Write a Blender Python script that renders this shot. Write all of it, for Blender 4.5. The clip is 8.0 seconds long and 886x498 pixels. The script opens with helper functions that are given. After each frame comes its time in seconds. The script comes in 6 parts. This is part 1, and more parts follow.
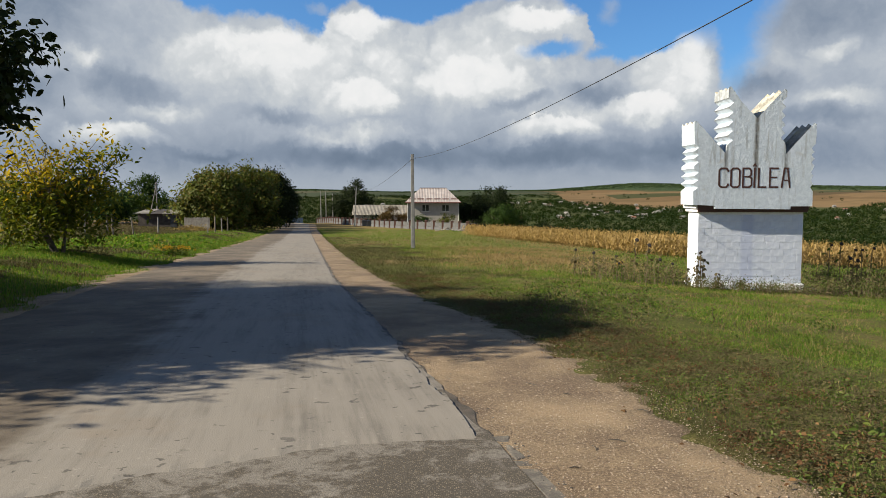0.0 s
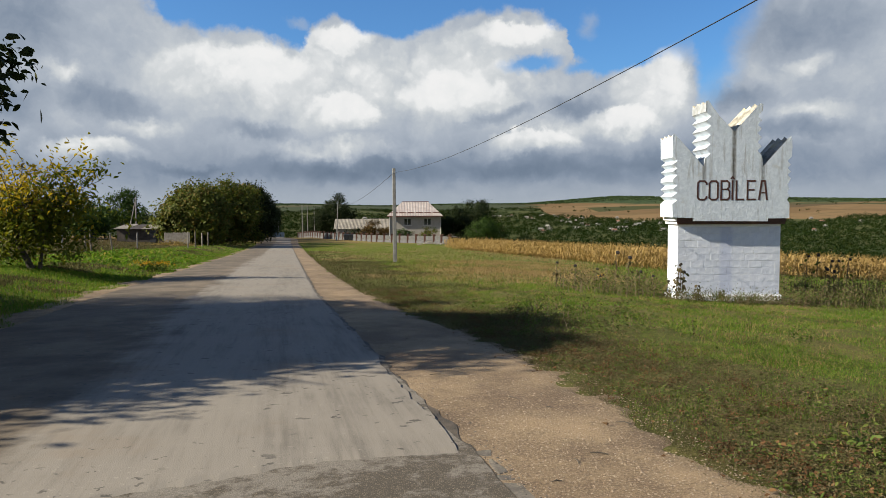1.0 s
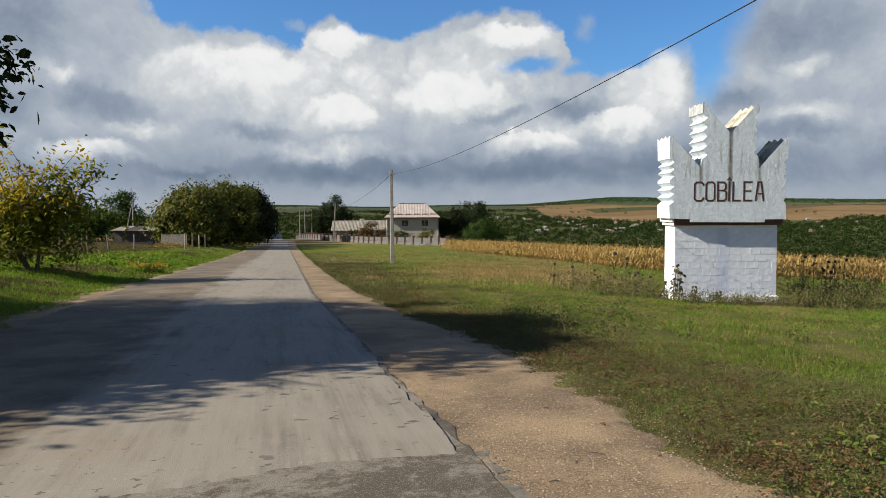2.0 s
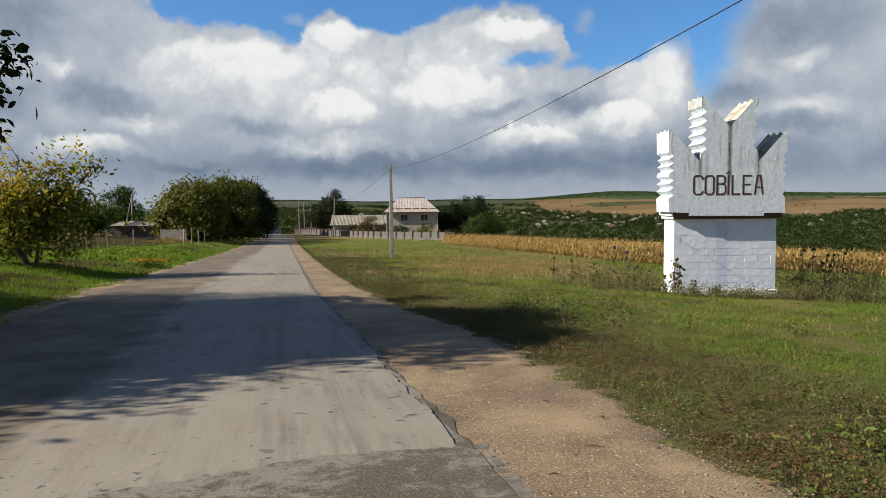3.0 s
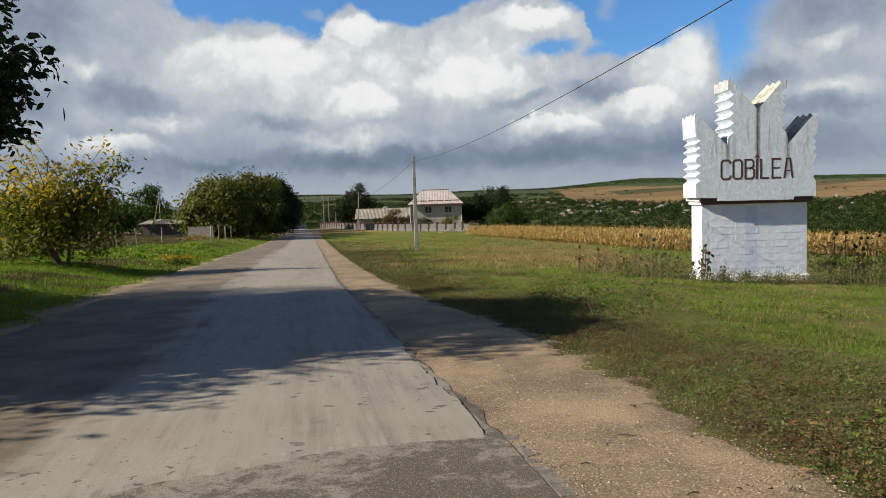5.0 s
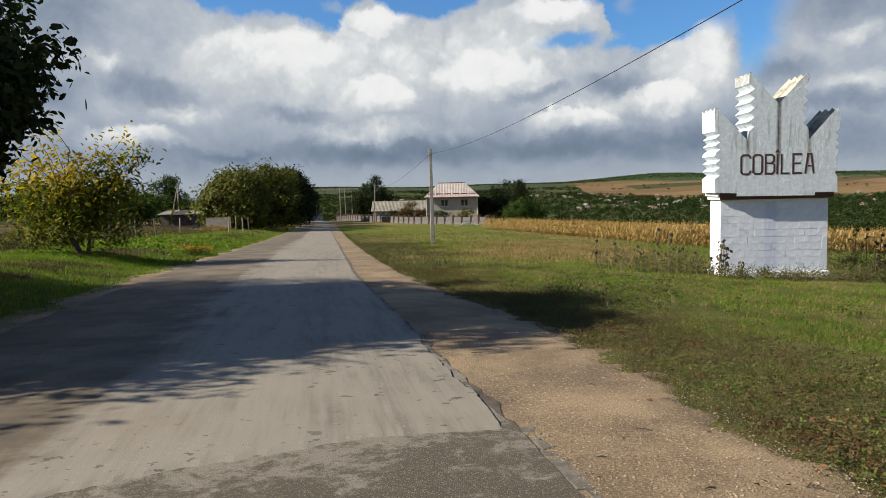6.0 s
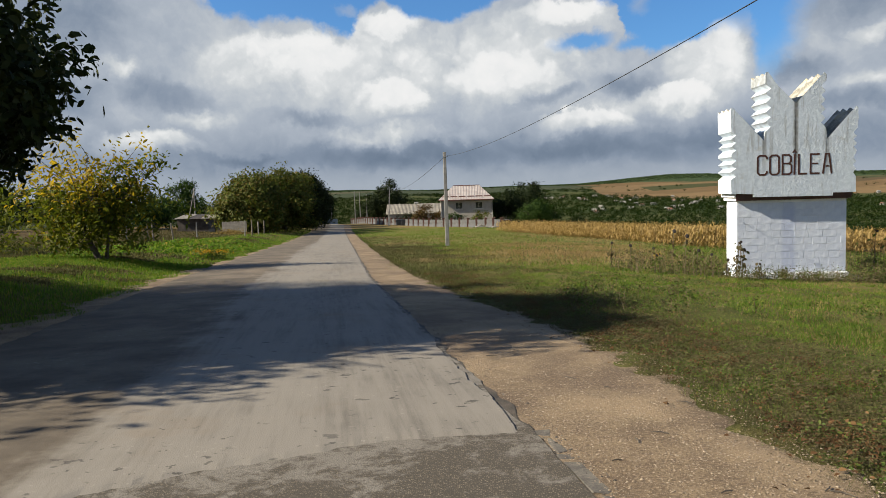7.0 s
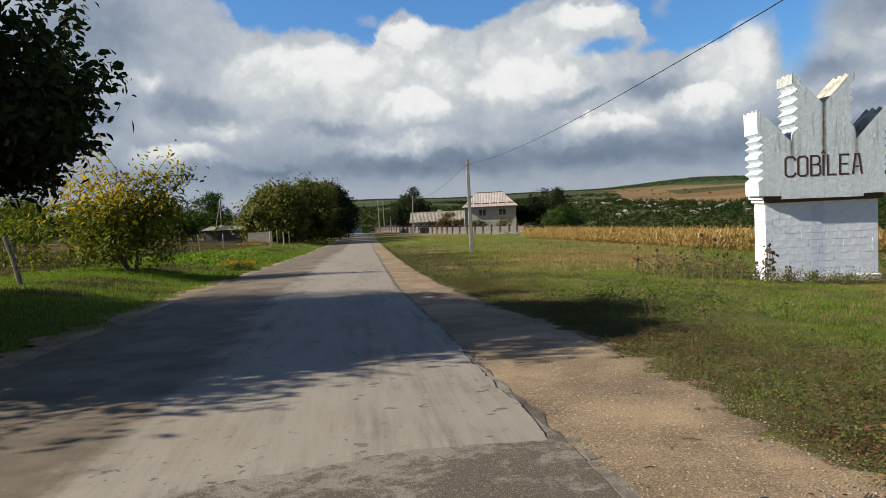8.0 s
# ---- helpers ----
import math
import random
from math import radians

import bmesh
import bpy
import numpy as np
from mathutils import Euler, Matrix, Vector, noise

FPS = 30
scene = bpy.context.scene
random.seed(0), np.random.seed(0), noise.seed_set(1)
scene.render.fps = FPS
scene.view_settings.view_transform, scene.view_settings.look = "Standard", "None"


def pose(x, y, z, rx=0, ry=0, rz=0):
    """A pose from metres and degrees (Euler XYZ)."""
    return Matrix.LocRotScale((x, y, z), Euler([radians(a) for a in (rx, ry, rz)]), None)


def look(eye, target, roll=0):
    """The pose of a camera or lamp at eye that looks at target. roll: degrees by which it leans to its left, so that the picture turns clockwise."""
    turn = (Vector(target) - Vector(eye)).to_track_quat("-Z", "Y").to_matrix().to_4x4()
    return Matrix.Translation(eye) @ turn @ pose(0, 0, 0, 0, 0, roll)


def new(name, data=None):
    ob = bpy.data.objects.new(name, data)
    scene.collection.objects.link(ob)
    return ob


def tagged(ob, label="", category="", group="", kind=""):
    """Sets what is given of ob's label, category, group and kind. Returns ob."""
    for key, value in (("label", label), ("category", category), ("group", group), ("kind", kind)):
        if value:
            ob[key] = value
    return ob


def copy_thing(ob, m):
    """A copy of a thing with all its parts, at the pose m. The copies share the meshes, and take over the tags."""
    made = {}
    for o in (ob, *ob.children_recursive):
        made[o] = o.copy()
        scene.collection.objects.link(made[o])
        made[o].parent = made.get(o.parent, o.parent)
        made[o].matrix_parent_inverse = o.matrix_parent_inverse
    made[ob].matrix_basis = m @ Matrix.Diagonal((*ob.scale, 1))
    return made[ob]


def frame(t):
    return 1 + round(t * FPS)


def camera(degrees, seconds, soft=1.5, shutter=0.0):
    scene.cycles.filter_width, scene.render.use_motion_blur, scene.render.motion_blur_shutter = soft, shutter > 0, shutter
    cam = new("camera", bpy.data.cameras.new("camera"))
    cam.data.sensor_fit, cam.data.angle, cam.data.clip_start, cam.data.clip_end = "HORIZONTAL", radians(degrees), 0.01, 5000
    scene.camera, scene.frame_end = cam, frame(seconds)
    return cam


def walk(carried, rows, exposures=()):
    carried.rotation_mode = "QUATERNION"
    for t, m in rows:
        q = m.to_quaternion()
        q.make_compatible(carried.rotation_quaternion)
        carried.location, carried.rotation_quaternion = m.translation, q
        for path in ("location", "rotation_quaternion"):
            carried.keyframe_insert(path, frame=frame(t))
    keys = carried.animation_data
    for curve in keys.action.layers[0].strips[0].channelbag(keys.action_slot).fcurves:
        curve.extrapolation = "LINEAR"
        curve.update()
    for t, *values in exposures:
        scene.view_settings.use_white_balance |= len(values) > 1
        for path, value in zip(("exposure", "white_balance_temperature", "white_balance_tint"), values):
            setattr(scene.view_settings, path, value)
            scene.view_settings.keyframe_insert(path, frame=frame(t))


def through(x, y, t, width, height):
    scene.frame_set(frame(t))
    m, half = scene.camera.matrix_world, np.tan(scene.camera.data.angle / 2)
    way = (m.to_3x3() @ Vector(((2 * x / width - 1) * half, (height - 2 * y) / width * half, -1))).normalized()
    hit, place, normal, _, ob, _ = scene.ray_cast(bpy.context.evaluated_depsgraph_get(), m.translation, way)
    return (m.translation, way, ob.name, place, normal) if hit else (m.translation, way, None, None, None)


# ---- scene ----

# ======== camera and walk ========
EYE = 1.6
cam = camera(63.0, 8.0, 0.75)
walk(cam, [
    (0.0, pose(0.000, 0.000, EYE + 0.000, 85.49, 0.00, 0.00)),
    (0.5, pose(0.006, 0.002, EYE + 0.006, 85.82, 0.07, -0.56)),
    (1.0, pose(0.008, -0.004, EYE + 0.004, 86.56, 0.27, -1.43)),
    (1.5, pose(0.006, -0.013, EYE + 0.004, 86.77, 0.28, -1.61)),
    (3.0, pose(0.011, -0.024, EYE - 0.004, 86.24, 0.47, -1.69)),
    (3.5, pose(0.006, -0.016, EYE - 0.003, 85.87, 0.30, -1.75)),
    (4.0, pose(0.005, 0.009, EYE - 0.010, 85.17, 1.30, -1.29)),
    (4.5, pose(0.010, 0.013, EYE - 0.014, 85.79, 1.84, -0.56)),
    (6.0, pose(-0.014, 0.000, EYE - 0.022, 85.10, 1.33, 1.46)),
    (6.5, pose(-0.012, -0.011, EYE - 0.015, 85.26, 1.50, 1.84)),
    (7.0, pose(-0.011, -0.012, EYE - 0.015, 85.34, 1.73, 2.60)),
    (7.5, pose(-0.019, -0.019, EYE - 0.014, 85.73, 1.62, 3.63)),
    (8.0, pose(-0.032, -0.036, EYE - 0.005, 86.00, 2.76, 4.43)),
])

# ======== world and sun ========
SUN = Vector((-4.2, -0.72, 2.65)).normalized()      # towards the sun: from the left, a little behind
sun_data = bpy.data.lights.new("sun", "SUN")
sun_data.energy, sun_data.angle, sun_data.color = 5.0, radians(0.55), (1.0, 0.89, 0.70)
sun = new("sun", sun_data)
sun.matrix_world = look(SUN * 50, (0, 0, 0))
scene.view_settings.exposure = 1.14


class Nodes:
    """Short hand for building a node tree."""

    def __init__(self, tree):
        self.tree = tree
        tree.nodes.clear()

    def add(self, kind, **props):
        n = self.tree.nodes.new(kind)
        for k, v in props.items():
            setattr(n, k, v)
        return n

    def link(self, a, b):
        self.tree.links.new(a, b)

    def put(self, socket, value):
        if isinstance(value, (int, float)):
            socket.default_value = value
        elif isinstance(value, (tuple, list)):
            socket.default_value = tuple(value) + ((1.0,) if len(value) == 3 and socket.type == "RGBA" else ())
        else:
            self.link(value, socket)

    def math(self, op, a, b=0.0, c=0.0, clamp=False):
        n = self.add("ShaderNodeMath", operation=op, use_clamp=clamp)
        for s, v in zip(n.inputs, (a, b, c)):
            self.put(s, v)
        return n.outputs[0]

    def vec(self, op, a, b=(0, 0, 0)):
        n = self.add("ShaderNodeVectorMath", operation=op)
        self.put(n.inputs[0], a)
        if op == "SCALE":
            self.put(n.inputs["Scale"], b)
        elif op != "LENGTH":
            self.put(n.inputs[1], b)
        return n.outputs["Value"] if op == "LENGTH" else n.outputs[0]

    def ramp(self, value, lo, hi, a=0.0, b=1.0):
        n = self.add("ShaderNodeMapRange", interpolation_type="SMOOTHSTEP")
        for s, v in zip(n.inputs, (value, lo, hi, a, b)):
            self.put(s, v)
        return n.outputs[0]

    def mix(self, fac, a, b, blend="MIX"):
        n = self.add("ShaderNodeMix", data_type="RGBA", blend_type=blend)
        self.put(n.inputs[0], fac)
        self.put(n.inputs[6], a)
        self.put(n.inputs[7], b)
        return n.outputs[2]

    def noise(self, coord, scale, detail=4.0, rough=0.55, distort=0.0):
        n = self.add("ShaderNodeTexNoise")
        if coord is not None:
            self.link(coord, n.inputs["Vector"])
        n.inputs["Scale"].default_value = scale
        n.inputs["Detail"].default_value = detail
        n.inputs["Roughness"].default_value = rough
        n.inputs["Distortion"].default_value = distort
        return n.outputs[0]

    def voronoi(self, coord, scale, feature="F1"):
        n = self.add("ShaderNodeTexVoronoi", feature=feature)
        self.link(coord, n.inputs["Vector"])
        n.inputs["Scale"].default_value = scale
        return n


def build_sky():
    """Deep blue autumn sky with broad cumulus banks, white on top and grey-blue at their bases."""
    world = bpy.data.worlds.new("sky")
    scene.world = world
    world.use_nodes = True
    n = Nodes(world.node_tree)
    sky = n.add("ShaderNodeTexSky", sky_type="NISHITA", sun_disc=False)
    sky.sun_elevation = math.asin(SUN.z)
    sky.sun_rotation = math.atan2(SUN.x, SUN.y)
    sky.air_density, sky.dust_density, sky.ozone_density = 1.0, 0.6, 2.0
    way = n.add("ShaderNodeTexCoord").outputs["Generated"]
    sep = n.add("ShaderNodeSeparateXYZ")
    n.link(way, sep.inputs[0])
    deg = 180 / math.pi
    u = n.math("MULTIPLY", n.math("ARCTAN2", sep.outputs[0], sep.outputs[1]), deg)
    v = n.math("MULTIPLY", n.math("ARCSINE", sep.outputs[2]), deg)
    com = n.add("ShaderNodeCombineXYZ")
    n.link(u, com.inputs[0])
    n.link(v, com.inputs[1])
    flat = com.outputs[0]

    def wobble(scale, size, detail):
        t = n.add("ShaderNodeTexNoise")
        n.link(flat, t.inputs["Vector"])
        t.inputs["Scale"].default_value, t.inputs["Detail"].default_value = scale, detail
        t.inputs["Roughness"].default_value = 0.6
        return n.vec("SCALE", n.vec("SUBTRACT", t.outputs["Color"], (0.5, 0.5, 0.5)), size)

    bent = n.vec("ADD", n.vec("ADD", flat, wobble(0.16, 4.2, 5.0)), wobble(0.9, 0.9, 4.0))

    def blob(u0, v0, a, b, lean=0.0, hard=0.25):
        """1 inside an ellipse of the sky, falling to 0 outside it."""
        p = n.vec("SUBTRACT", bent, (u0, v0, 0))
        if lean:
            r = n.add("ShaderNodeVectorRotate", rotation_type="Z_AXIS")
            n.link(p, r.inputs["Vector"])
            r.inputs["Angle"].default_value = radians(-lean)
            p = r.outputs[0]
        p = n.vec("MULTIPLY", p, (1 / a, 1 / b, 0))
        return n.ramp(n.vec("LENGTH", p), hard, 1.0, 1.0, 0.0)

    def most(list_of):
        out = list_of[0]
        for x in list_of[1:]:
            out = n.math("MAXIMUM", out, x)
        return out

    stretch = n.vec("MULTIPLY", flat, (1.0, 1.7, 1.0))
    # upper edge of the cloud bank, in degrees of height along the view
    bank = n.add("ShaderNodeValToRGB")
    sb = n.add("ShaderNodeSeparateXYZ")
    n.link(n.vec("SUBTRACT", bent, flat), sb.inputs[0])
    n.link(n.math("MULTIPLY_ADD", n.math("ADD", u, n.math("MULTIPLY", sb.outputs[0], 0.9)), 1 / 64.0, 0.5), bank.inputs[0])
    marks = [(-28.0, 34), (-23.0, 19.0), (-21.2, 15.5), (-19.2, 12.9), (-15.5, 12.7), (-12.5, 13.0), (-11.2, 12.2), (-9.5, 12.0), (-8.6, 13.2), (-6.4, 14.2), (-4.7, 13.5), (-2.0, 13.1), (0.7, 13.8), (4.3, 14.6), (7.0, 15.0),
             (9.6, 13.9), (11.0, 13.0), (11.8, 10.6), (13.9, 10.1), (16.0, 10.6), (18.0, 11.6), (20.2, 12.2), (21.2, 8.8), (22.3, 9.6), (23.6, 13.5), (26.0, 19), (30.0, 34)]
    e = bank.color_ramp.elements
    for k, (a, h) in enumerate(marks):
        el = e[k] if k < 2 else e.new(0.99)
        el.position = a / 64 + 0.5
        el.color = (h / 40, h / 40, h / 40, 1)
    edge = n.math("ADD", n.math("MULTIPLY", bank.outputs[0], 40.0), n.math("MULTIPLY", sb.outputs[1], 0.95))
    under = n.math("SUBTRACT", edge, v)                       # degrees below the bank's upper edge
    away = n.ramp(n.math("ABSOLUTE", n.math("SUBTRACT", u, -1.0)), 18.0, 25.0)      # the banks to both sides have soft, thin rims
    cover = n.ramp(under, n.math("MULTIPLY_ADD", away, -2.2, -0.25), n.math("MULTIPLY_ADD", away, 4.5, 0.55))
    gap = most([blob(8.3, 11.0, 3.4, 1.0, 10, 0.3), blob(13.5, 10.9, 3.0, 0.9, 0, 0.3)])
    cover = n.math("MULTIPLY", cover, n.math("SUBTRACT", 1.0, n.math("MULTIPLY", gap, 0.95)))
    # thin wisps in the blue; high overhead, out of view, a grey sheet added to mute the fill light
    wisp = most([blob(-9.7, 13.9, 1.7, 0.55, 0, 0.0), blob(12.6, 13.8, 1.0, 1.4, 20, 0.0)])
    open_sky = n.ramp(v, 22.0, 34.0)
    cover = n.math("MAXIMUM", n.math("MULTIPLY", cover, n.math("SUBTRACT", 1.0, open_sky)), n.math("MAXIMUM", n.math("MULTIPLY", wisp, 0.45), n.math("MULTIPLY", open_sky, n.ramp(n.noise(stretch, 0.035, 6.0, 0.6), 0.44, 0.62, 0.0, 0.8))))
    # sunlit heads and rims
    bright = most([
        blob(-9.5, 9.6, 15.0, 4.6, 0, 0.25), blob(2.5, 9.6, 8.5, 4.8, 0, 0.25), blob(-6.4, 12.7, 3.0, 1.9, 0, 0.4), blob(-6.0, 6.9, 4.4, 1.6, 0, 0.3), blob(7.2, 13.3, 4.8, 1.4, 8, 0.2),
        blob(17.8, 8.3, 3.6, 3.8, -30, 0.3), blob(15.8, 6.2, 5.0, 1.6, 0, 0.2), blob(9.2, 5.2, 4.6, 1.4, 12, 0.2), blob(-24.4, 4.2, 4.2, 1.4, 0, 0.2), blob(-6.8, 4.3, 9.0, 1.2, 0, 0.1),
        blob(27.6, 9.7, 2.4, 0.9, 35, 0.0), blob(-26.2, 9.2, 1.6, 0.9, 0, 0.0), blob(-20.5, 6.0, 3.4, 0.9, 0, 0.0), blob(28.5, 6.4, 3.4, 0.9, 0, 0.0),
    ])
    # blue-grey bases and far banks
    dark = most([
        blob(-23.4, 7.7, 5.4, 1.9, -6, 0.2), blob(-29.5, 7.2, 5.0, 2.6, 0, 0.1), blob(-5.0, 2.9, 15.0, 1.6, 0, 0.0), blob(8.0, 2.9, 13.0, 1.3, -3, 0.0), blob(20.0, 3.5, 12.0, 1.4, 0, 0.0), blob(-29, 13.0, 7, 4.2, 0, 0.3),
        blob(27.0, 5.0, 7.0, 1.2, 0, 0.1), blob(27.5, 12.5, 8.0, 4.0, 0, 0.0), blob(-13.0, 5.8, 4.4, 0.8, 0, 0.0), blob(5.6, 6.6, 4.4, 0.8, 12, 0.0), blob(12.0, 7.6, 4.0, 1.3, 0, 0.1), blob(23.5, 7.4, 3.4, 1.4, 0, 0.0), blob(-17.5, 3.2, 5.0, 0.7, 0, 0.0),
    ])
    # nearer cumulus heads: crisp tops that melt away below
    def head(u0, v0, a, b, lean=0.0):
        p = n.vec("MULTIPLY", n.vec("SUBTRACT", bent, (u0, v0, 0)), (1 / a, 1 / b, 0))
        parts = n.add("ShaderNodeSeparateXYZ")
        n.link(p, parts.inputs[0])
        up = n.math("MULTIPLY_ADD", parts.outputs[0], lean, parts.outputs[1])
        return n.math("MULTIPLY", n.ramp(n.vec("LENGTH", p), 0.72, 1.0, 1.0, 0.0), n.ramp(up, -0.7, 0.75))

    heads = most([head(-6.4, 6.6, 3.6, 2.0), head(2.2, 7.9, 5.0, 2.8, -0.3), head(-7.0, 12.3, 3.2, 2.0), head(17.6, 8.6, 3.0, 3.8, 0.3), head(8.6, 4.6, 4.2, 1.3, 0.2), head(-24.4, 3.9, 4.2, 1.5), head(14.8, 6.0, 3.6, 1.5), head(-14.5, 9.8, 7.0, 2.8), head(6.5, 12.6, 5.0, 1.8, 0.3)])
    billow = n.noise(bent, 0.34, 6.0, 0.55)
    fine = n.noise(bent, 1.5, 5.0, 0.6)
    lit = n.math("ADD", 0.54, n.math("MULTIPLY", bright, 0.24))
    lit = n.math("ADD", lit, n.math("MULTIPLY", heads, 0.22))
    # the unseen overhead sheet is kept dark so that shade stays deep
    lit = n.math("SUBTRACT", lit, n.math("MULTIPLY", open_sky, 0.50))
    lit = n.math("SUBTRACT", lit, n.math("MULTIPLY", dark, 0.25))
    lit = n.math("SUBTRACT", lit, n.math("MULTIPLY", n.ramp(v, 2.4, 6.5, 1.0, 0.0), n.ramp(v, 0.0, 2.4, 0.10, 0.24)))
    lit = n.math("ADD", lit, n.math("MULTIPLY", n.math("SUBTRACT", billow, 0.5), 0.30))
    lit = n.math("ADD", lit, n.math("MULTIPLY", n.math("SUBTRACT", fine, 0.5), 0.07))
    puff = n.voronoi(bent, 0.75, "SMOOTH_F1").outputs["Distance"]
    small = n.voronoi(bent, 1.9, "SMOOTH_F1").outputs["Distance"]
    swell = n.math("ADD", n.math("MULTIPLY", n.math("SUBTRACT", 0.42, puff), 0.26), n.math("MULTIPLY", n.math("SUBTRACT", 0.42, small), 0.10))
    lit = n.math("ADD", lit, n.math("MULTIPLY", swell, n.ramp(bright, 0.0, 0.6, 0.35, 1.0)))
    r = n.add("ShaderNodeValToRGB")
    n.link(lit, r.inputs[0])
    e = r.color_ramp.elements
    e[0].position, e[0].color = 0.0, (0.15, 0.200, 0.275, 1)
    e[1].position, e[1].color = 1.0, (0.87, 0.87, 0.865, 1)
    for pos, col in ((0.25, (0.235, 0.290, 0.375, 1)), (0.5, (0.405, 0.455, 0.525, 1)), (0.72, (0.62, 0.65, 0.67, 1)), (0.88, (0.82, 0.83, 0.83, 1))):
        k = r.color_ramp.elements.new(pos)
        k.color = col
    # a pale band of haze low over the hills
    haze = n.ramp(v, 0.0, 2.4, 0.8, 0.0)
    cloud = n.mix(haze, r.outputs[0], (0.37, 0.42, 0.48))
    cloud = n.vec("SCALE", cloud, SKY_GAIN)
    blue = n.mix(1.0, sky.outputs[0], (0.54, 0.92, 1.30), "MULTIPLY")
    out = n.mix(cover, blue, cloud)
    back = n.add("ShaderNodeBackground")
    n.link(out, back.inputs[0])
    back.inputs[1].default_value = SKY_STRENGTH
    n.link(back.outputs[0], n.add("ShaderNodeOutputWorld").inputs[0])


SKY_STRENGTH = 0.05
SKY_GAIN = 0.455 / SKY_STRENGTH
build_sky()

# ======== lie of the land ========
PROFILE_Y = np.array([-6000, -120, -60, 0, 80, 100, 120, 140, 160, 180, 200, 230, 260, 340, 6000.0])
PROFILE_Z = np.array([3.2, 3.2, 2.68, 0, -3.57, -4.41, -5.14, -5.77, -6.29, -6.70, -7.0, -8.7, -11.2, -17.0, -17.0])


def ease(a, b, t):
    t = np.clip((np.asarray(t, float) - a) / (b - a), 0, 1)
    return t * t * (3 - 2 * t)


def road_right(y):
    """The road's right-hand edge; the road runs ahead and a little to the left, and bends away where it dips."""
    y = np.asarray(y, float)
    bend = np.clip(y - 184, 0, 40)
    return np.where(y < 20.9, 1.45 - 0.222 * y, 1.45 - 0.222 * 20.9 - 0.19 * (y - 20.9)) - 0.02 * bend * bend - 1.6 * np.clip(y - 224, 0, None)


ROAD_W = 6.0


def plateau(x, y):
    z = np.interp(y, PROFILE_Y, PROFILE_Z)
    right = np.clip(x - 3.0, 0, None)
    z = z - 0.055 * right * right / (right + 1.0)
    left = road_right(y) - ROAD_W - x
    return z + (0.55 * ease(0.4, 5.0, left) + 0.04 * np.clip(left - 6, 0, 30)) * (1 - ease(150, 230, y))


def land(x, y):
    """Height of the ground: a gently falling plateau, the edge of a valley, and the long far slope with its ridge."""
    x, y = np.asarray(x, float), np.asarray(y, float)
    r = np.hypot(x, y) + 1e-6
    b = np.degrees(np.arctan2(x, y))
    rc = np.interp(b, [-180, -60, -16, -12, -3, 1, 7, 15, 31, 90, 130, 180], [4800, 4800, 900, 330, 260, 215, 130, 105, 95, 110, 600, 4800])
    k = np.minimum(1.0, rc / r)
    z = plateau(x * k, y * k)
    down = np.clip((r - rc) / (850 - np.minimum(rc, 800)), 0, 1) ** 0.7
    z = np.where(r > rc, z + (-62 - z) * down, z)
    ridge = np.interp(b, [-20, -12, -3, 3, 8, 15, 20, 28, 36], [14, 8, 2, 2, 12, 36, 36, 22, 24])
    far = np.interp(r, [850, 1150, 1600, 2300, 2900], [-62, -60, -44, -16, 2])
    far = np.where(r > 2900, 2 + (ridge - 2) * ease(2900, 3500, r) - 0.02 * np.clip(r - 3600, 0, None), far)
    far = far + 3.5 * np.sin(b * 0.5 + r * 0.002) * ease(1200, 2200, r)
    w = ease(850, 1000, r) * (rc < 800)
    return z * (1 - w) + far * w


def zat(x, y):
    return float(land(x, y))


# ======== materials ========
def material(name):
    m = bpy.data.materials.new(name)
    m.use_nodes = True
    n = Nodes(m.node_tree)
    b = n.add("ShaderNodeBsdfPrincipled")
    n.link(b.outputs[0], n.add("ShaderNodeOutputMaterial").inputs[0])
    return m, n, b


def coords(n, kind="Object"):
    return n.add("ShaderNodeTexCoord").outputs[kind]


def bump(n, b, height, strength=0.4, distance=0.02):
    k = n.add("ShaderNodeBump")
    k.inputs["Strength"].default_value, k.inputs["Distance"].default_value = strength, distance
    n.link(height, k.inputs["Height"])
    n.link(k.outputs[0], b.inputs["Normal"])


def mottled(name, dark, light, scale, rough=0.8, fine=40.0, relief=0.3, dist=0.01, stain=None, kind="Object", metal=0.0):
    """A surface of two tones at two scales, with fine relief and, if wanted, stains of a third tone."""
    m, n, b = material(name)
    c = coords(n, kind)
    a, f = n.noise(c, scale, 5.0, 0.6), n.noise(c, fine, 3.0, 0.6)
    t = n.math("ADD", n.math("MULTIPLY", a, 0.65), n.math("MULTIPLY", f, 0.35))
    col = n.mix(n.ramp(t, 0.35, 0.65), dark, light)
    if stain:
        col = n.mix(n.ramp(n.noise(c, scale * 0.6, 6.0, 0.65, 0.6), 0.56, 0.68, 0.0, 0.75), col, stain)
    n.put(b.inputs["Base Color"], col)
    n.put(b.inputs["Roughness"], n.ramp(f, 0.3, 0.7, rough - 0.1, min(1.0, rough + 0.1)))
    b.inputs["Metallic"].default_value = metal
    bump(n, b, t, relief, dist)
    return m


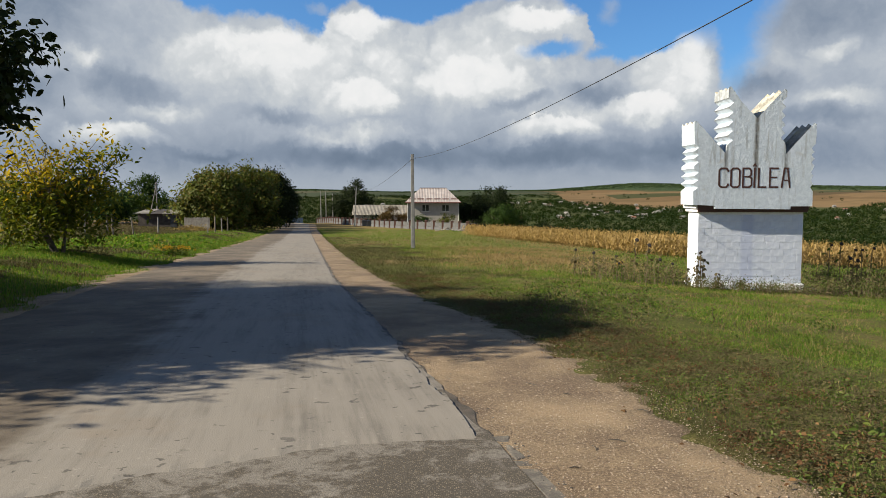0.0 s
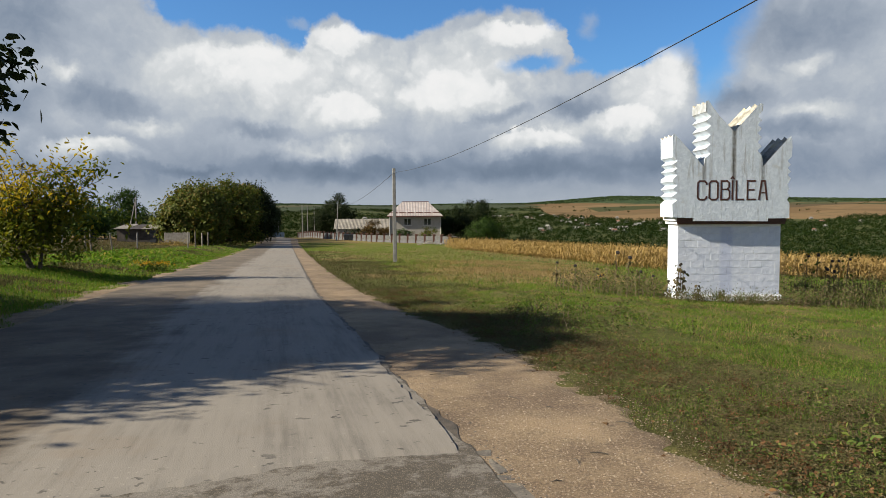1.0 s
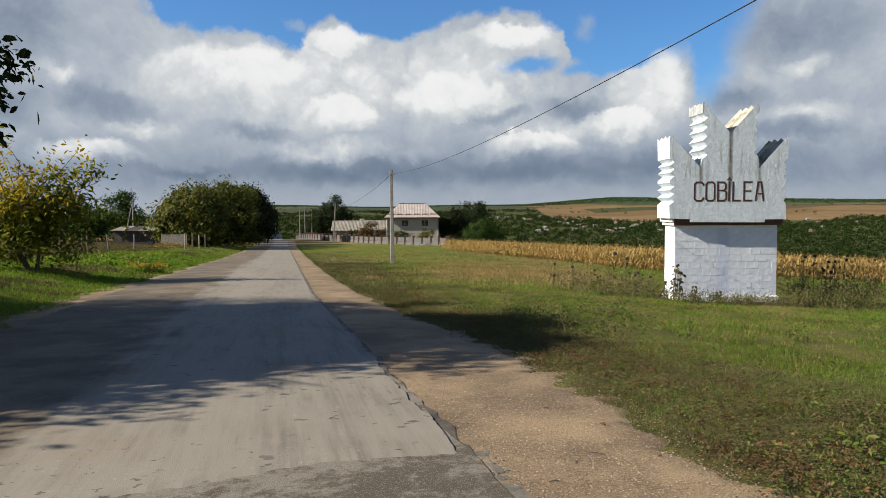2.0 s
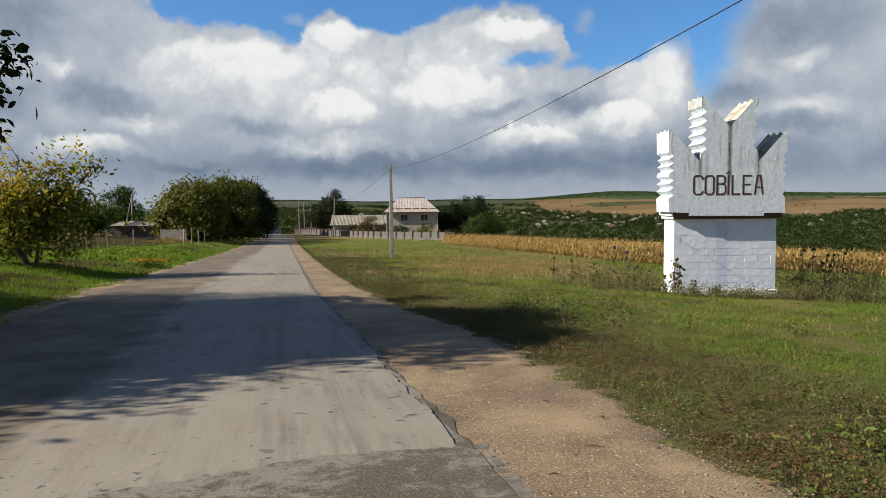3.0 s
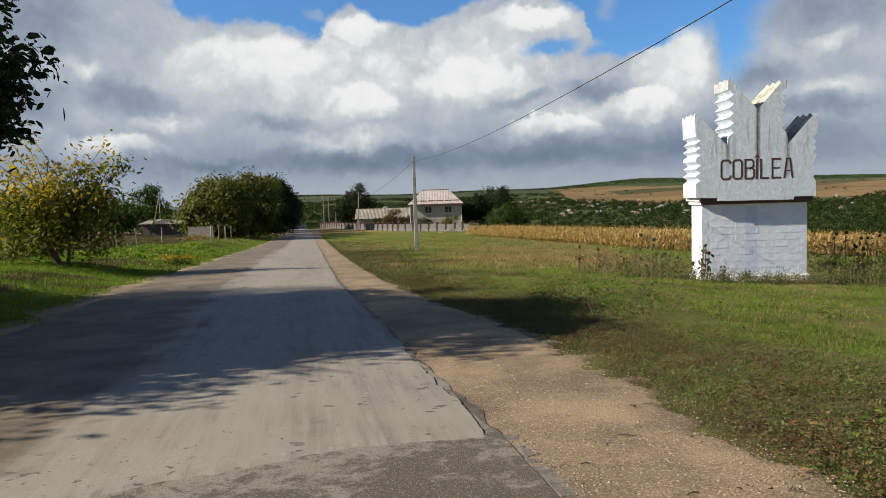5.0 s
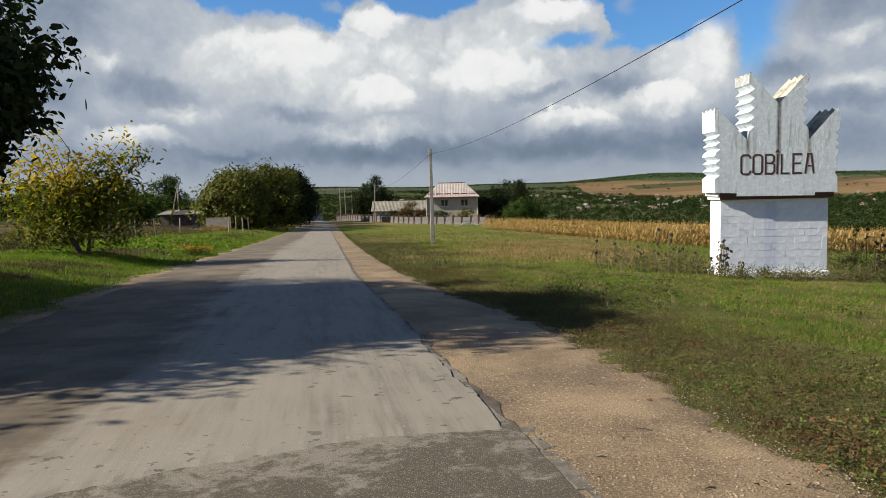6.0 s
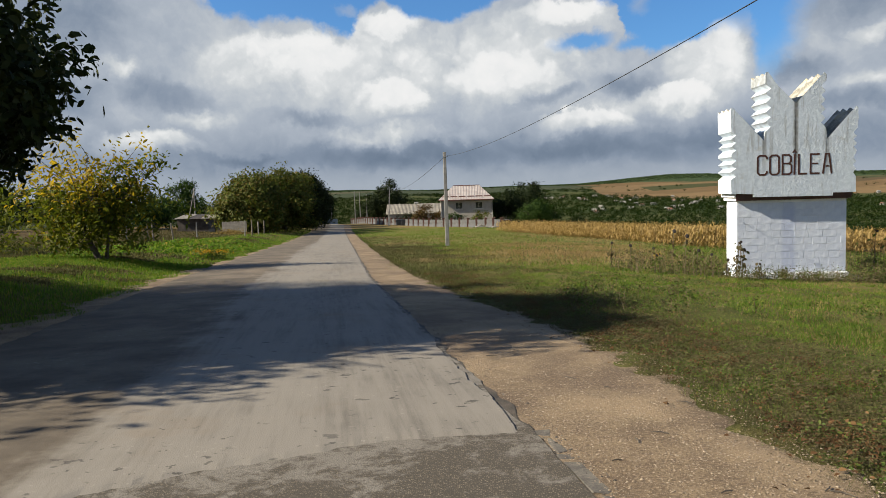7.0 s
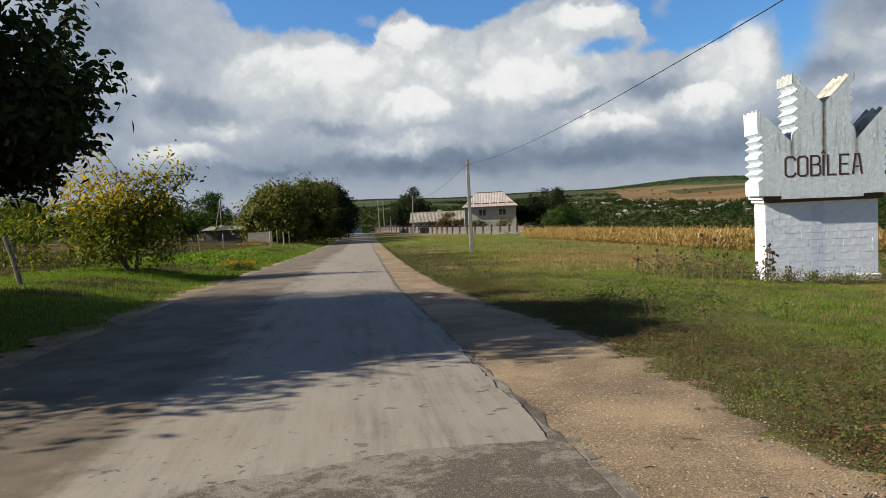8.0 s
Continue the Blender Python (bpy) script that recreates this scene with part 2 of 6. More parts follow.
def leafy(name, tones, through=0.35, rough=0.65, gloss=0.12):
    """Leaves: each one takes its own tone, and lets some light through."""
    m, n, b = material(name)
    g = n.add("ShaderNodeNewGeometry")
    r = n.add("ShaderNodeValToRGB")
    n.link(g.outputs["Random Per Island"], r.inputs[0])
    e = r.color_ramp.elements
    e[0].position, e[0].color = 0.0, (*tones[0], 1)
    e[1].position, e[1].color = 1.0, (*tones[-1], 1)
    for i, col in enumerate(tones[1:-1]):
        e.new((i + 1) / (len(tones) - 1)).color = (*col, 1)
    col = n.mix(n.ramp(n.noise(coords(n), 0.8, 3.0), 0.35, 0.7, 0.0, 0.4), r.outputs[0], tuple(x * 0.55 for x in tones[0]))
    n.put(b.inputs["Base Color"], col)
    b.inputs["Roughness"].default_value = rough
    b.inputs["Specular IOR Level"].default_value = gloss
    t = n.add("ShaderNodeBsdfTranslucent")
    n.put(t.inputs[0], n.mix(1.0, col, (1.0, 1.0, 0.5), "MULTIPLY"))
    s = n.add("ShaderNodeMixShader")
    s.inputs[0].default_value = through
    n.link(b.outputs[0], s.inputs[1])
    n.link(t.outputs[0], s.inputs[2])
    n.link(s.outputs[0], [k for k in n.tree.nodes if k.type == "OUTPUT_MATERIAL"][0].inputs[0])
    return m


def ground_material():
    m, n, b = material("meadow")
    c = coords(n)
    sep = n.add("ShaderNodeSeparateXYZ")
    n.link(c, sep.inputs[0])
    dist = n.vec("LENGTH", c)
    big, mid, fine = n.noise(c, 0.22, 5.0, 0.6), n.noise(c, 1.6, 5.0, 0.65), n.noise(c, 28.0, 4.0, 0.7)
    green = n.mix(n.ramp(fine, 0.3, 0.7), (0.042, 0.064, 0.012), (0.125, 0.158, 0.038))
    straw = n.mix(n.ramp(fine, 0.3, 0.7), (0.100, 0.070, 0.030), (0.240, 0.172, 0.082))
    soil = n.mix(n.ramp(fine, 0.3, 0.7), (0.0302, 0.0201, 0.012), (0.0939, 0.0637, 0.0369))
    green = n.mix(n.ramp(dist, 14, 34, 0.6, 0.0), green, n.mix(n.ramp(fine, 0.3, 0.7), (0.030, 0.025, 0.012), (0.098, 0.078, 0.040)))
    dry = n.ramp(n.math("ADD", big, n.math("MULTIPLY", mid, 0.5)), 0.66, 0.88)
    # dry tall grass ahead of the maize
    dry = n.math("MAXIMUM", dry, n.math("MULTIPLY", n.math("MULTIPLY", n.ramp(sep.outputs[1], 24, 32), n.ramp(n.math("MULTIPLY_ADD", sep.outputs[0], 3.0, sep.outputs[1]), 75, 50)), n.ramp(sep.outputs[0], -4, 3)))
    col = n.mix(n.math("MULTIPLY", dry, n.ramp(dist, 14, 26, 0.25, 1.0)), green, straw)
    col = n.mix(n.ramp(mid, 0.58, 0.70, 0.0, 0.7), col, soil)
    tilled = n.math("MULTIPLY", n.ramp(n.math("MULTIPLY_ADD", sep.outputs[1], 0.19, sep.outputs[0]), -13.0, -17.0), n.ramp(sep.outputs[1], 40, 52))
    col = n.mix(n.math("MULTIPLY", tilled, 0.9), col, soil)
    # the far slope: woods, stubble and ploughland in broad strips
    s2 = n.vec("MULTIPLY", c, (0.0017, 0.0031, 0.))
    cell = n.voronoi(s2, 1.0)
    strip = n.add("ShaderNodeSeparateColor")
    n.link(cell.outputs["Color"], strip.inputs[0])
    tone = n.add("ShaderNodeValToRGB")
    n.link(strip.outputs[0], tone.inputs[0])
    tone.color_ramp.interpolation = "CONSTANT"
    e = tone.color_ramp.elements
    e[0].position, e[0].color = 0.0, (0.0671, 0.0738, 0.0335, 1)
    e[1].position, e[1].color = 0.16, (0.1811, 0.1207, 0.0637, 1)
    for pos, col2 in ((0.5, (0.2214, 0.1509, 0.0805, 1)), (0.82, (0.0671, 0.0805, 0.0335, 1)), (0.9, (0.114, 0.0839, 0.0503, 1))):
        e.new(pos).color = col2
    farm = n.mix(n.ramp(n.noise(c, 0.02, 6.0, 0.65), 0.45, 0.7, 0.0, 0.4), tone.outputs[0], (0.0805, 0.0771, 0.0402))
    # valley scrub, its colour lowered to go with the cloud-shaded woods
    scrub = n.mix(n.ramp(n.noise(c, 0.03, 5.0, 0.6), 0.4, 0.65), (0.014, 0.022, 0.008), (0.040, 0.044, 0.018))
    scrub = n.mix(n.ramp(dist, 800, 1500, 0.0, 0.8), scrub, n.mix(n.ramp(n.noise(c, 0.012, 4.0), 0.4, 0.6), (0.030, 0.044, 0.016), (0.066, 0.072, 0.030)))
    col = n.mix(n.ramp(dist, 120, 200), col, n.mix(n.ramp(dist, 150, 260), straw, scrub))
    col = n.mix(n.ramp(n.math("ADD", n.math("ADD", dist, n.ramp(n.math("DIVIDE", sep.outputs[0], n.math("MAXIMUM", sep.outputs[1], 1.0)), 0.15, 0.18, -330.0, 430.0)), n.math("MULTIPLY", n.noise(c, 0.004, 4.0), 700.0)), 2560, 2680), col, n.vec("SCALE", farm, 0.66))
    wood = n.mix(n.ramp(n.noise(c, 0.05, 4.0), 0.4, 0.6), (0.0235, 0.0402, 0.0201), (0.047, 0.0671, 0.0302))
    height = n.math("ADD", sep.outputs[2], n.math("MULTIPLY", n.math("SUBTRACT", n.noise(c, 0.0025, 3.0), 0.5), 30.0))
    bearing = n.math("DIVIDE", sep.outputs[0], n.math("MAXIMUM", sep.outputs[1], 1.0))
    col = n.mix(n.math("MULTIPLY", n.ramp(dist, 2200, 2500), n.ramp(bearing, 0.17, 0.12, 0.0, 0.75)), col, (0.036, 0.048, 0.032))
    col = n.mix(n.math("MULTIPLY", n.ramp(dist, 2400, 2700), n.ramp(height, 2, 7)), col, wood)
    n.put(b.inputs["Base Color"], col)
    b.inputs["Roughness"].default_value = 1.0
    b.inputs["Specular IOR Level"].default_value = 0.03
    bump(n, b, n.math("ADD", mid, fine), 0.6, 0.04)
    return m


M_GROUND = ground_material()

# ======== building helpers ========
def link_mesh(name, verts, faces, mat, parent=None, label="", smooth=False):
    me = bpy.data.meshes.new(name)
    me.from_pydata([tuple(v) for v in verts], [], [tuple(f) for f in faces])
    me.update()
    if smooth:
        me.shade_smooth()
    me.materials.append(mat)
    ob = new(name, me)
    if parent is not None:
        ob.parent = parent
    if label:
        ob["label"] = label
    return ob


def array_mesh(name, co, faces, mat, parent=None, smooth=False):
    """A mesh from numpy arrays: points (n, 3) and equal-sided faces (m, k)."""
    me = bpy.data.meshes.new(name)
    k = faces.shape[1]
    me.vertices.add(len(co))
    me.vertices.foreach_set("co", np.asarray(co, np.float32).ravel())
    me.loops.add(faces.size)
    me.loops.foreach_set("vertex_index", np.asarray(faces, np.int32).ravel())
    me.polygons.add(len(faces))
    me.polygons.foreach_set("loop_start", np.arange(0, faces.size, k, dtype=np.int32))
    me.update(calc_edges=True)
    me.validate()
    if smooth:
        me.shade_smooth()
    me.materials.append(mat)
    ob = new(name, me)
    if parent is not None:
        ob.parent = parent
    return ob


def part(name, bm, mat, parent, label="", smooth=False):
    me = bpy.data.meshes.new(name)
    bm.normal_update()
    bm.to_mesh(me)
    bm.free()
    if smooth:
        me.shade_smooth()
    me.materials.append(mat)
    ob = new(name, me)
    if parent is not None:
        ob.parent = parent
    if label:
        ob["label"] = label
    return ob


def empty(name, x, y, z, turn=0.0):
    ob = new(name)
    ob.empty_display_size = 0.2
    ob.matrix_world = pose(x, y, z, 0, 0, turn)
    return ob


def box(bm, x0, y0, z0, x1, y1, z1, bevel=0.0):
    r = bmesh.ops.create_cube(bm, size=1.0)
    vs = r["verts"]
    for v in vs:
        v.co = Vector((x0 + (v.co.x + 0.5) * (x1 - x0), y0 + (v.co.y + 0.5) * (y1 - y0), z0 + (v.co.z + 0.5) * (z1 - z0)))
    if bevel:
        es = {e for v in vs for e in v.link_edges}
        bmesh.ops.bevel(bm, geom=list(es), offset=bevel, segments=1, affect="EDGES")


def boxed(name, dims, mat, parent, bevel=0.0, label=""):
    bm = bmesh.new()
    box(bm, *dims, bevel=bevel)
    return part(name, bm, mat, parent, label)


def tube(bm, pts, radii, sides=8, cap=True):
    """A tapered tube along a line of points."""
    pts = [Vector(p) for p in pts]
    rings, side = [], None
    for i, p in enumerate(pts):
        d = (pts[min(i + 1, len(pts) - 1)] - pts[max(i - 1, 0)]).normalized()
        if side is None:
            side = d.orthogonal().normalized()
        side = (side - d * side.dot(d)).normalized()
        up = d.cross(side)
        rings.append([bm.verts.new(p + (side * math.cos(a) + up * math.sin(a)) * radii[i]) for a in [2 * math.pi * k / sides for k in range(sides)]])
    for a, b in zip(rings, rings[1:]):
        for k in range(sides):
            bm.faces.new((a[k], a[(k + 1) % sides], b[(k + 1) % sides], b[k]))
    if cap:
        bm.faces.new(rings[0][::-1])
        bm.faces.new(rings[-1])


def leaf_cloud(rng, centres, size, per, spread, droop=0.3, wide=0.5, flat=1.0, heart=None):
    """Folded leaves scattered round twig ends: each one is an ovate blade, folded along its midrib."""
    centres = np.repeat(centres, per, axis=0)
    n = len(centres)
    at = centres + rng.normal(0, 1, (n, 3)) * spread
    way = rng.normal(0, 1, (n, 3))
    way[:, 2] = (way[:, 2] * 0.5 - droop) * flat
    way /= np.linalg.norm(way, axis=1, keepdims=True)
    nrm = rng.normal(0, 1, (n, 3)) * flat + np.array([0, 0, 0.9])
    if heart is not None:                    # leaves face outwards from the middle of their lobe
        out = at - np.repeat(heart, per, axis=0)
        nrm = rng.normal(0, 0.45, (n, 3)) + 1.3 * out / (np.linalg.norm(out, axis=1, keepdims=True) + 1e-6) + np.array([0, 0, 0.35])
    side = np.cross(way, nrm)
    side /= np.linalg.norm(side, axis=1, keepdims=True) + 1e-9
    up = np.cross(side, way)
    s = (size * rng.uniform(0.6, 1.25, n))[:, None]
    rise = side * 0.5 * wide * s + 0.10 * wide * s * up
    fall = -side * 0.5 * wide * s + 0.10 * wide * s * up
    tip = at + way * s - np.array([0, 0, 0.12]) * s
    low, high = at + way * s * 0.32, at + way * s * 0.70
    co = np.stack([at, low + rise * 0.8, high + rise, tip, high + fall, low + fall * 0.8], 1).reshape(-1, 3)
    i = np.arange(n)[:, None] * 6
    f = np.concatenate([i + np.array([[0, 1, 2, 3]]), i + np.array([[0, 3, 4, 5]])], 1).reshape(-1, 4)
    return co, f


def crown_points(rng, blobs, n):
    """Twig ends inside a crown made of several overlapping lobes, thicker near their skins."""
    w = np.array([b[3] * b[4] * b[5] for b in blobs])
    pick = rng.choice(len(blobs), n, p=w / w.sum())
    d = rng.normal(0, 1, (n, 3))
    d /= np.linalg.norm(d, axis=1, keepdims=True)
    rad = rng.uniform(0.25, 1, n) ** 0.4
    rad *= 1 + 0.22 * np.sin(d[:, 0] * 7 + pick) * np.cos(d[:, 2] * 6 + pick * 2)
    b = np.array(blobs)[pick]
    return b[:, :3] + d * rad[:, None] * b[:, 3:6]


def tree(name, x, y, blobs, mats, label, seed, leaf=0.2, clumps=500, per=14, spread=0.35, trunk=0.22, fork=1.6, lean=(0, 0), z=None, wide=0.5, group="", tufts=0, loose=0.0, thin=(99.0, 1.0)):
    """A tree: tapered trunk with limbs that reach into each lobe of the crown, and a crown of single leaves."""
    rng = np.random.default_rng(seed)
    root = empty(name, x, y, (zat(x, y) if z is None else z) - 0.05)
    bm = bmesh.new()
    top = Vector((lean[0], lean[1], fork))
    tube(bm, [(0, 0, -0.1), (lean[0] * 0.2, lean[1] * 0.2, fork * 0.35), (lean[0] * 0.6, lean[1] * 0.6, fork * 0.7), top], [trunk * 1.45, trunk * 1.05, trunk * 0.95, trunk * 0.85], 9)
    part("trunk", bm, mats[0], root)
    for bl in blobs:
        bm = bmesh.new()
        c = Vector(bl[:3])
        mid = top.lerp(c, 0.5) + Vector(rng.normal(0, 0.12, 3)) * (c - top).length * 0.5
        tip = c + Vector((0, 0, bl[5] * 0.4))
        tube(bm, [top - Vector((0, 0, 0.15)), mid, c, tip], [trunk * 0.62, trunk * 0.4, trunk * 0.25, trunk * 0.06], 6)
        for _ in range(7):
            d = Vector(rng.normal(0, 1, 3))
            d.z = abs(d.z) * 0.6
            d.normalize()
            e = c + Vector((d.x * bl[3], d.y * bl[4], d.z * bl[5])) * 0.85
            s = mid.lerp(c, float(rng.uniform(0, 1)))
            tube(bm, [s, s.lerp(e, 0.5) + Vector((0, 0, 0.1 * bl[5])), e], [trunk * 0.24, trunk * 0.14, trunk * 0.04], 5)
        part("limb", bm, mats[0], root)
    # twig ends gather in tufts, which leaves gaps and a ragged outline
    tufts = tufts or max(14, clumps // 9)
    loose = loose or 0.16 * float(np.mean([b[3] for b in blobs]))
    heads = crown_points(rng, blobs, tufts)
    ends = heads[rng.integers(0, tufts, clumps)] + rng.normal(0, 1, (clumps, 3)) * np.array([1, 1, 0.7]) * loose
    ends = ends[(ends[:, 2] < thin[0]) | (rng.uniform(0, 1, clumps) < thin[1])]        # the top of the crown may be thinner
    mid = np.array(blobs)[:, :3]
    near = np.argmin(np.linalg.norm((ends[:, None] - mid[None]) / np.array(blobs)[None, :, 3:6], axis=2), axis=1)
    co, f = leaf_cloud(rng, ends, leaf, per, spread, 0.45, wide, heart=mid[near] * 0.6 + mid.mean(0) * 0.4)
    array_mesh("crown", co, f, mats[1], root)
    return tagged(root, label, "tree", group)


# ======== ground and road ========
def build_ground():
    ang = np.concatenate([np.arange(-46, 46, 0.36), np.arange(46, 314, 4.0)])
    rad = np.concatenate([[0.0], np.geomspace(0.6, 4900, 176)])
    a, r = np.meshgrid(np.radians(ang), rad[1:])
    x, y = (r * np.sin(a)).ravel(), (r * np.cos(a)).ravel()
    z = land(x, y)
    off = np.minimum(np.abs(x - road_right(y) - 1.5), np.abs(x - road_right(y) + ROAD_W * 1.0))
    inside = (x < road_right(y) + np.interp(y, [-10, 3, 8, 12, 18, 30, 300], [1.1, 1.15, 1.7, 1.6, 1.2, 1.0, 0.9])) & (x > road_right(y) - ROAD_W - 0.2)
    rough = np.array([noise.noise((px * 0.7, py * 0.7, 0)) + 0.5 * noise.noise((px * 2.1, py * 2.1, 4)) for px, py in zip(x, y)])
    z = z + np.where(inside, -0.05, 0.045 * rough * np.clip(off, 0, 1))
    n, rings = len(ang), len(rad) - 1
    co = np.concatenate([[[0, 0, zat(0, 0) - 0.05]], np.stack([x, y, z], 1)])
    i, j = np.meshgrid(np.arange(rings - 1), np.arange(n), indexing="ij")
    k = (j + 1) % n
    quads = np.stack([1 + i * n + j, 1 + i * n + k, 1 + (i + 1) * n + k, 1 + (i + 1) * n + j], -1).reshape(-1, 4)[:, ::-1]
    fan = [(0, 1 + (q + 1) % n, 1 + q) for q in range(n)]
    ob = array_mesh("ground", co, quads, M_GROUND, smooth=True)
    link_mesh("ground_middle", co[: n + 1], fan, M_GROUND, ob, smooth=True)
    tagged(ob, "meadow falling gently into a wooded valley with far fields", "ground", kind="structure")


build_ground()
# ======== road ========
def road_material(name, dark, light, streak, fleck):
    """Worn asphalt: tyre-drawn streaks along the road, chippings, and small dark scars."""
    m, n, b = material(name)
    c = coords(n)
    r = n.add("ShaderNodeVectorRotate", rotation_type="Z_AXIS")
    n.link(c, r.inputs["Vector"])
    r.inputs["Angle"].default_value = -0.2
    along = n.vec("MULTIPLY", r.outputs[0], (1.0, 0.06, 1.0))
    lane = n.noise(along, 1.1, 5.0, 0.65)
    rub = n.noise(along, 7.0, 4.0, 0.6)
    cloudy, fine = n.noise(c, 0.8, 6.0, 0.65), n.noise(c, 120.0, 3.0, 0.7)
    stone = n.voronoi(c, 95.0).outputs["Distance"]
    t = n.math("ADD", n.math("MULTIPLY", lane, 0.35), n.math("ADD", n.math("MULTIPLY", rub, streak), n.math("ADD", n.math("MULTIPLY", cloudy, 0.3), n.math("MULTIPLY", fine, 0.42))))
    hair = n.noise(n.vec("MULTIPLY", r.outputs[0], (1.0, 0.03, 1.0)), 24.0, 3.0, 0.6)
    t = n.math("ADD", t, n.math("MULTIPLY", n.math("SUBTRACT", hair, 0.5), 0.22))
    col = n.mix(n.ramp(t, 0.48, 0.76), dark, light)
    # the lane on the far side of the crown is browner, washed over with soil
    sep = n.add("ShaderNodeSeparateXYZ")
    n.link(c, sep.inputs[0])
    edge = n.math("MAXIMUM", n.math("MULTIPLY_ADD", sep.outputs[1], -0.222, 1.45), n.math("MULTIPLY_ADD", sep.outputs[1], -0.19, 0.781))
    off = n.math("ADD", n.math("SUBTRACT", sep.outputs[0], edge), n.math("MULTIPLY", n.math("SUBTRACT", n.math("ADD", cloudy, lane), 1.0), 1.5))
    # soil tones set slightly darker, to deepen the walnut's shade on this lane
    soiled = n.mix(n.ramp(n.math("ADD", n.math("MULTIPLY", cloudy, 0.6), n.math("MULTIPLY", fine, 0.4)), 0.36, 0.64), (0.050, 0.040, 0.030), (0.138, 0.112, 0.082))
    col = n.mix(n.ramp(off, -3.0, -3.55), col, soiled)
    col = n.mix(n.math("MULTIPLY", n.ramp(n.noise(c, 26.0, 3.0, 0.6), 0.62, 0.68), n.ramp(cloudy, 0.45, 0.6)), col, tuple(k * 1.25 for k in light))
    col = n.mix(n.ramp(n.noise(c, 0.45, 5.0, 0.6), 0.54, 0.68, 0.0, 0.6), col, (0.1576, 0.1241, 0.0906))
    scar = n.noise(n.vec("MULTIPLY", r.outputs[0], (1.0, 1.3, 1.0)), 5.2, 4.0, 0.6)
    col = n.mix(n.math("MULTIPLY", n.ramp(scar, 0.64, 0.67, 0.0, fleck), n.ramp(n.noise(c, 0.28, 2.0), 0.40, 0.52)), col, (0.0402, 0.0369, 0.0335))
    pock = n.noise(n.vec("MULTIPLY", r.outputs[0], (1.0, 0.8, 1.0)), 11.0, 3.0, 0.6)
    col = n.mix(n.math("MULTIPLY", n.ramp(pock, 0.66, 0.69, 0.0, 0.75), n.ramp(n.noise(c, 0.5, 2.0), 0.44, 0.58)), col, (0.045, 0.041, 0.036))
    n.put(b.inputs["Base Color"], col)
    n.put(b.inputs["Roughness"], n.ramp(fine, 0.3, 0.7, 0.75, 0.95))
    b.inputs["Specular IOR Level"].default_value = 0.3
    bump(n, b, n.math("SUBTRACT", n.math("ADD", stone, n.math("MULTIPLY", fine, 0.6)), n.math("MULTIPLY", n.ramp(scar, 0.66, 0.71), 2.0)), 0.22, 0.005)
    return m


def old_asphalt_material():
    """Older, coarser asphalt with exposed chippings and pale worn patches."""
    m, n, b = material("old_asphalt")
    c = coords(n)
    fine = n.noise(c, 60.0, 3.0, 0.7)
    cell = n.voronoi(c, 85.0)
    s = n.add("ShaderNodeSeparateColor")
    n.link(cell.outputs["Color"], s.inputs[0])
    chips = n.mix(n.ramp(s.outputs[0], 0.2, 0.95), (0.040, 0.032, 0.022), (0.160, 0.132, 0.094))
    tar = n.mix(n.ramp(cell.outputs["Distance"], 0.2, 0.6), chips, (0.044, 0.036, 0.026))
    pale = n.mix(n.ramp(fine, 0.3, 0.7), (0.095, 0.084, 0.070), (0.160, 0.144, 0.122))
    place = n.add("ShaderNodeSeparateXYZ")
    n.link(c, place.inputs[0])
    back = n.math("SUBTRACT", n.math("MULTIPLY_ADD", place.outputs[0], 0.45, 5.05), place.outputs[1])      # metres from the newer layer
    mask = n.math("ADD", n.noise(c, 2.4, 6.0, 0.7, 0.4), n.math("MULTIPLY", n.noise(c, 14.0, 5.0, 0.75), 0.35))
    mask = n.ramp(n.math("SUBTRACT", mask, n.ramp(back, 0.0, 1.6, -0.03, 0.16)), 0.64, 0.76)
    n.put(b.inputs["Base Color"], n.mix(mask, tar, pale))
    b.inputs["Roughness"].default_value = 0.9
    bump(n, b, n.math("ADD", cell.outputs["Distance"], fine), 0.35, 0.006)
    return m


def gravel_material():
    """Trodden sandy gravel: ochre earth set with pale chips."""
    m, n, b = material("sandy_gravel")
    c = coords(n)
    cell, small = n.voronoi(c, 38.0), n.voronoi(c, 110.0)
    s = n.add("ShaderNodeSeparateColor")
    n.link(cell.outputs["Color"], s.inputs[0])
    big, fine = n.noise(c, 0.9, 6.0, 0.65), n.noise(c, 45.0, 4.0, 0.7)
    earth = n.mix(n.ramp(n.math("ADD", n.math("MULTIPLY", big, 0.55), n.math("MULTIPLY", fine, 0.45)), 0.40, 0.60), (0.100, 0.067, 0.038), (0.246, 0.179, 0.106))
    earth = n.mix(n.ramp(n.noise(c, 0.4, 5.0, 0.65), 0.44, 0.62, 0.0, 0.65), earth, n.mix(n.ramp(fine, 0.35, 0.65), (0.070, 0.045, 0.026), (0.150, 0.104, 0.064)))
    chip = n.mix(s.outputs[1], (0.1744, 0.1275, 0.0805), (0.3756, 0.3153, 0.2415))
    on = n.math("MULTIPLY", n.ramp(cell.outputs["Distance"], 0.28, 0.20), n.ramp(s.outputs[0], 0.55, 0.6))
    on2 = n.math("MULTIPLY", n.ramp(small.outputs["Distance"], 0.3, 0.2), n.ramp(fine, 0.5, 0.6))
    col = n.mix(on2, n.mix(on, earth, chip), (0.3354, 0.2817, 0.2214))
    n.put(b.inputs["Base Color"], col)
    b.inputs["Roughness"].default_value = 0.95
    bump(n, b, n.math("ADD", n.math("MULTIPLY", on, 0.7), n.math("ADD", on2, n.math("MULTIPLY", fine, 0.8))), 1.0, 0.02)
    return m


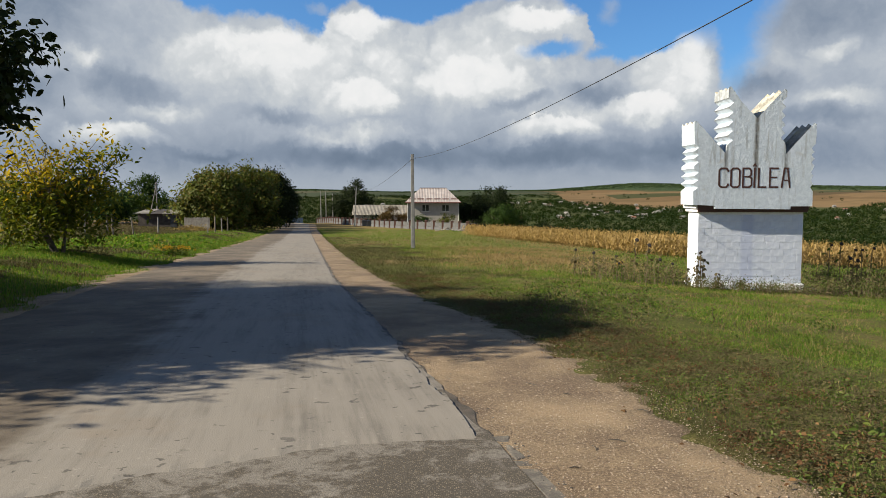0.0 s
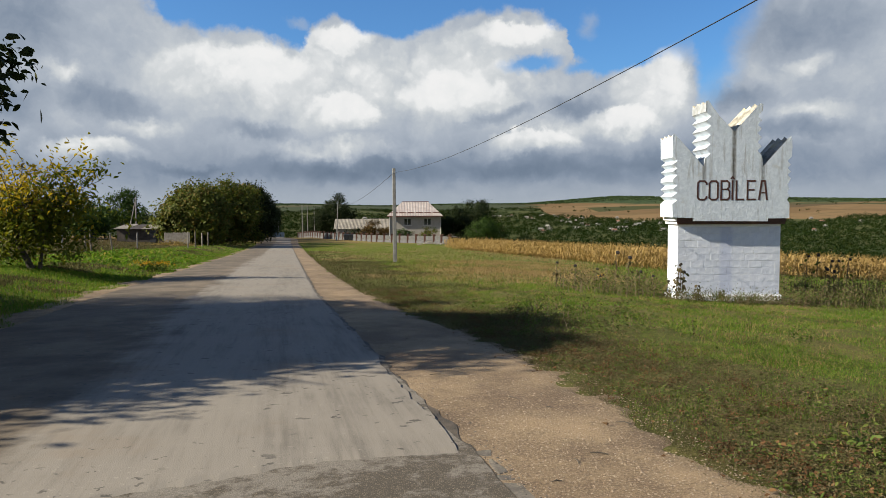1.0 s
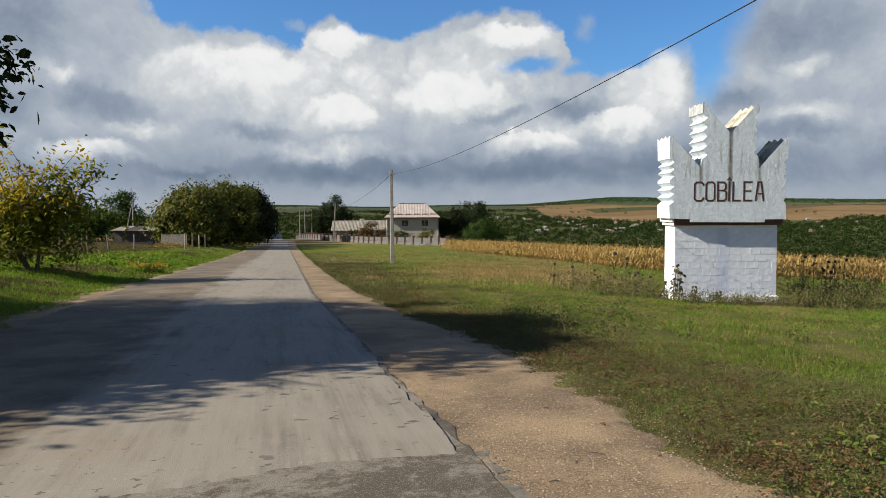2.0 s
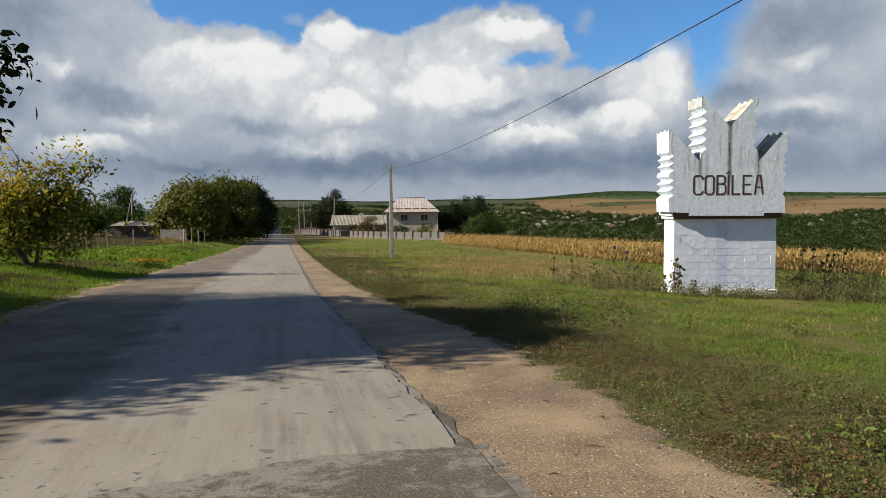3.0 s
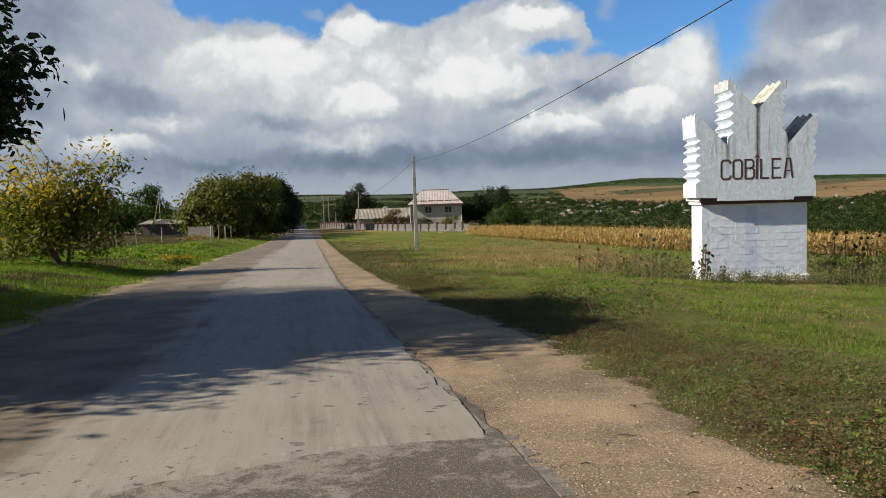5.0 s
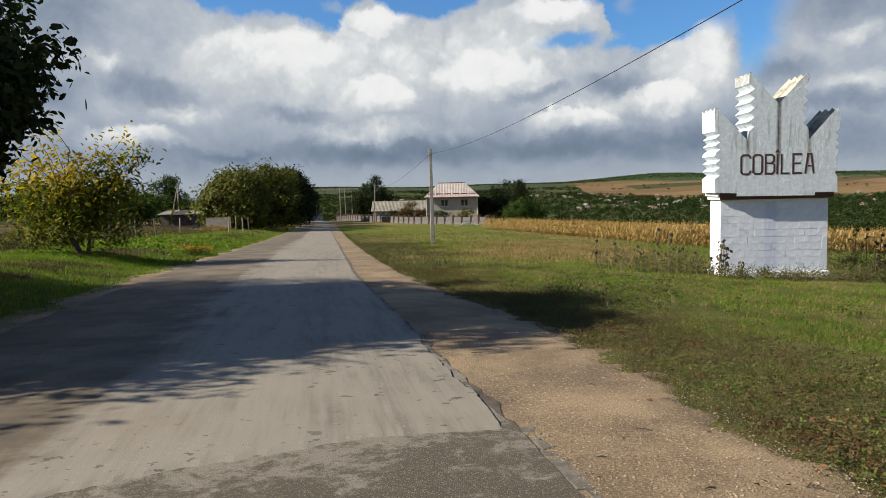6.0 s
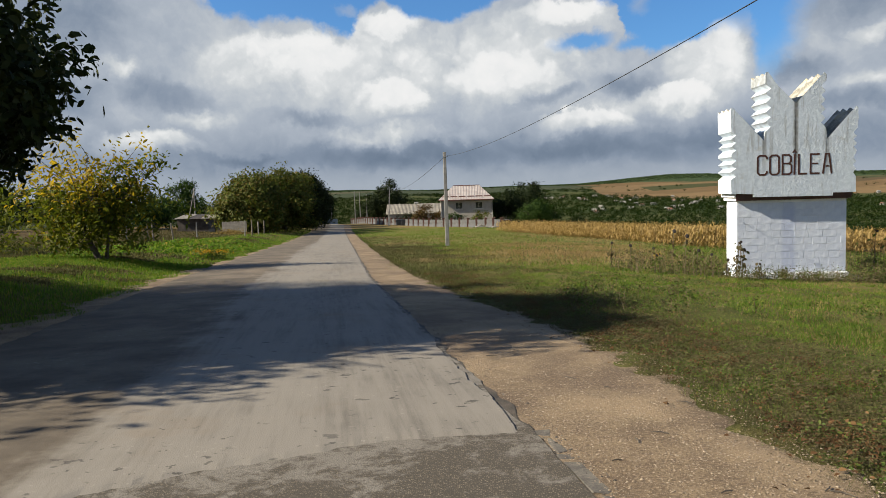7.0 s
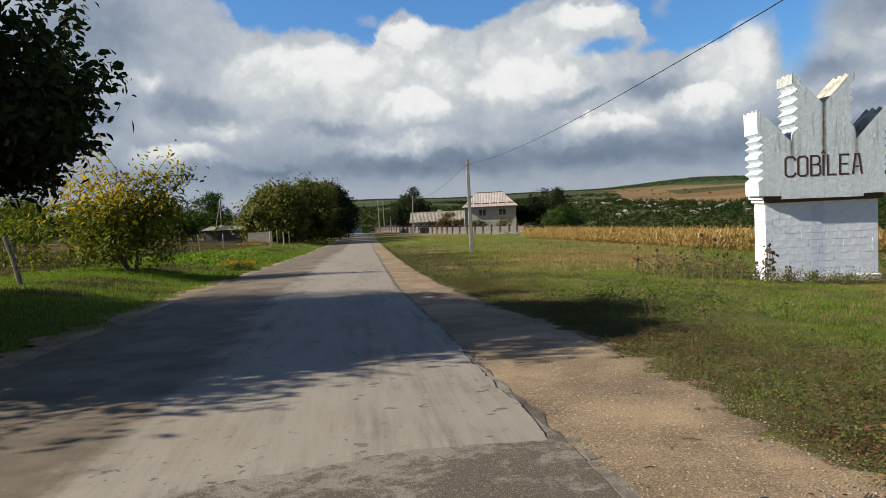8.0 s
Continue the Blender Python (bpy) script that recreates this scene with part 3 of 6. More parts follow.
M_ROAD = road_material("worn_asphalt", (0.088, 0.079, 0.068), (0.182, 0.166, 0.143), 0.34, 0.8)
M_OLD = old_asphalt_material()
M_GRAVEL = gravel_material()
M_RIM = mottled("crumbled_edge", (0.020, 0.017, 0.014), (0.075, 0.060, 0.045), 6.0, 0.95, 70.0, 0.9, 0.02)
M_KERB = mottled("kerb_concrete", (0.045, 0.040, 0.033), (0.165, 0.146, 0.120), 5.0, 0.9, 50.0, 0.6, 0.01)


def ragged(t, size, seed):
    return size * (noise.noise((t * 0.9, seed, 0)) + 0.6 * noise.noise((t * 3.1, seed, 5)) + 0.35 * noise.noise((t * 9.0, seed, 9)))


def shoulder_w(y):
    return np.interp(y, [-10, 3, 8, 12, 18, 30, 50, 100, 300], [1.5, 1.5, 2.05, 1.95, 1.55, 1.35, 1.3, 1.5, 1.2])


def sheet(name, left, right, ys, across, lift, mat, parent=None, thick=0.0):
    """A strip that lies on the land between two edges, with a small upstand along both."""
    co, n = [], across + 1
    for y in ys:
        a, b = left(y), right(y)
        for i in range(n):
            x = a + (b - a) * i / across
            co.append((x, y, zat(x, y) + lift(x, y)))
    f = [(r * n + i, r * n + i + 1, (r + 1) * n + i + 1, (r + 1) * n + i) for r in range(len(ys) - 1) for i in range(across)]
    if thick:
        base = len(co)
        rows = len(ys)
        for r in range(rows):
            for i in (0, across):
                p = co[r * n + i]
                co.append((p[0], p[1], p[2] - thick))
        for r in range(rows - 1):
            f.append((r * n, (r + 1) * n, base + 2 * (r + 1), base + 2 * r))
            f.append(((r + 1) * n + across, r * n + across, base + 2 * r + 1, base + 2 * (r + 1) + 1))
    return link_mesh(name, co, f, mat, parent)


def build_road():
    near = list(np.arange(-36, 0, 2.0)) + list(np.arange(0, 30, 0.12)) + list(np.arange(30, 60, 0.5)) + list(np.geomspace(60, 184, 40)) + list(np.arange(186, 262, 1.5))
    far = lambda y: 0.0005 * max(y, 0)
    road = sheet("road", lambda y: float(road_right(y)) - ROAD_W - 0.1 + ragged(y, 0.14, 3), lambda y: float(road_right(y)) + 0.05 + ragged(y, 0.06, 7), near, 10,
                 lambda x, y: 0.022 + far(y), M_OLD, thick=0.08)
    tagged(road, "old coarse asphalt road with crumbling edges", "road", kind="structure")
    # the newer surface begins along a ragged line across the road
    across = 110
    ys = [0.0] + list(np.cumsum(np.concatenate([np.full(40, 0.05), np.full(230, 0.12), np.full(60, 0.5), np.geomspace(0.6, 1.6, 130)])))
    ys = [y for y in ys if y < 250]
    n = across + 1
    co = []
    for dy in ys:
        for i in range(n):
            f = i / across
            yy0 = float(np.interp(f, [0, 0.3, 0.5, 0.62, 0.83, 1.0], [-0.5, 2.4, 3.95, 4.45, 5.0, 5.2])) + (ragged(f * 6, 0.10, 21) + ragged(f * 13, 0.06, 23)) * min(1.0, f * 2)
            y = yy0 + dy * (250 - yy0) / 250
            edge = ragged(y, 0.055, 31) if i == across else (ragged(y, 0.10, 3) if i == 0 else 0.0)
            x = float(road_right(y)) - ROAD_W * (1 - f) + edge - 0.02
            crown = 0.05 * (1 - (2 * f - 1) ** 2)
            step = 0.014 * min(1.0, dy / 0.12)
            co.append((x, y, zat(x, y) + 0.0205 + far(y) + step + crown * min(1.0, dy / 6.0) * 0.6))
    rows = len(ys)
    fc = [(r * n + i, r * n + i + 1, (r + 1) * n + i + 1, (r + 1) * n + i) for r in range(rows - 1) for i in range(across)]
    base = len(co)
    for r in range(rows):
        for i in (0, across):
            p = co[r * n + i]
            co.append((p[0], p[1], p[2] - 0.05))
    for r in range(rows - 1):
        fc.append((r * n, (r + 1) * n, base + 2 * (r + 1), base + 2 * r))
        fc.append(((r + 1) * n + across, r * n + across, base + 2 * r + 1, base + 2 * (r + 1) + 1))
    link_mesh("resurfacing", co, fc, M_ROAD, road, "pale worn asphalt layer with a ragged edge")
    sh = sheet("shoulder", lambda y: float(road_right(y)) - 0.25, lambda y: float(road_right(y) + shoulder_w(y)) + 0.45 + ragged(y, 0.12, 12), near, 34, lambda x, y: 0.014 + far(y) * 0.8 - 0.09 * float(ease(-0.30, 0.45, x - float(road_right(y) + shoulder_w(y)) + 0.28 * noise.noise((x * 1.1, y * 1.1, 2)) + 0.30 * noise.noise((x * 3.3, y * 3.3, 6)))), M_GRAVEL)
    tagged(sh, "trodden sandy gravel shoulder beside the road", "pavement", kind="structure")
    sl = sheet("shoulder", lambda y: float(road_right(y)) - ROAD_W - 0.75 + ragged(y, 0.4, 15), lambda y: float(road_right(y)) - ROAD_W + 0.2, near, 6, lambda x, y: 0.03 + far(y) * 0.8, M_GRAVEL)
    tagged(sl, "thin gravel rim between the road and the grass", "pavement", kind="structure")
    rim = sheet("broken_edge", lambda y: float(road_right(y)) - 0.05, lambda y: float(road_right(y)) + 0.07 + max(-0.08, ragged(y, 0.11, 41)), [y for y in near if 5.1 < y < 120], 3, lambda x, y: 0.0195 + far(y) * 0.9, M_RIM)
    tagged(rim, "dark crumbled asphalt and dirt along the road edge", "road", kind="structure")
    # broken concrete edging near the start of the newer surface
    rng = random.Random(5)
    y = 2.6
    kerb = empty("kerb", float(road_right(4.0)) + 0.1, 4.0, zat(0.7, 4.0))
    while y < 5.15:
        ln = rng.uniform(0.14, 0.6)
        bm = bmesh.new()
        w = rng.uniform(0.08, 0.13)
        box(bm, -w / 2, 0, -0.06, w / 2, ln - rng.uniform(0.01, 0.06), 0.020, 0.012)
        for v in bm.verts:
            v.co.x += rng.uniform(-0.032, 0.032)
            v.co.y += rng.uniform(-0.03, 0.02)
            v.co.z += rng.uniform(-0.008, 0.006)
        k = part("kerb_stone", bm, M_KERB, kerb)
        x = float(road_right(y)) + 0.13
        k.matrix_parent_inverse = kerb.matrix_world.inverted()
        k.matrix_basis = pose(x, y, zat(x, y) + 0.0, -2.5, rng.uniform(-3, 3), 12.5 + rng.uniform(-2, 2))
        y += ln
    tagged(kerb, "cracked flush concrete edging along the asphalt", "kerb", kind="structure")


build_road()


def scatter_stones():
    """Loose pebbles on the shoulder and along the broken asphalt edge."""
    rng = np.random.default_rng(8)
    octa = np.array([(1, 0, 0), (0, 1, 0), (-1, 0, 0), (0, -1, 0), (0, 0, 1), (0, 0, -1)], float)
    tri = np.array([(0, 1, 4), (1, 2, 4), (2, 3, 4), (3, 0, 4), (1, 0, 5), (2, 1, 5), (3, 2, 5), (0, 3, 5)])

    def lay(name, n, ymin, ymax, f0, f1, s0, s1, mat, label):
        y = ymin + (ymax - ymin) * rng.uniform(0, 1, n) ** 1.8
        x = road_right(y) + 0.1 + shoulder_w(y) * rng.uniform(f0, f1, n)
        s = s0 * (s1 / s0) ** (rng.uniform(0, 1, n) ** 3)
        co = octa[None] * s[:, None, None] * rng.uniform(0.45, 1.3, (n, 6, 1)) * np.array([1, 0.8, 0.4])
        a = rng.uniform(0, 6.28, n)
        rx = co[..., 0] * np.cos(a)[:, None] - co[..., 1] * np.sin(a)[:, None]
        ry = co[..., 0] * np.sin(a)[:, None] + co[..., 1] * np.cos(a)[:, None]
        z = (land(x, y) + 0.016)[:, None] + co[..., 2] + 0.08 * s[:, None]
        co = np.stack([rx + x[:, None], ry + y[:, None], z], -1).reshape(-1, 3)
        f = (np.arange(n)[:, None, None] * 6 + tri[None]).reshape(-1, 3)
        tagged(array_mesh(name, co, f, mat), label, "gravel", kind="stuff")

    m, n, b = material("pebble")
    g = n.add("ShaderNodeNewGeometry").outputs["Random Per Island"]
    col = n.mix(g, (0.1476, 0.1006, 0.0604), (0.3086, 0.2482, 0.1811))
    n.put(b.inputs["Base Color"], n.mix(n.ramp(n.noise(coords(n), 60.0), 0.4, 0.7, 0.0, 0.4), col, (0.3622, 0.3153, 0.2549)))
    b.inputs["Roughness"].default_value = 0.9
    lay("loose_gravel", 26000, 2.8, 14, 0.0, 1.05, 0.0025, 0.016, m, "pale loose limestone gravel on the shoulder")
    lay("loose_gravel", 900, 15, 40, 0.1, 1.0, 0.012, 0.035, m, "pale stones along the far shoulder")
    m2, n, b = material("asphalt_crumb")
    g = n.add("ShaderNodeNewGeometry").outputs["Random Per Island"]
    n.put(b.inputs["Base Color"], n.mix(g, (0.0335, 0.0302, 0.0268), (0.1476, 0.1275, 0.1073)))
    b.inputs["Roughness"].default_value = 0.95
    lay("asphalt_crumbs", 3000, 2.8, 24, -0.08, 0.10, 0.004, 0.02, m2, "dark crumbs broken off the asphalt edge")


scatter_stones()

# ======== town sign ========
def plaster_material():
    """Thick hand-thrown render under many coats of whitewash, grimy at the seams and weathered on top."""
    m, n, b = material("thrown_render")
    c = coords(n)
    mid, fine, big = n.noise(c, 9.0, 5.0, 0.65), n.noise(c, 55.0, 4.0, 0.6), n.noise(c, 1.7, 6.0, 0.65, 0.4)
    col = n.mix(n.ramp(mid, 0.35, 0.65), (0.49, 0.56, 0.645), (0.60, 0.67, 0.75))
    drip = n.noise(n.vec("MULTIPLY", c, (5.0, 3.0, 0.55)), 1.6, 6.0, 0.65)
    col = n.mix(n.ramp(drip, 0.52, 0.70, 0.0, 0.7), col, (0.30, 0.315, 0.33))
    col = n.mix(n.ramp(big, 0.60, 0.72, 0.0, 0.5), col, (0.3762, 0.3762, 0.3591))
    # grime where rain runs down the seams between the ears
    sx = n.add("ShaderNodeSeparateXYZ")
    n.link(n.vec("ADD", c, n.vec("SCALE", n.vec("SUBTRACT", (0.4275, 0.4275, 0.4275), big), 0.10)), sx.inputs[0])
    for at, low, high in ((0.085, 2.3, 4.3), (-0.755, 2.7, 3.8), (0.92, 2.5, 3.7), (0.10, 2.9, 3.6)):
        near = n.ramp(n.math("ABSOLUTE", n.math("SUBTRACT", sx.outputs[0], at)), 0.02, 0.09, 0.75, 0.0)
        col = n.mix(n.math("MULTIPLY", n.math("MULTIPLY", near, n.ramp(sx.outputs[2], low, high)), n.ramp(mid, 0.3, 0.6, 0.5, 1.0)), col, (0.1368, 0.1368, 0.1283))
    n.put(b.inputs["Base Color"], col)
    b.inputs["Roughness"].default_value = 0.9
    h = n.math("ADD", n.math("MULTIPLY", n.noise(c, 22.0, 5.0, 0.65), 1.0), n.math("ADD", n.math("MULTIPLY", n.ramp(mid, 0.45, 0.7), 0.5), n.math("MULTIPLY", fine, 0.4)))
    bump(n, b, h, 0.42, 0.02)
    return m


def brick_paint_material():
    """Bluish whitewash over blockwork, each block a shade of its own."""
    m, n, b = material("painted_block")
    c = coords(n)
    own = n.add("ShaderNodeObjectInfo").outputs["Random"]
    mid, fine = n.noise(c, 6.0, 5.0, 0.6), n.noise(c, 45.0, 4.0, 0.6)
    col = n.mix(n.ramp(n.math("ADD", n.math("MULTIPLY", mid, 0.88), n.math("MULTIPLY", own, 0.12)), 0.3, 0.7), (0.52, 0.575, 0.69), (0.62, 0.67, 0.77))
    col = n.mix(n.ramp(n.noise(c, 2.2, 6.0, 0.7), 0.60, 0.70, 0.0, 0.45), col, (0.4446, 0.4531, 0.4788))
    # a bluer run of limewash down the middle of the face
    place = n.add("ShaderNodeSeparateXYZ")
    n.link(n.add("ShaderNodeNewGeometry").outputs["Position"], place.inputs[0])
    run = n.math("ABSOLUTE", n.math("SUBTRACT", n.math("MULTIPLY_ADD", mid, 0.16, place.outputs[0]), 8.70))
    col = n.mix(n.ramp(run, 0.10, 0.24, 0.6, 0.0), col, (0.40, 0.46, 0.64))
    n.put(b.inputs["Base Color"], col)
    b.inputs["Roughness"].default_value = 0.85
    bump(n, b, n.math("ADD", mid, n.math("MULTIPLY", fine, 0.5)), 0.6, 0.02)
    return m


M_RENDER = plaster_material()
M_BLOCK = brick_paint_material()
M_LIME = mottled("limewash", (0.5643, 0.5899, 0.6412), (0.7011, 0.7182, 0.7524), 1.6, 0.85, 22.0, 0.5, 0.015, (0.4959, 0.513, 0.5643))
M_BROWN = mottled("brown_paint", (0.040, 0.014, 0.011), (0.080, 0.030, 0.023), 4.0, 0.6, 60.0, 0.3, 0.004)
M_MOSS = mottled("weathered_top", (0.13, 0.125, 0.105), (0.44, 0.42, 0.37), 3.0, 0.95, 40.0, 0.7, 0.02, (0.40, 0.36, 0.24))


def notched(x_out, x_in, z_top, z_bot, teeth):
    """Points of a saw-toothed upright edge, from top to bottom."""
    out = []
    step = (z_top - z_bot) / teeth
    for i in range(teeth):
        out.append((x_in, z_top - (i + 0.5) * step))
        out.append((x_out, z_top - (i + 1.0) * step))
    return out


def loft(outline, crest, front, back, ridges):
    """A lobe of the sign: an outline carried back through the slab, its crest points grooved lengthwise."""
    bm = bmesh.new()
    slices, rng = [], random.Random(len(outline))
    count = ridges * 4
    for k in range(count + 1):
        d = front + (back - front) * k / count
        g = (0.0, -0.045, -0.085, -0.045)[k % 4]
        slices.append([bm.verts.new((x + rng.uniform(-0.006, 0.006), d, z + (g + rng.uniform(-0.012, 0.012) if i in crest else 0.0))) for i, (x, z) in enumerate(outline)])
    n = len(outline)
    for a, b in zip(slices, slices[1:]):
        for i in range(n):
            j = (i + 1) % n
            face = bm.faces.new((a[i], b[i], b[j], a[j]))
            face.material_index = 1 if i in crest and j in crest else 0
    for ring, flip in ((slices[0], False), (slices[-1], True)):
        f = bm.faces.new(ring[::-1] if flip else ring)
        f.normal_update()
        bmesh.ops.triangulate(bm, faces=[f])
    bmesh.ops.recalc_face_normals(bm, faces=bm.faces[:])
    return bm


def build_sign():
    sx, sy, sz = 8.62, 20.45, -1.21
    root = empty("town_sign_monument", sx, sy, sz)
    X = lambda x: x - sx
    Z = lambda z: z - sz
    F, B = -0.2, 0.86                       # front and back of the upper slab
    seam = 2.25                             # height at which the lobes run together
    # each lobe: outline from its inner foot, clockwise seen from the front
    def put(name, pts, crest, ridges=4, front=F, back=B, label=""):
        bm = loft([(X(x), Z(z)) for x, z in pts], crest, front, back, ridges)
        ob = part(name, bm, M_RENDER, root, label)
        ob.data.materials.append(M_MOSS)
        return ob

    left = [(7.858, seam), (7.858, 2.67), (7.50, 3.05), (7.04, 3.57), (6.97, 3.57), (6.985, 2.93)] + notched(6.99, 7.12, 2.93, 2.33, 3) + [(6.99, seam)]
    put("ear", left, {2, 3, 4}, 3)
    cl = [(8.700, seam), (8.700, 3.65), (8.27, 4.09), (7.96, 4.51), (7.90, 4.49), (7.90, 4.20)] + notched(7.90, 8.04, 4.20, 2.90, 5) + [(7.875, 2.72), (7.866, seam)]
    put("ear", cl, {1, 2, 3, 4}, 3)
    cr = [(9.535, seam), (9.53, 2.86)] + [(x, z) for x, z in notched(9.49, 9.38, 4.20, 2.98, 5)][::-1] + [(9.51, 4.22), (9.52, 4.38), (9.44, 4.45), (8.708, 3.65), (8.708, seam)]
    nn = len(cr)
    put("ear", cr, {nn - 4, nn - 3, nn - 2}, 3)
    rt = [(10.31, seam)] + [(x, z) for x, z in notched(10.34, 10.25, 2.90, 2.33, 3)][::-1] + [(10.36, 2.94), (10.37, 3.20), (10.36, 3.48), (10.31, 3.52), (9.543, 2.65), (9.543, seam)]
    nn = len(rt)
    put("ear", rt, {nn - 4, nn - 3, nn - 2}, 3)
    body = [(10.32, seam)] + notched(10.32, 10.25, seam, 1.62, 3) + [(10.33, 1.20), (9.72, 1.20), (9.72, 1.115), (7.60, 1.135), (7.60, 1.215), (6.995, 1.24), (6.985, 1.62)] + [(x, z) for x, z in notched(6.98, 7.12, seam, 1.62, 3)][::-1] + [(6.98, seam)]
    put("slab", body, set(), 2, label="rough whitewashed slab that carries the name")
    # cap moulding, painted brown on its face
    bm = bmesh.new()
    box(bm, X(7.16), -0.07, Z(1.03), X(10.28), 0.93, Z(1.13), 0.012)
    box(bm, X(7.10), -0.10, Z(1.13), X(10.30), 0.95, Z(1.24), 0.012)
    part("cap", bm, M_LIME, root)
    bm = bmesh.new()
    box(bm, X(7.17), -0.078, Z(1.035), X(10.27), -0.068, Z(1.125))
    box(bm, X(7.15), -0.108, Z(1.10), X(7.60), -0.098, Z(1.232))
    box(bm, X(9.72), -0.108, Z(1.10), X(10.29), -0.098, Z(1.232))
    part("painted_band", bm, M_BROWN, root, "dark brown painted band under the slab")
    # pedestal core, smooth upper band, plinth
    x0, x1 = X(7.22), X(10.19)
    boxed("pedestal", (x0 + 0.006, 0.0045, Z(-1.05), x1 - 0.006, 0.83, Z(1.03)), M_LIME, root)
    bm = bmesh.new()
    box(bm, x0 - 0.07, -0.08, -0.12, x1 + 0.06, 0.92, Z(-1.0), 0.025)
    part("plinth", bm, M_LIME, root)
    bm = bmesh.new()
    box(bm, x0 - 0.75, -0.35, -0.3, x1 + 0.6, 1.4, 0.045, 0.02)
    for v in bm.verts:
        v.co += Vector((noise.noise(v.co * 3) * 0.12, noise.noise(v.co * 3 + Vector((5, 0, 0))) * 0.1, 0))
    part("footing", bm, M_KERB, root, "broken pale concrete footing in the weeds")
    # name: flat painted strokes, corners cut off
    def stroke(bm, pts, closed=False, w=0.055):
        pts = [Vector(p) for p in pts]
        m = len(pts)
        rows = []
        for i, p in enumerate(pts):
            before = pts[i - 1] if i or closed else None
            after = pts[(i + 1) % m] if i < m - 1 or closed else None
            d0 = (p - before).normalized() if before is not None else None
            d1 = (after - p).normalized() if after is not None else None
            d0, d1 = d0 or d1, d1 or d0
            mean = (d0 + d1).normalized()
            side = Vector((-mean.y, mean.x)) * (w * 0.5 / max(0.4, mean.dot(d1)))
            rows.append([bm.verts.new((q.x, e, q.y)) for q in (p + side, p - side) for e in (0.0, -0.003)])
        for i in range(m if closed else m - 1):
            a, b = rows[i], rows[(i + 1) % m]
            for k, l in ((0, 1), (1, 3), (3, 2), (2, 0)):
                bm.faces.new((a[k], a[l], b[l], b[k]))
        if not closed:
            bm.faces.new(rows[0])
            bm.faces.new(rows[-1])
        bmesh.ops.recalc_face_normals(bm, faces=bm.faces[:])

    hi, c = 0.52, 0.055
    letters = (
        (7.70, [([(0.25, 0.42), (0.25, hi - c), (0.25 - c, hi), (c, hi), (0, hi - c), (0, c), (c, 0), (0.25 - c, 0), (0.25, c), (0.25, 0.10)], False)]),
        (8.03, [([(0, c), (c, 0), (0.24 - c, 0), (0.24, c), (0.24, hi - c), (0.24 - c, hi), (c, hi), (0, hi - c)], True)]),
        (8.365, [([(0, 0), (0.24 - c, 0), (0.24, c), (0.24, 0.29 - c), (0.24 - c, 0.29), (0.225 - c, 0.29), (0.225, 0.29 + c), (0.225, hi - c), (0.225 - c, hi), (0, hi)], True), ([(0.03, 0.29), (0.16, 0.29)], False)]),
        (8.685, [([(0, -0.02), (0, hi + 0.02)], False), ([(-0.05, hi + 0.055), (0.0, hi + 0.12), (0.05, hi + 0.055)], False)]),
        (8.80, [([(0, hi + 0.02), (0, 0), (0.22, 0)], False)]),
        (9.115, [([(0.24, hi), (0, hi), (0, 0), (0.24, 0)], False), ([(0.03, 0.27), (0.20, 0.27)], False)]),
        (9.455, [([(-0.01, -0.02), (0.06, hi), (0.15, hi), (0.22, -0.02)], False), ([(0.06, 0.19), (0.16, 0.19)], False)]))
    for at, lines in letters:
        bm = bmesh.new()
        for k, (pts, closed) in enumerate(lines):
            stroke(bm, pts, closed, 0.050 if k == 0 else 0.040)
        ob = part("letter", bm, M_BROWN, root)
        ob.matrix_basis = pose(X(at), F - 0.0015, Z(1.735))
    # blockwork of the lower pedestal
    shared = {}

    def block(w, d):
        key = (round(w, 2), round(d, 2))
        if key not in shared:
            b2 = bmesh.new()
            box(b2, 0, 0, 0, w, d, 0.194, 0.004)
            rg = random.Random(len(shared))
            for v in b2.verts:
                v.co += Vector((rg.uniform(-0.002, 0.002), rg.uniform(-0.0012, 0.0012), rg.uniform(-0.002, 0.002)))
            me2 = bpy.data.meshes.new("block")
            b2.to_mesh(me2)
            b2.free()
            me2.materials.append(M_BLOCK)
            shared[key] = me2
        return shared[key]

    rg = random.Random(4)
    for row in range(11):
        z = Z(-1.0) + 0.004 + row * 0.196
        if z + 0.15 > Z(1.03):
            break
        x, first = x0, True
        while x < x1 - 0.02:
            w = rg.choice([0.38, 0.38, 0.38, 0.30, 0.24]) if not (first and row % 2) else 0.19
            first = False
            if x1 - (x + w) < 0.14:
                w = x1 - x
            ob = new("block", block(w - 0.003, 0.10))
            ob.parent = root
            ob.matrix_basis = pose(x, rg.uniform(-0.0015, 0.0015), z, 0, 0, 0)
            x += w
        y = 0.105
        while y < 0.84:
            w = min(0.37, 0.85 - y)
            for side in (x0, x1 - 0.10):
                ob = new("block", block(0.10, w - 0.007))
                ob.parent = root
                ob.matrix_basis = pose(side + rg.uniform(-0.003, 0.003), y, z, 0, 0, 0)
            y += w
    tagged(root, "whitewashed village name monument with four saw-edged ears", "monument")


build_sign()

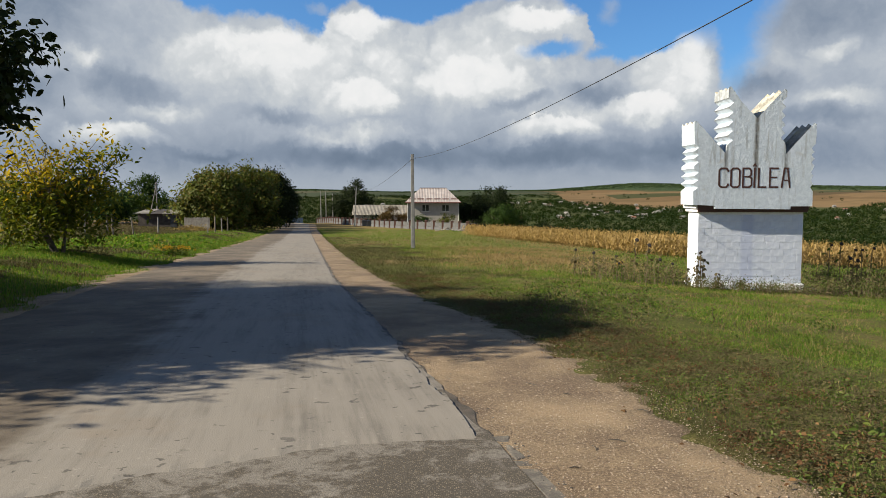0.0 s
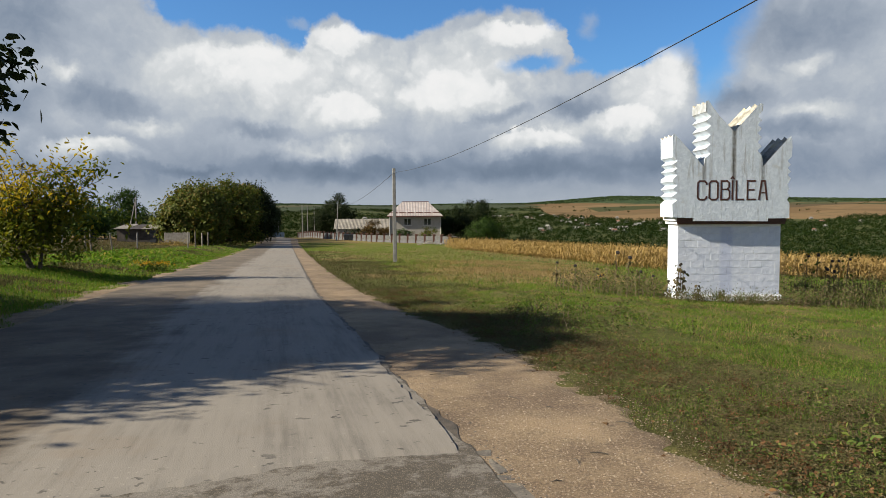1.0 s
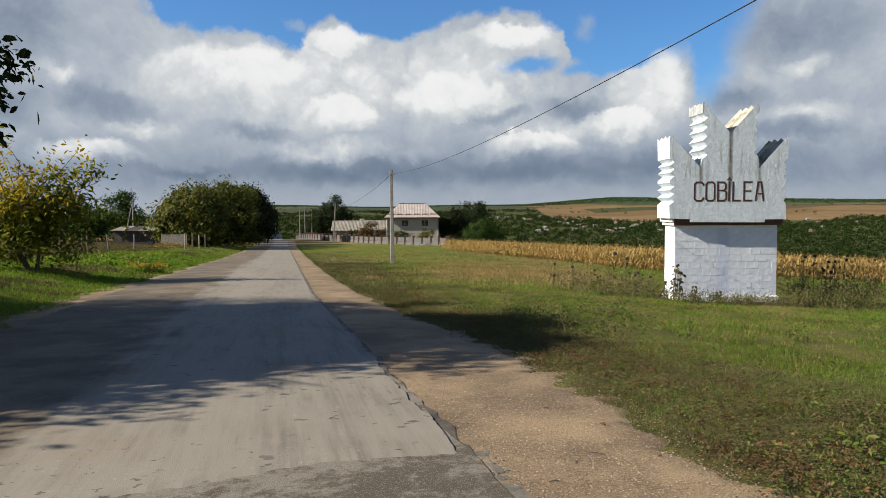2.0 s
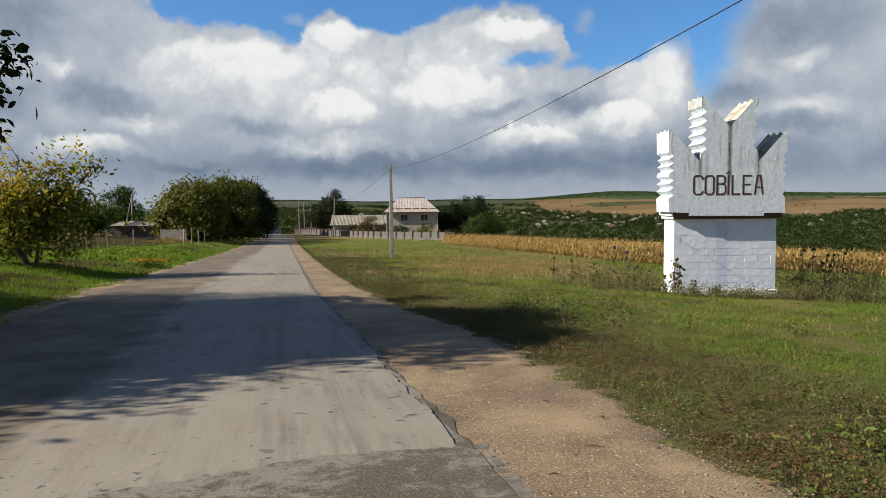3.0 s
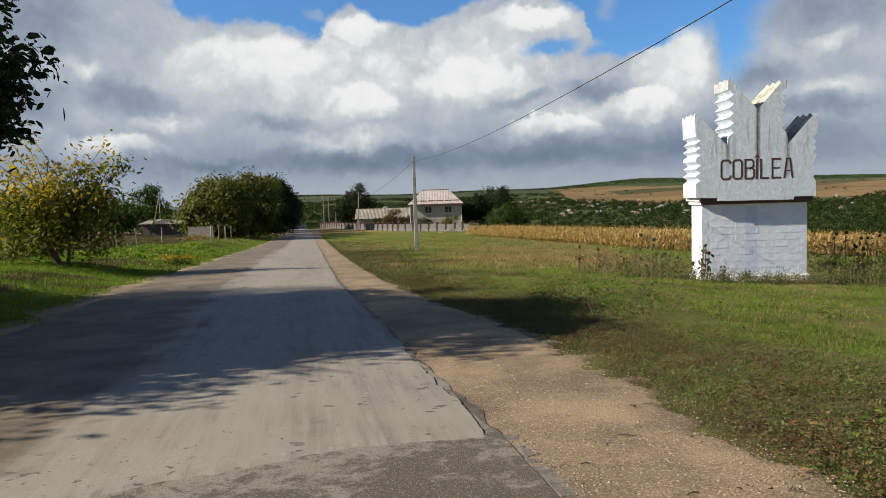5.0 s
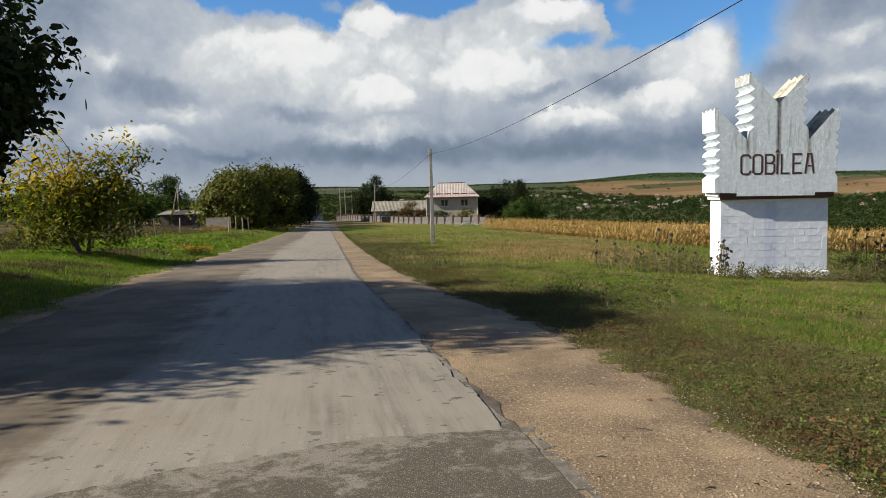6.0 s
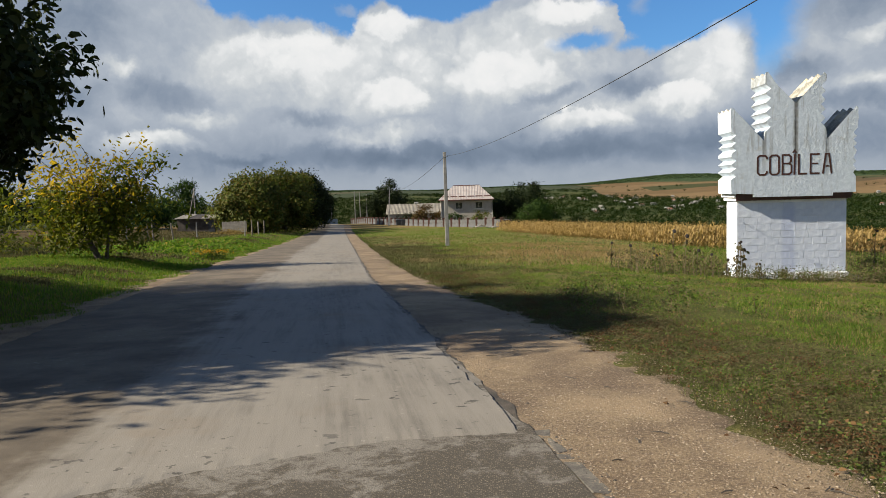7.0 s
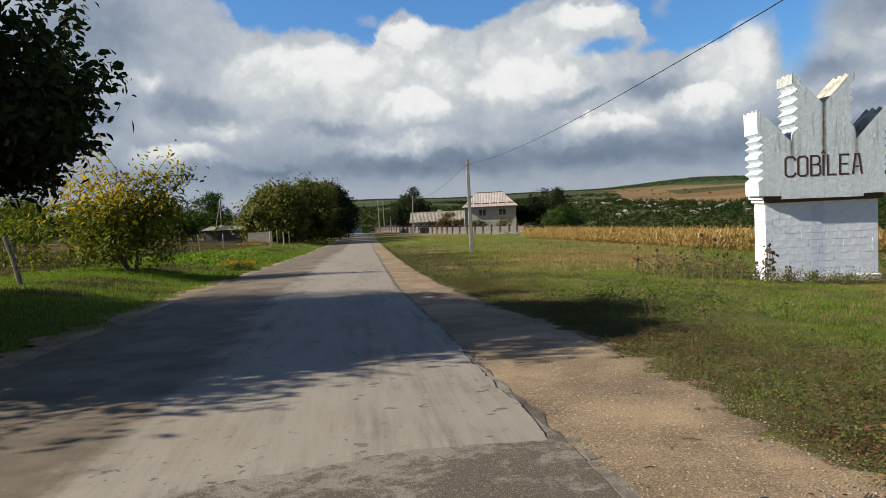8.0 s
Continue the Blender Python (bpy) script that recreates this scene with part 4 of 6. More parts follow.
# ======== poles and wires ========
M_CONC = mottled("pole_concrete", (0.150, 0.150, 0.147), (0.240, 0.236, 0.228), 3.0, 0.85, 60.0, 0.3, 0.01)
M_STEEL = mottled("galvanised", (0.1878, 0.1945, 0.2012), (0.2817, 0.2884, 0.2952), 5.0, 0.5, 60.0, 0.1, 0.002, metal=0.7)
M_CABLE = mottled("cable", (0.0081, 0.0081, 0.0094), (0.0201, 0.0201, 0.0201), 5.0, 0.6, 60.0, 0.0, 0.001)
M_WOOD = mottled("grey_wood", (0.0671, 0.057, 0.047), (0.1744, 0.1543, 0.1275), 5.0, 0.9, 60.0, 0.5, 0.01)
M_LAMP = mottled("lamp_shell", (0.2012, 0.2079, 0.2147), (0.2952, 0.3019, 0.3086), 3.0, 0.5, 50.0)


def concrete_pole(x, y, height, lean=0.0, lamp=False, label="", group="roadside poles"):
    root = empty("utility_pole", x, y, zat(x, y))
    bm = bmesh.new()
    # tapered, trapezoid section with bevelled corners
    rings = []
    for k in range(7):
        h = -0.3 + (height + 0.3) * k / 6
        s = 1 - 0.28 * k / 6
        a, b, c = 0.135 * s, 0.105 * s, 0.03 * s
        pts = [(-a, -b + c), (-a + c, -b), (a - c, -b), (a, -b + c), (a * 0.85, b), (-a * 0.85, b)]
        rings.append([bm.verts.new((px + lean * max(h, 0), py, h)) for px, py in pts])
    for a, b in zip(rings, rings[1:]):
        for i in range(6):
            bm.faces.new((a[i], a[(i + 1) % 6], b[(i + 1) % 6], b[i]))
    bm.faces.new(rings[-1])
    part("shaft", bm, M_CONC, root)
    t = lean * height
    boxed("clamp", (t - 0.10, -0.09, height - 0.34, t + 0.10, 0.09, height - 0.28), M_STEEL, root, 0.01)
    bm = bmesh.new()
    tube(bm, [(t + 0.08, -0.02, height - 0.3), (t + 0.2, -0.02, height - 0.3), (t + 0.2, -0.02, height - 0.22)], [0.012, 0.012, 0.012], 6)
    part("hook", bm, M_STEEL, root)
    if lamp:
        bm = bmesh.new()
        tube(bm, [(t, 0, height - 0.2), (t - 0.3, -0.1, height + 0.25), (t - 0.9, -0.3, height + 0.42)], [0.025, 0.025, 0.022], 6)
        part("lamp_arm", bm, M_STEEL, root)
        bm = bmesh.new()
        box(bm, t - 1.45, -0.42, height + 0.36, t - 0.85, -0.2, height + 0.48, 0.03)
        part("lamp_head", bm, M_LAMP, root, "grey street lamp head")
    return tagged(root, label, "utility pole", group)


concrete_pole(-1.99, 47.82, 6.2, -0.004, label="slim tapered grey concrete pole standing in the grass")
concrete_pole(-20.9, 171, 9.2, 0.05, True, "leaning concrete pole with a lamp beside the wall")
for px_, py_ in ((-34.9, 207), (-34.4, 213), (-33.0, 217)):
    concrete_pole(px_, py_, 9.4, -0.008, label="distant pale concrete pole at the roadside")
concrete_pole(6.6, -8.5, 5.4, 0.0, label="concrete pole that holds the cable's near end")
concrete_pole(-46.4, 214, 6.5, 0.0, label="small pole where the road dips away")
concrete_pole(-43.6, 216, 5.2, 0.0, label="small pole where the road dips away")


def wire(name, pts, r, label):
    bm = bmesh.new()
    tube(bm, pts, [r] * len(pts), 5)
    tagged(part(name, bm, M_CABLE, None, "", True), label, "cable")


wire("overhead_cable", [(-1.80 + 0.146 * (47.8 - y), y, 4.457 -0.06172 * y +0.001013 * y * y) for y in np.linspace(47.75, -8.4, 40)], 0.0085, "black overhead cable sagging from pole to pole")
wire("overhead_cable", [(-1.99 - 18.9 * k, 47.8 + 123.2 * k, 3.8 - 1.3 * k - 5.2 * k * (1 - k)) for k in np.linspace(0, 1, 24)], 0.014, "thin cable running on down the road")
wire("overhead_cable", [(-20.5 - 14.2 * k, 171 + 41 * k, 2.4 - 0.3 * k - 1.6 * k * (1 - k)) for k in np.linspace(0, 1, 12)], 0.014, "thin cable running on down the road")

# ======== house behind the wall ========
M_WALLW = mottled("house_render", (0.275, 0.258, 0.235), (0.345, 0.328, 0.302), 0.8, 0.9, 20.0, 0.2, 0.01)
M_ROOF = mottled("roof_sheet", (0.2817, 0.2415, 0.2281), (0.4025, 0.3622, 0.3421), 0.5, 0.55, 8.0, 0.1, 0.01, (0.2683, 0.2012, 0.1811), metal=0.2)
M_TRIM = mottled("roof_trim", (0.1073, 0.0402, 0.0335), (0.161, 0.0671, 0.0537), 2.0, 0.6, 20.0, 0.1, 0.01)
M_FRAME = mottled("white_frame", (0.4427, 0.4427, 0.436), (0.5366, 0.5366, 0.5299), 2.0, 0.5, 20.0, 0.05, 0.002)
M_SLATE = mottled("asbestos_sheet", (0.1342, 0.1241, 0.1073), (0.2281, 0.2113, 0.1845), 0.7, 0.9, 12.0, 0.3, 0.02, (0.1207, 0.1073, 0.0872))
M_PILLAR = mottled("brick_pillar", (0.0805, 0.0369, 0.0268), (0.1409, 0.0704, 0.0537), 3.0, 0.9, 25.0, 0.4, 0.01)
M_PANEL = mottled("panel", (0.055, 0.057, 0.060), (0.090, 0.092, 0.095), 1.2, 0.85, 15.0, 0.3, 0.01)
M_FOOT = mottled("wall_foot", (0.060, 0.062, 0.068), (0.098, 0.100, 0.106), 1.0, 0.9, 15.0, 0.3, 0.01)
M_BIN = mottled("dark_plastic", (0.012, 0.0148, 0.0215), (0.0268, 0.0335, 0.0436), 3.0, 0.5, 30.0, 0.1, 0.003)


def glass_material():
    m, n, b = material("window_glass")
    n.put(b.inputs["Base Color"], n.mix(n.ramp(n.noise(coords(n), 0.8), 0.4, 0.6), (0.02, 0.024, 0.028), (0.06, 0.065, 0.07)))
    b.inputs["Roughness"].default_value = 0.06
    return m


M_GLASS = glass_material()


def window(parent, x, z, w, h, y=0.0, leaves=2):
    root = empty("window", x, y, z)
    root.parent = parent
    t = 0.09
    for nm, d in (("frame", (-w / 2 - t, -0.06, -h / 2 - t, w / 2 + t, 0.05, -h / 2)), ("frame", (-w / 2 - t, -0.06, h / 2, w / 2 + t, 0.05, h / 2 + t)),
                  ("frame", (-w / 2 - t, -0.06, -h / 2, -w / 2, 0.05, h / 2)), ("frame", (w / 2, -0.06, -h / 2, w / 2 + t, 0.05, h / 2)),
                  ("sill", (-w / 2 - 0.2, -0.16, -h / 2 - t - 0.07, w / 2 + 0.2, 0.02, -h / 2 - t - 0.002))):
        boxed(nm, d, M_FRAME, root)
    for k in range(leaves):
        a = -w / 2 + w * k / leaves
        boxed("pane", (a + 0.03, -0.012, -h / 2, a + w / leaves - 0.03, 0.012, h / 2), M_GLASS, root)
        if k:
            boxed("mullion", (a - 0.03, -0.05, -h / 2, a + 0.03, 0.03, h / 2), M_FRAME, root)
    return root


def wall_with_holes(x0, x1, z0, z1, holes, depth):
    """A wall face cut on a grid round its openings."""
    bm = bmesh.new()
    pool = {}

    def corner(x, z):
        if (x, z) not in pool:
            pool[(x, z)] = bm.verts.new((x, 0, z))
        return pool[(x, z)]

    xs = sorted({x0, x1, *[h[0] for h in holes], *[h[1] for h in holes]})
    zs = sorted({z0, z1, *[h[2] for h in holes], *[h[3] for h in holes]})
    for a, b in zip(xs, xs[1:]):
        for c, d in zip(zs, zs[1:]):
            mx, mz = (a + b) / 2, (c + d) / 2
            if not any(h[0] < mx < h[1] and h[2] < mz < h[3] for h in holes):
                bm.faces.new((corner(a, c), corner(b, c), corner(b, d), corner(a, d)))
    r = bmesh.ops.extrude_face_region(bm, geom=bm.faces[:])
    bmesh.ops.translate(bm, verts=[v for v in r["geom"] if isinstance(v, bmesh.types.BMVert)], vec=(0, depth, 0))
    bmesh.ops.recalc_face_normals(bm, faces=bm.faces[:])
    return bm


def hip_roof(bm, x0, x1, y0, y1, ze, zr, inset, step):
    """Ribbed sheet roof with hips at both ends: the ribs are real folds."""
    ym = (y0 + y1) / 2
    n = int((x1 - x0) / step)
    def top(x):
        return min(1.0, (x - x0) / inset, (x1 - x) / inset)
    for sgn, ye in ((-1, y0), (1, y1)):
        prev = None
        for i in range(n * 2 + 1):
            x = x0 + (x1 - x0) * i / (n * 2)
            k = max(top(x), 0.0)
            up = 0.05 if i % 2 else 0.0
            a = bm.verts.new((x, ye, ze + up))
            b = bm.verts.new((x, ye + (ym - ye) * k, ze + (zr - ze) * k + up))
            if prev:
                bm.faces.new((prev[0], a, b, prev[1]))
            prev = (a, b)
    for xa, xb in ((x0, x0 + inset), (x1, x1 - inset)):
        v = [bm.verts.new(p) for p in ((xa, y0, ze), (xa, y1, ze), (xb, ym, zr))]
        bm.faces.new(v)
    v = [bm.verts.new(p) for p in ((x0, y0, ze - 0.02), (x1, y0, ze - 0.02), (x1, y1, ze - 0.02), (x0, y1, ze - 0.02))]
    bm.faces.new(v)


def build_house():
    hx, hy = -2.2, 160.0
    g = zat(hx, hy)
    root = empty("house", hx, hy, g)
    W = 5.55
    wins = [(-1.65, 4.35, 1.5, 1.35), (2.75, 4.35, 1.5, 1.35), (-1.65, 1.65, 1.25, 1.3), (2.75, 1.65, 1.5, 1.35)]
    holes = [(x - w / 2, x + w / 2, z - h / 2, z + h / 2) for x, z, w, h in wins]
    part("wall", wall_with_holes(-W, W, -0.6, 5.62, holes, 0.35), M_WALLW, root)
    boxed("wall", (-W, 0.35, -0.6, -W + 0.35, 9.5, 5.62), M_WALLW, root)
    boxed("wall", (W - 0.35, 0.35, -0.6, W, 9.5, 5.62), M_WALLW, root)
    boxed("wall", (-W + 0.35, 9.15, -0.6, W - 0.35, 9.5, 5.62), M_WALLW, root)
    boxed("floor", (-W + 0.35, 0.35, 2.8, W - 0.35, 9.15, 3.0), M_FOOT, root)
    for x, z, w, h in wins:
        window(root, x, z, w - 0.02, h - 0.02, 0.12)
    # pipes down both corners
    for x in (-W - 0.1, W + 0.1):
        bm = bmesh.new()
        tube(bm, [(x, -0.08, -0.4), (x, -0.08, 5.3), (x * 1.02, -0.3, 5.6)], [0.06, 0.06, 0.06], 6)
        part("downpipe", bm, M_FRAME, root)
    bm = bmesh.new()
    hip_roof(bm, -W - 0.6, W + 0.6, -0.6, 10.1, 5.66, 8.75, 3.2, 0.35)
    part("roof", bm, M_ROOF, root, "pale pinkish ribbed sheet metal hip roof")
    bm = bmesh.new()
    box(bm, -W - 0.64, -0.66, 5.48, W + 0.64, -0.58, 5.66)
    part("fascia", bm, M_TRIM, root)
    bm = bmesh.new()
    tube(bm, [(-W - 0.6, -0.72, 5.55), (W + 0.6, -0.72, 5.55)], [0.07, 0.07], 6)
    part("gutter", bm, M_TRIM, root)
    for i in range(6):
        x = -4.6 + i * 1.85
        boxed("snow_guard", (x - 0.75, 0.35, 6.27, x + 0.75, 0.40, 6.47), M_TRIM, root)
    boxed("ridge_cap", (-W + 2.5, 4.6, 8.72, W - 2.5, 4.9, 8.86), M_TRIM, root)
    return tagged(root, "two-storey rendered house with a pale sheet metal hip roof", "house")


build_house()


def build_barn():
    root = empty("outbuilding", -16.5, 186, zat(-16.5, 186))
    boxed("wall", (-6.3, 0, -0.5, 8.6, 6.5, 2.6), M_WALLW, root)
    bm = bmesh.new()
    n = 90
    prev = None
    for i in range(n + 1):
        x = -6.9 + 16.1 * i / n
        up = 0.07 if i % 2 else 0
        row = [bm.verts.new((x, -0.5, 2.5 + up)), bm.verts.new((x, 3.2, 5.0 + up)), bm.verts.new((x, 7.0, 2.5 + up))]
        if prev:
            bm.faces.new((prev[0], row[0], row[1], prev[1]))
            bm.faces.new((prev[1], row[1], row[2], prev[2]))
        prev = row
    part("roof", bm, M_SLATE, root, "weathered corrugated grey sheet roof")
    for s in (-6.3, 8.4):
        bm = bmesh.new()
        vs = [bm.verts.new(p) for p in ((s, 0, 2.6), (s, 6.5, 2.6), (s, 3.2, 4.85))]
        f = bm.faces.new(vs)
        r = bmesh.ops.extrude_face_region(bm, geom=[f])
        bmesh.ops.translate(bm, verts=[v for v in r["geom"] if isinstance(v, bmesh.types.BMVert)], vec=(0.2, 0, 0))
        part("gable", bm, M_WALLW, root)
    tagged(root, "low long outbuilding with a weathered corrugated roof", "barn")


build_barn()


def build_wall():
    """Garden wall: brick pillars on a grey foot, with pale panels between."""
    root = empty("garden_wall", -10.3, 156.5, zat(-10.3, 156.5))
    line = [(-38.0, 218.0), (-27.5, 190.9), (-19.8, 175.9), (-10.3, 156.5), (1.73, 138.0), (4.6, 134.0)]
    pts = []
    for (xa, ya), (xb, yb) in zip(line, line[1:]):
        ln = math.hypot(xb - xa, yb - ya)
        k = max(1, round(ln / 3.0))
        pts += [(xa + (xb - xa) * i / k, ya + (yb - ya) * i / k) for i in range(k)]
    pts.append(line[-1])
    inv = root.matrix_world.inverted()

    def place(ob, m):
        ob.matrix_parent_inverse = inv
        ob.matrix_basis = m

    for i, (x, y) in enumerate(pts):
        p = boxed("pillar", (-0.28, -0.24, -0.3, 0.28, 0.24, 1.75), M_PILLAR, root)
        z = zat(x, y)
        place(p, pose(x, y, z, 0, 0, 0))
        c = boxed("pillar_cap", (-0.34, -0.30, 1.75, 0.34, 0.30, 1.83), M_PILLAR, root, 0.02)
        place(c, pose(x, y, z, 0, 0, 0))
        if i + 1 < len(pts):
            xb, yb = pts[i + 1]
            ln = math.hypot(xb - x, yb - y)
            turn = math.degrees(math.atan2(yb - y, xb - x))
            zz = min(z, zat(xb, yb))
            a = boxed("foot", (0.21, -0.16, -0.4, ln - 0.21, 0.16, 0.62), M_FOOT, root)
            place(a, pose(x, y, zz, 0, 0, turn))
            b = boxed("panel", (0.30, -0.08, 0.66, ln - 0.30, 0.08, 1.48), M_PANEL, root, 0.02)
            place(b, pose(x, y, zz, 0, 0, turn))
    tagged(root, "low garden wall of brick pillars and pale grey panels", "wall")


build_wall()


def bin_thing(x, y):
    root = empty("rubbish_bin", x, y, zat(x, y))
    bm = bmesh.new()
    box(bm, -0.6, -0.45, 0.1, 0.6, 0.45, 1.35, 0.05)
    for v in bm.verts:
        if v.co.z < 0.5:
            v.co.x *= 0.85
            v.co.y *= 0.85
    part("bin", bm, M_BIN, root)
    boxed("lid", (-0.66, -0.5, 1.36, 0.66, 0.5, 1.46), M_BIN, root, 0.03)
    for a in (-0.45, 0.45):
        bm = bmesh.new()
        tube(bm, [(a, -0.3, 0.1), (a, -0.22, 0.1)], [0.1, 0.1], 8)
        part("wheel", bm, M_BIN, root)
    tagged(root, "dark wheeled rubbish container beside the garden wall", "bin")


bin_thing(-18.6, 171.5)
bin_thing(-17.2, 170.0)

M_RUBBLE = mottled("rubble", (0.1342, 0.1207, 0.1006), (0.2683, 0.2482, 0.2147), 2.0, 0.95, 20.0, 0.6, 0.03)


def rubble(x, y, n, size, label, seed):
    rg = random.Random(seed)
    bm = bmesh.new()
    for _ in range(n):
        s = rg.uniform(0.4, 1.0) * size
        r = bmesh.ops.create_icosphere(bm, subdivisions=1, radius=s)
        dx, dy = rg.gauss(0, size * 4), rg.gauss(0, size * 2)
        for v in r["verts"]:
            v.co = Vector((v.co.x * rg.uniform(0.8, 1.2) + dx, v.co.y + dy, v.co.z * 0.7 + max(0.0, size * 2 - abs(dx) * 0.35)))
    ob = part("rubble_heap", bm, M_RUBBLE, None)
    ob.matrix_world = pose(x, y, zat(x, y))
    tagged(ob, label, "rubble", kind="stuff")


rubble(0.8, 132, 34, 0.28, "heap of pale building rubble by the wall", 3)
rubble(3.9, 131, 24, 0.25, "heap of pale building rubble by the wall", 5)


def car(x, y, turn, paint, label):
    """A parked car, small and far off."""
    root = empty("car", x, y, zat(x, y), turn)
    bm = bmesh.new()
    prof = [(-2.1, 0.35), (-2.15, 0.75), (-1.9, 0.95), (-1.2, 1.0), (-0.6, 1.42), (0.7, 1.45), (1.35, 1.0), (2.0, 0.88), (2.15, 0.6), (2.1, 0.35)]
    a = [bm.verts.new((p, -0.82 + 0.12 * max(0, z - 0.9) * 2, z)) for p, z in prof]
    b = [bm.verts.new((p, 0.82 - 0.12 * max(0, z - 0.9) * 2, z)) for p, z in prof]
    bm.faces.new(a)
    bm.faces.new(b[::-1])
    for i in range(len(prof)):
        j = (i + 1) % len(prof)
        bm.faces.new((a[j], a[i], b[i], b[j]))
    part("body", bm, paint, root)
    for s in (-0.80, 0.80):
        boxed("side_window", (-0.75, s - 0.01, 1.02, 0.95, s + 0.01, 1.32), M_GLASS, root)
    for px_ in (-1.35, 1.35):
        for s in (-0.78, 0.78):
            bm = bmesh.new()
            tube(bm, [(px_, s - 0.09, 0.32), (px_, s + 0.09, 0.32)], [0.32, 0.32], 14)
            part("wheel", bm, M_BIN, root)
    tagged(root, label, "car")


M_CARP = mottled("dark_car_paint", (0.0201, 0.0235, 0.0268), (0.0402, 0.0436, 0.047), 2.0, 0.3, 30.0, 0.02, 0.001)
car(5.6, 141, 10, M_CARP, "dark car parked beside the house")

# ======== left of the road: posts, plank fence, shed ========
M_PLANK = mottled("pale_plank", (0.161, 0.1476, 0.1275), (0.2952, 0.275, 0.2482), 3.0, 0.9, 40.0, 0.4, 0.01)
M_BLUE = mottled("blue_paint", (0.0335, 0.0604, 0.1073), (0.0537, 0.0939, 0.1543), 1.5, 0.7, 20.0, 0.2, 0.01)
M_RUST = mottled("rusty_sheet", (0.022, 0.017, 0.015), (0.06, 0.05, 0.042), 1.5, 0.8, 20.0, 0.3, 0.01)


def post(x, y, h, lean=0.0, mat=None, label="", r=0.06):
    bm = bmesh.new()
    tube(bm, [(0, 0, -0.3), (lean * 0.5 * h, 0, h * 0.5), (lean * h, 0.02, h * 0.97), (lean * h, 0.02, h)], [r * 1.1, r, r * 0.95, r * 0.6], 7)
    ob = part("fence_post", bm, mat or M_WOOD, None)
    ob.matrix_world = pose(x, y, zat(x, y))
    return tagged(ob, label or "weathered wooden fence post leaning in the grass", "fence post", "field fence posts")


post(-23.2, 54.2, 1.5, -0.12)
post(-26.5, 58, 1.7, -0.05)
post(-13.9, 19.8, 1.45, -0.30, r=0.07, label="dark leaning fence post beside the small tree")
post(-30.5, 61.5, 1.6, 0.0, M_CONC, "pale concrete fence post in the field")
post(-33.5, 72, 1.5, 0.02)
post(-28.4, 72, 1.6, 0.0, M_CONC, "pale concrete fence post in the field")
for i in range(8):
    y = 84 + i * 6.5
    x = float(road_right(y)) - ROAD_W - 6.2 + 0.012 * (y - 84)
    post(x, y, 1.9 + 0.1 * math.sin(i * 2.3), 0.02 * math.cos(i * 1.7), M_PLANK if i % 2 == 0 else M_WOOD, "weathered fence post in the roadside row", 0.085)


def field_wire(a, b, h, label):
    za, zb = zat(*a) + h, zat(*b) + h
    wire("fence_wire", [(a[0] + (b[0] - a[0]) * k, a[1] + (b[1] - a[1]) * k, za + (zb - za) * k - 0.12 * k * (1 - k)) for k in np.linspace(0, 1, 8)], 0.006, label)


field_wire((-23.3, 54.2), (-26.6, 58), 1.1, "slack wire between the field posts")
field_wire((-23.3, 54.2), (-14.2, 19.8), 1.1, "slack wire between the field posts")


def plank_fence(x, y, n, w, h, turn, mat, label, name="plank_fence"):
    root = empty(name, x, y, zat(x, y), turn)
    rg = random.Random(n)
    for i in range(n):
        t = h + rg.uniform(-0.05, 0.05)
        boxed("plank", (i * w, -0.012, 0.02 + rg.uniform(0, 0.05), i * w + w - 0.012, 0.012, t), mat, root)
    for z in (0.35, h - 0.35):
        boxed("rail", (0, 0.014, z, n * w, 0.07, z + 0.08), mat, root)
    for i in range(0, n + 1, 10):
        boxed("post", (i * w - 0.05, 0.07, -0.3, i * w + 0.05, 0.17, h), mat, root)
    tagged(root, label, "fence")


plank_fence(-37.2, 104, 28, 0.13, 1.7, 0, M_PLANK, "pale weathered plank fence under the walnut trees")
plank_fence(-49.5, 212, 38, 0.22, 1.7, 3, M_BLUE, "blue painted plank fence at the end of the road")


def build_shed():
    root = empty("shed", -43.6, 114, zat(-43.6, 114))
    boxed("wall", (-4.5, 0, -0.8, 3.6, 4, 2.1), M_RUST, root)
    for i, (x, w, z, m) in enumerate(((-4.9, 2.2, 2.42, M_SLATE), (-2.6, 1.9, 2.36, M_RUST), (-0.6, 2.4, 2.40, M_SLATE), (1.9, 2.2, 2.28, M_RUST))):
        bm = bmesh.new()
        k = 12
        prev = None
        for j in range(k + 1):
            xx = x + w * j / k
            up = 0.04 if j % 2 else 0
            row = [bm.verts.new((xx, -0.5, z - 0.25 + up)), bm.verts.new((xx, 4.4, z + 0.35 + up)), ]
            if prev:
                bm.faces.new((prev[0], row[0], row[1], prev[1]))
            prev = row
        part("roof_sheet", bm, m, root)
    boxed("door", (0.6, -0.05, 0, 1.6, -0.01, 1.9), M_BIN, root)
    tagged(root, "ramshackle low shed patched with grey sheets", "shed")
    boxed_thing = empty("wooden_pole", -50.6, 128, zat(-50.6, 128))
    bm = bmesh.new()
    tube(bm, [(0, 0, -0.3), (0.02, 0, 7.6)], [0.13, 0.09], 8)
    part("shaft", bm, M_PLANK, boxed_thing)
    bm = bmesh.new()
    tube(bm, [(-1.7, 0, -0.3), (-0.06, 0, 6.8)], [0.11, 0.08], 8)
    part("strut", bm, M_PLANK, boxed_thing)
    tagged(boxed_thing, "pale braced pole behind the shed", "utility pole")


build_shed()

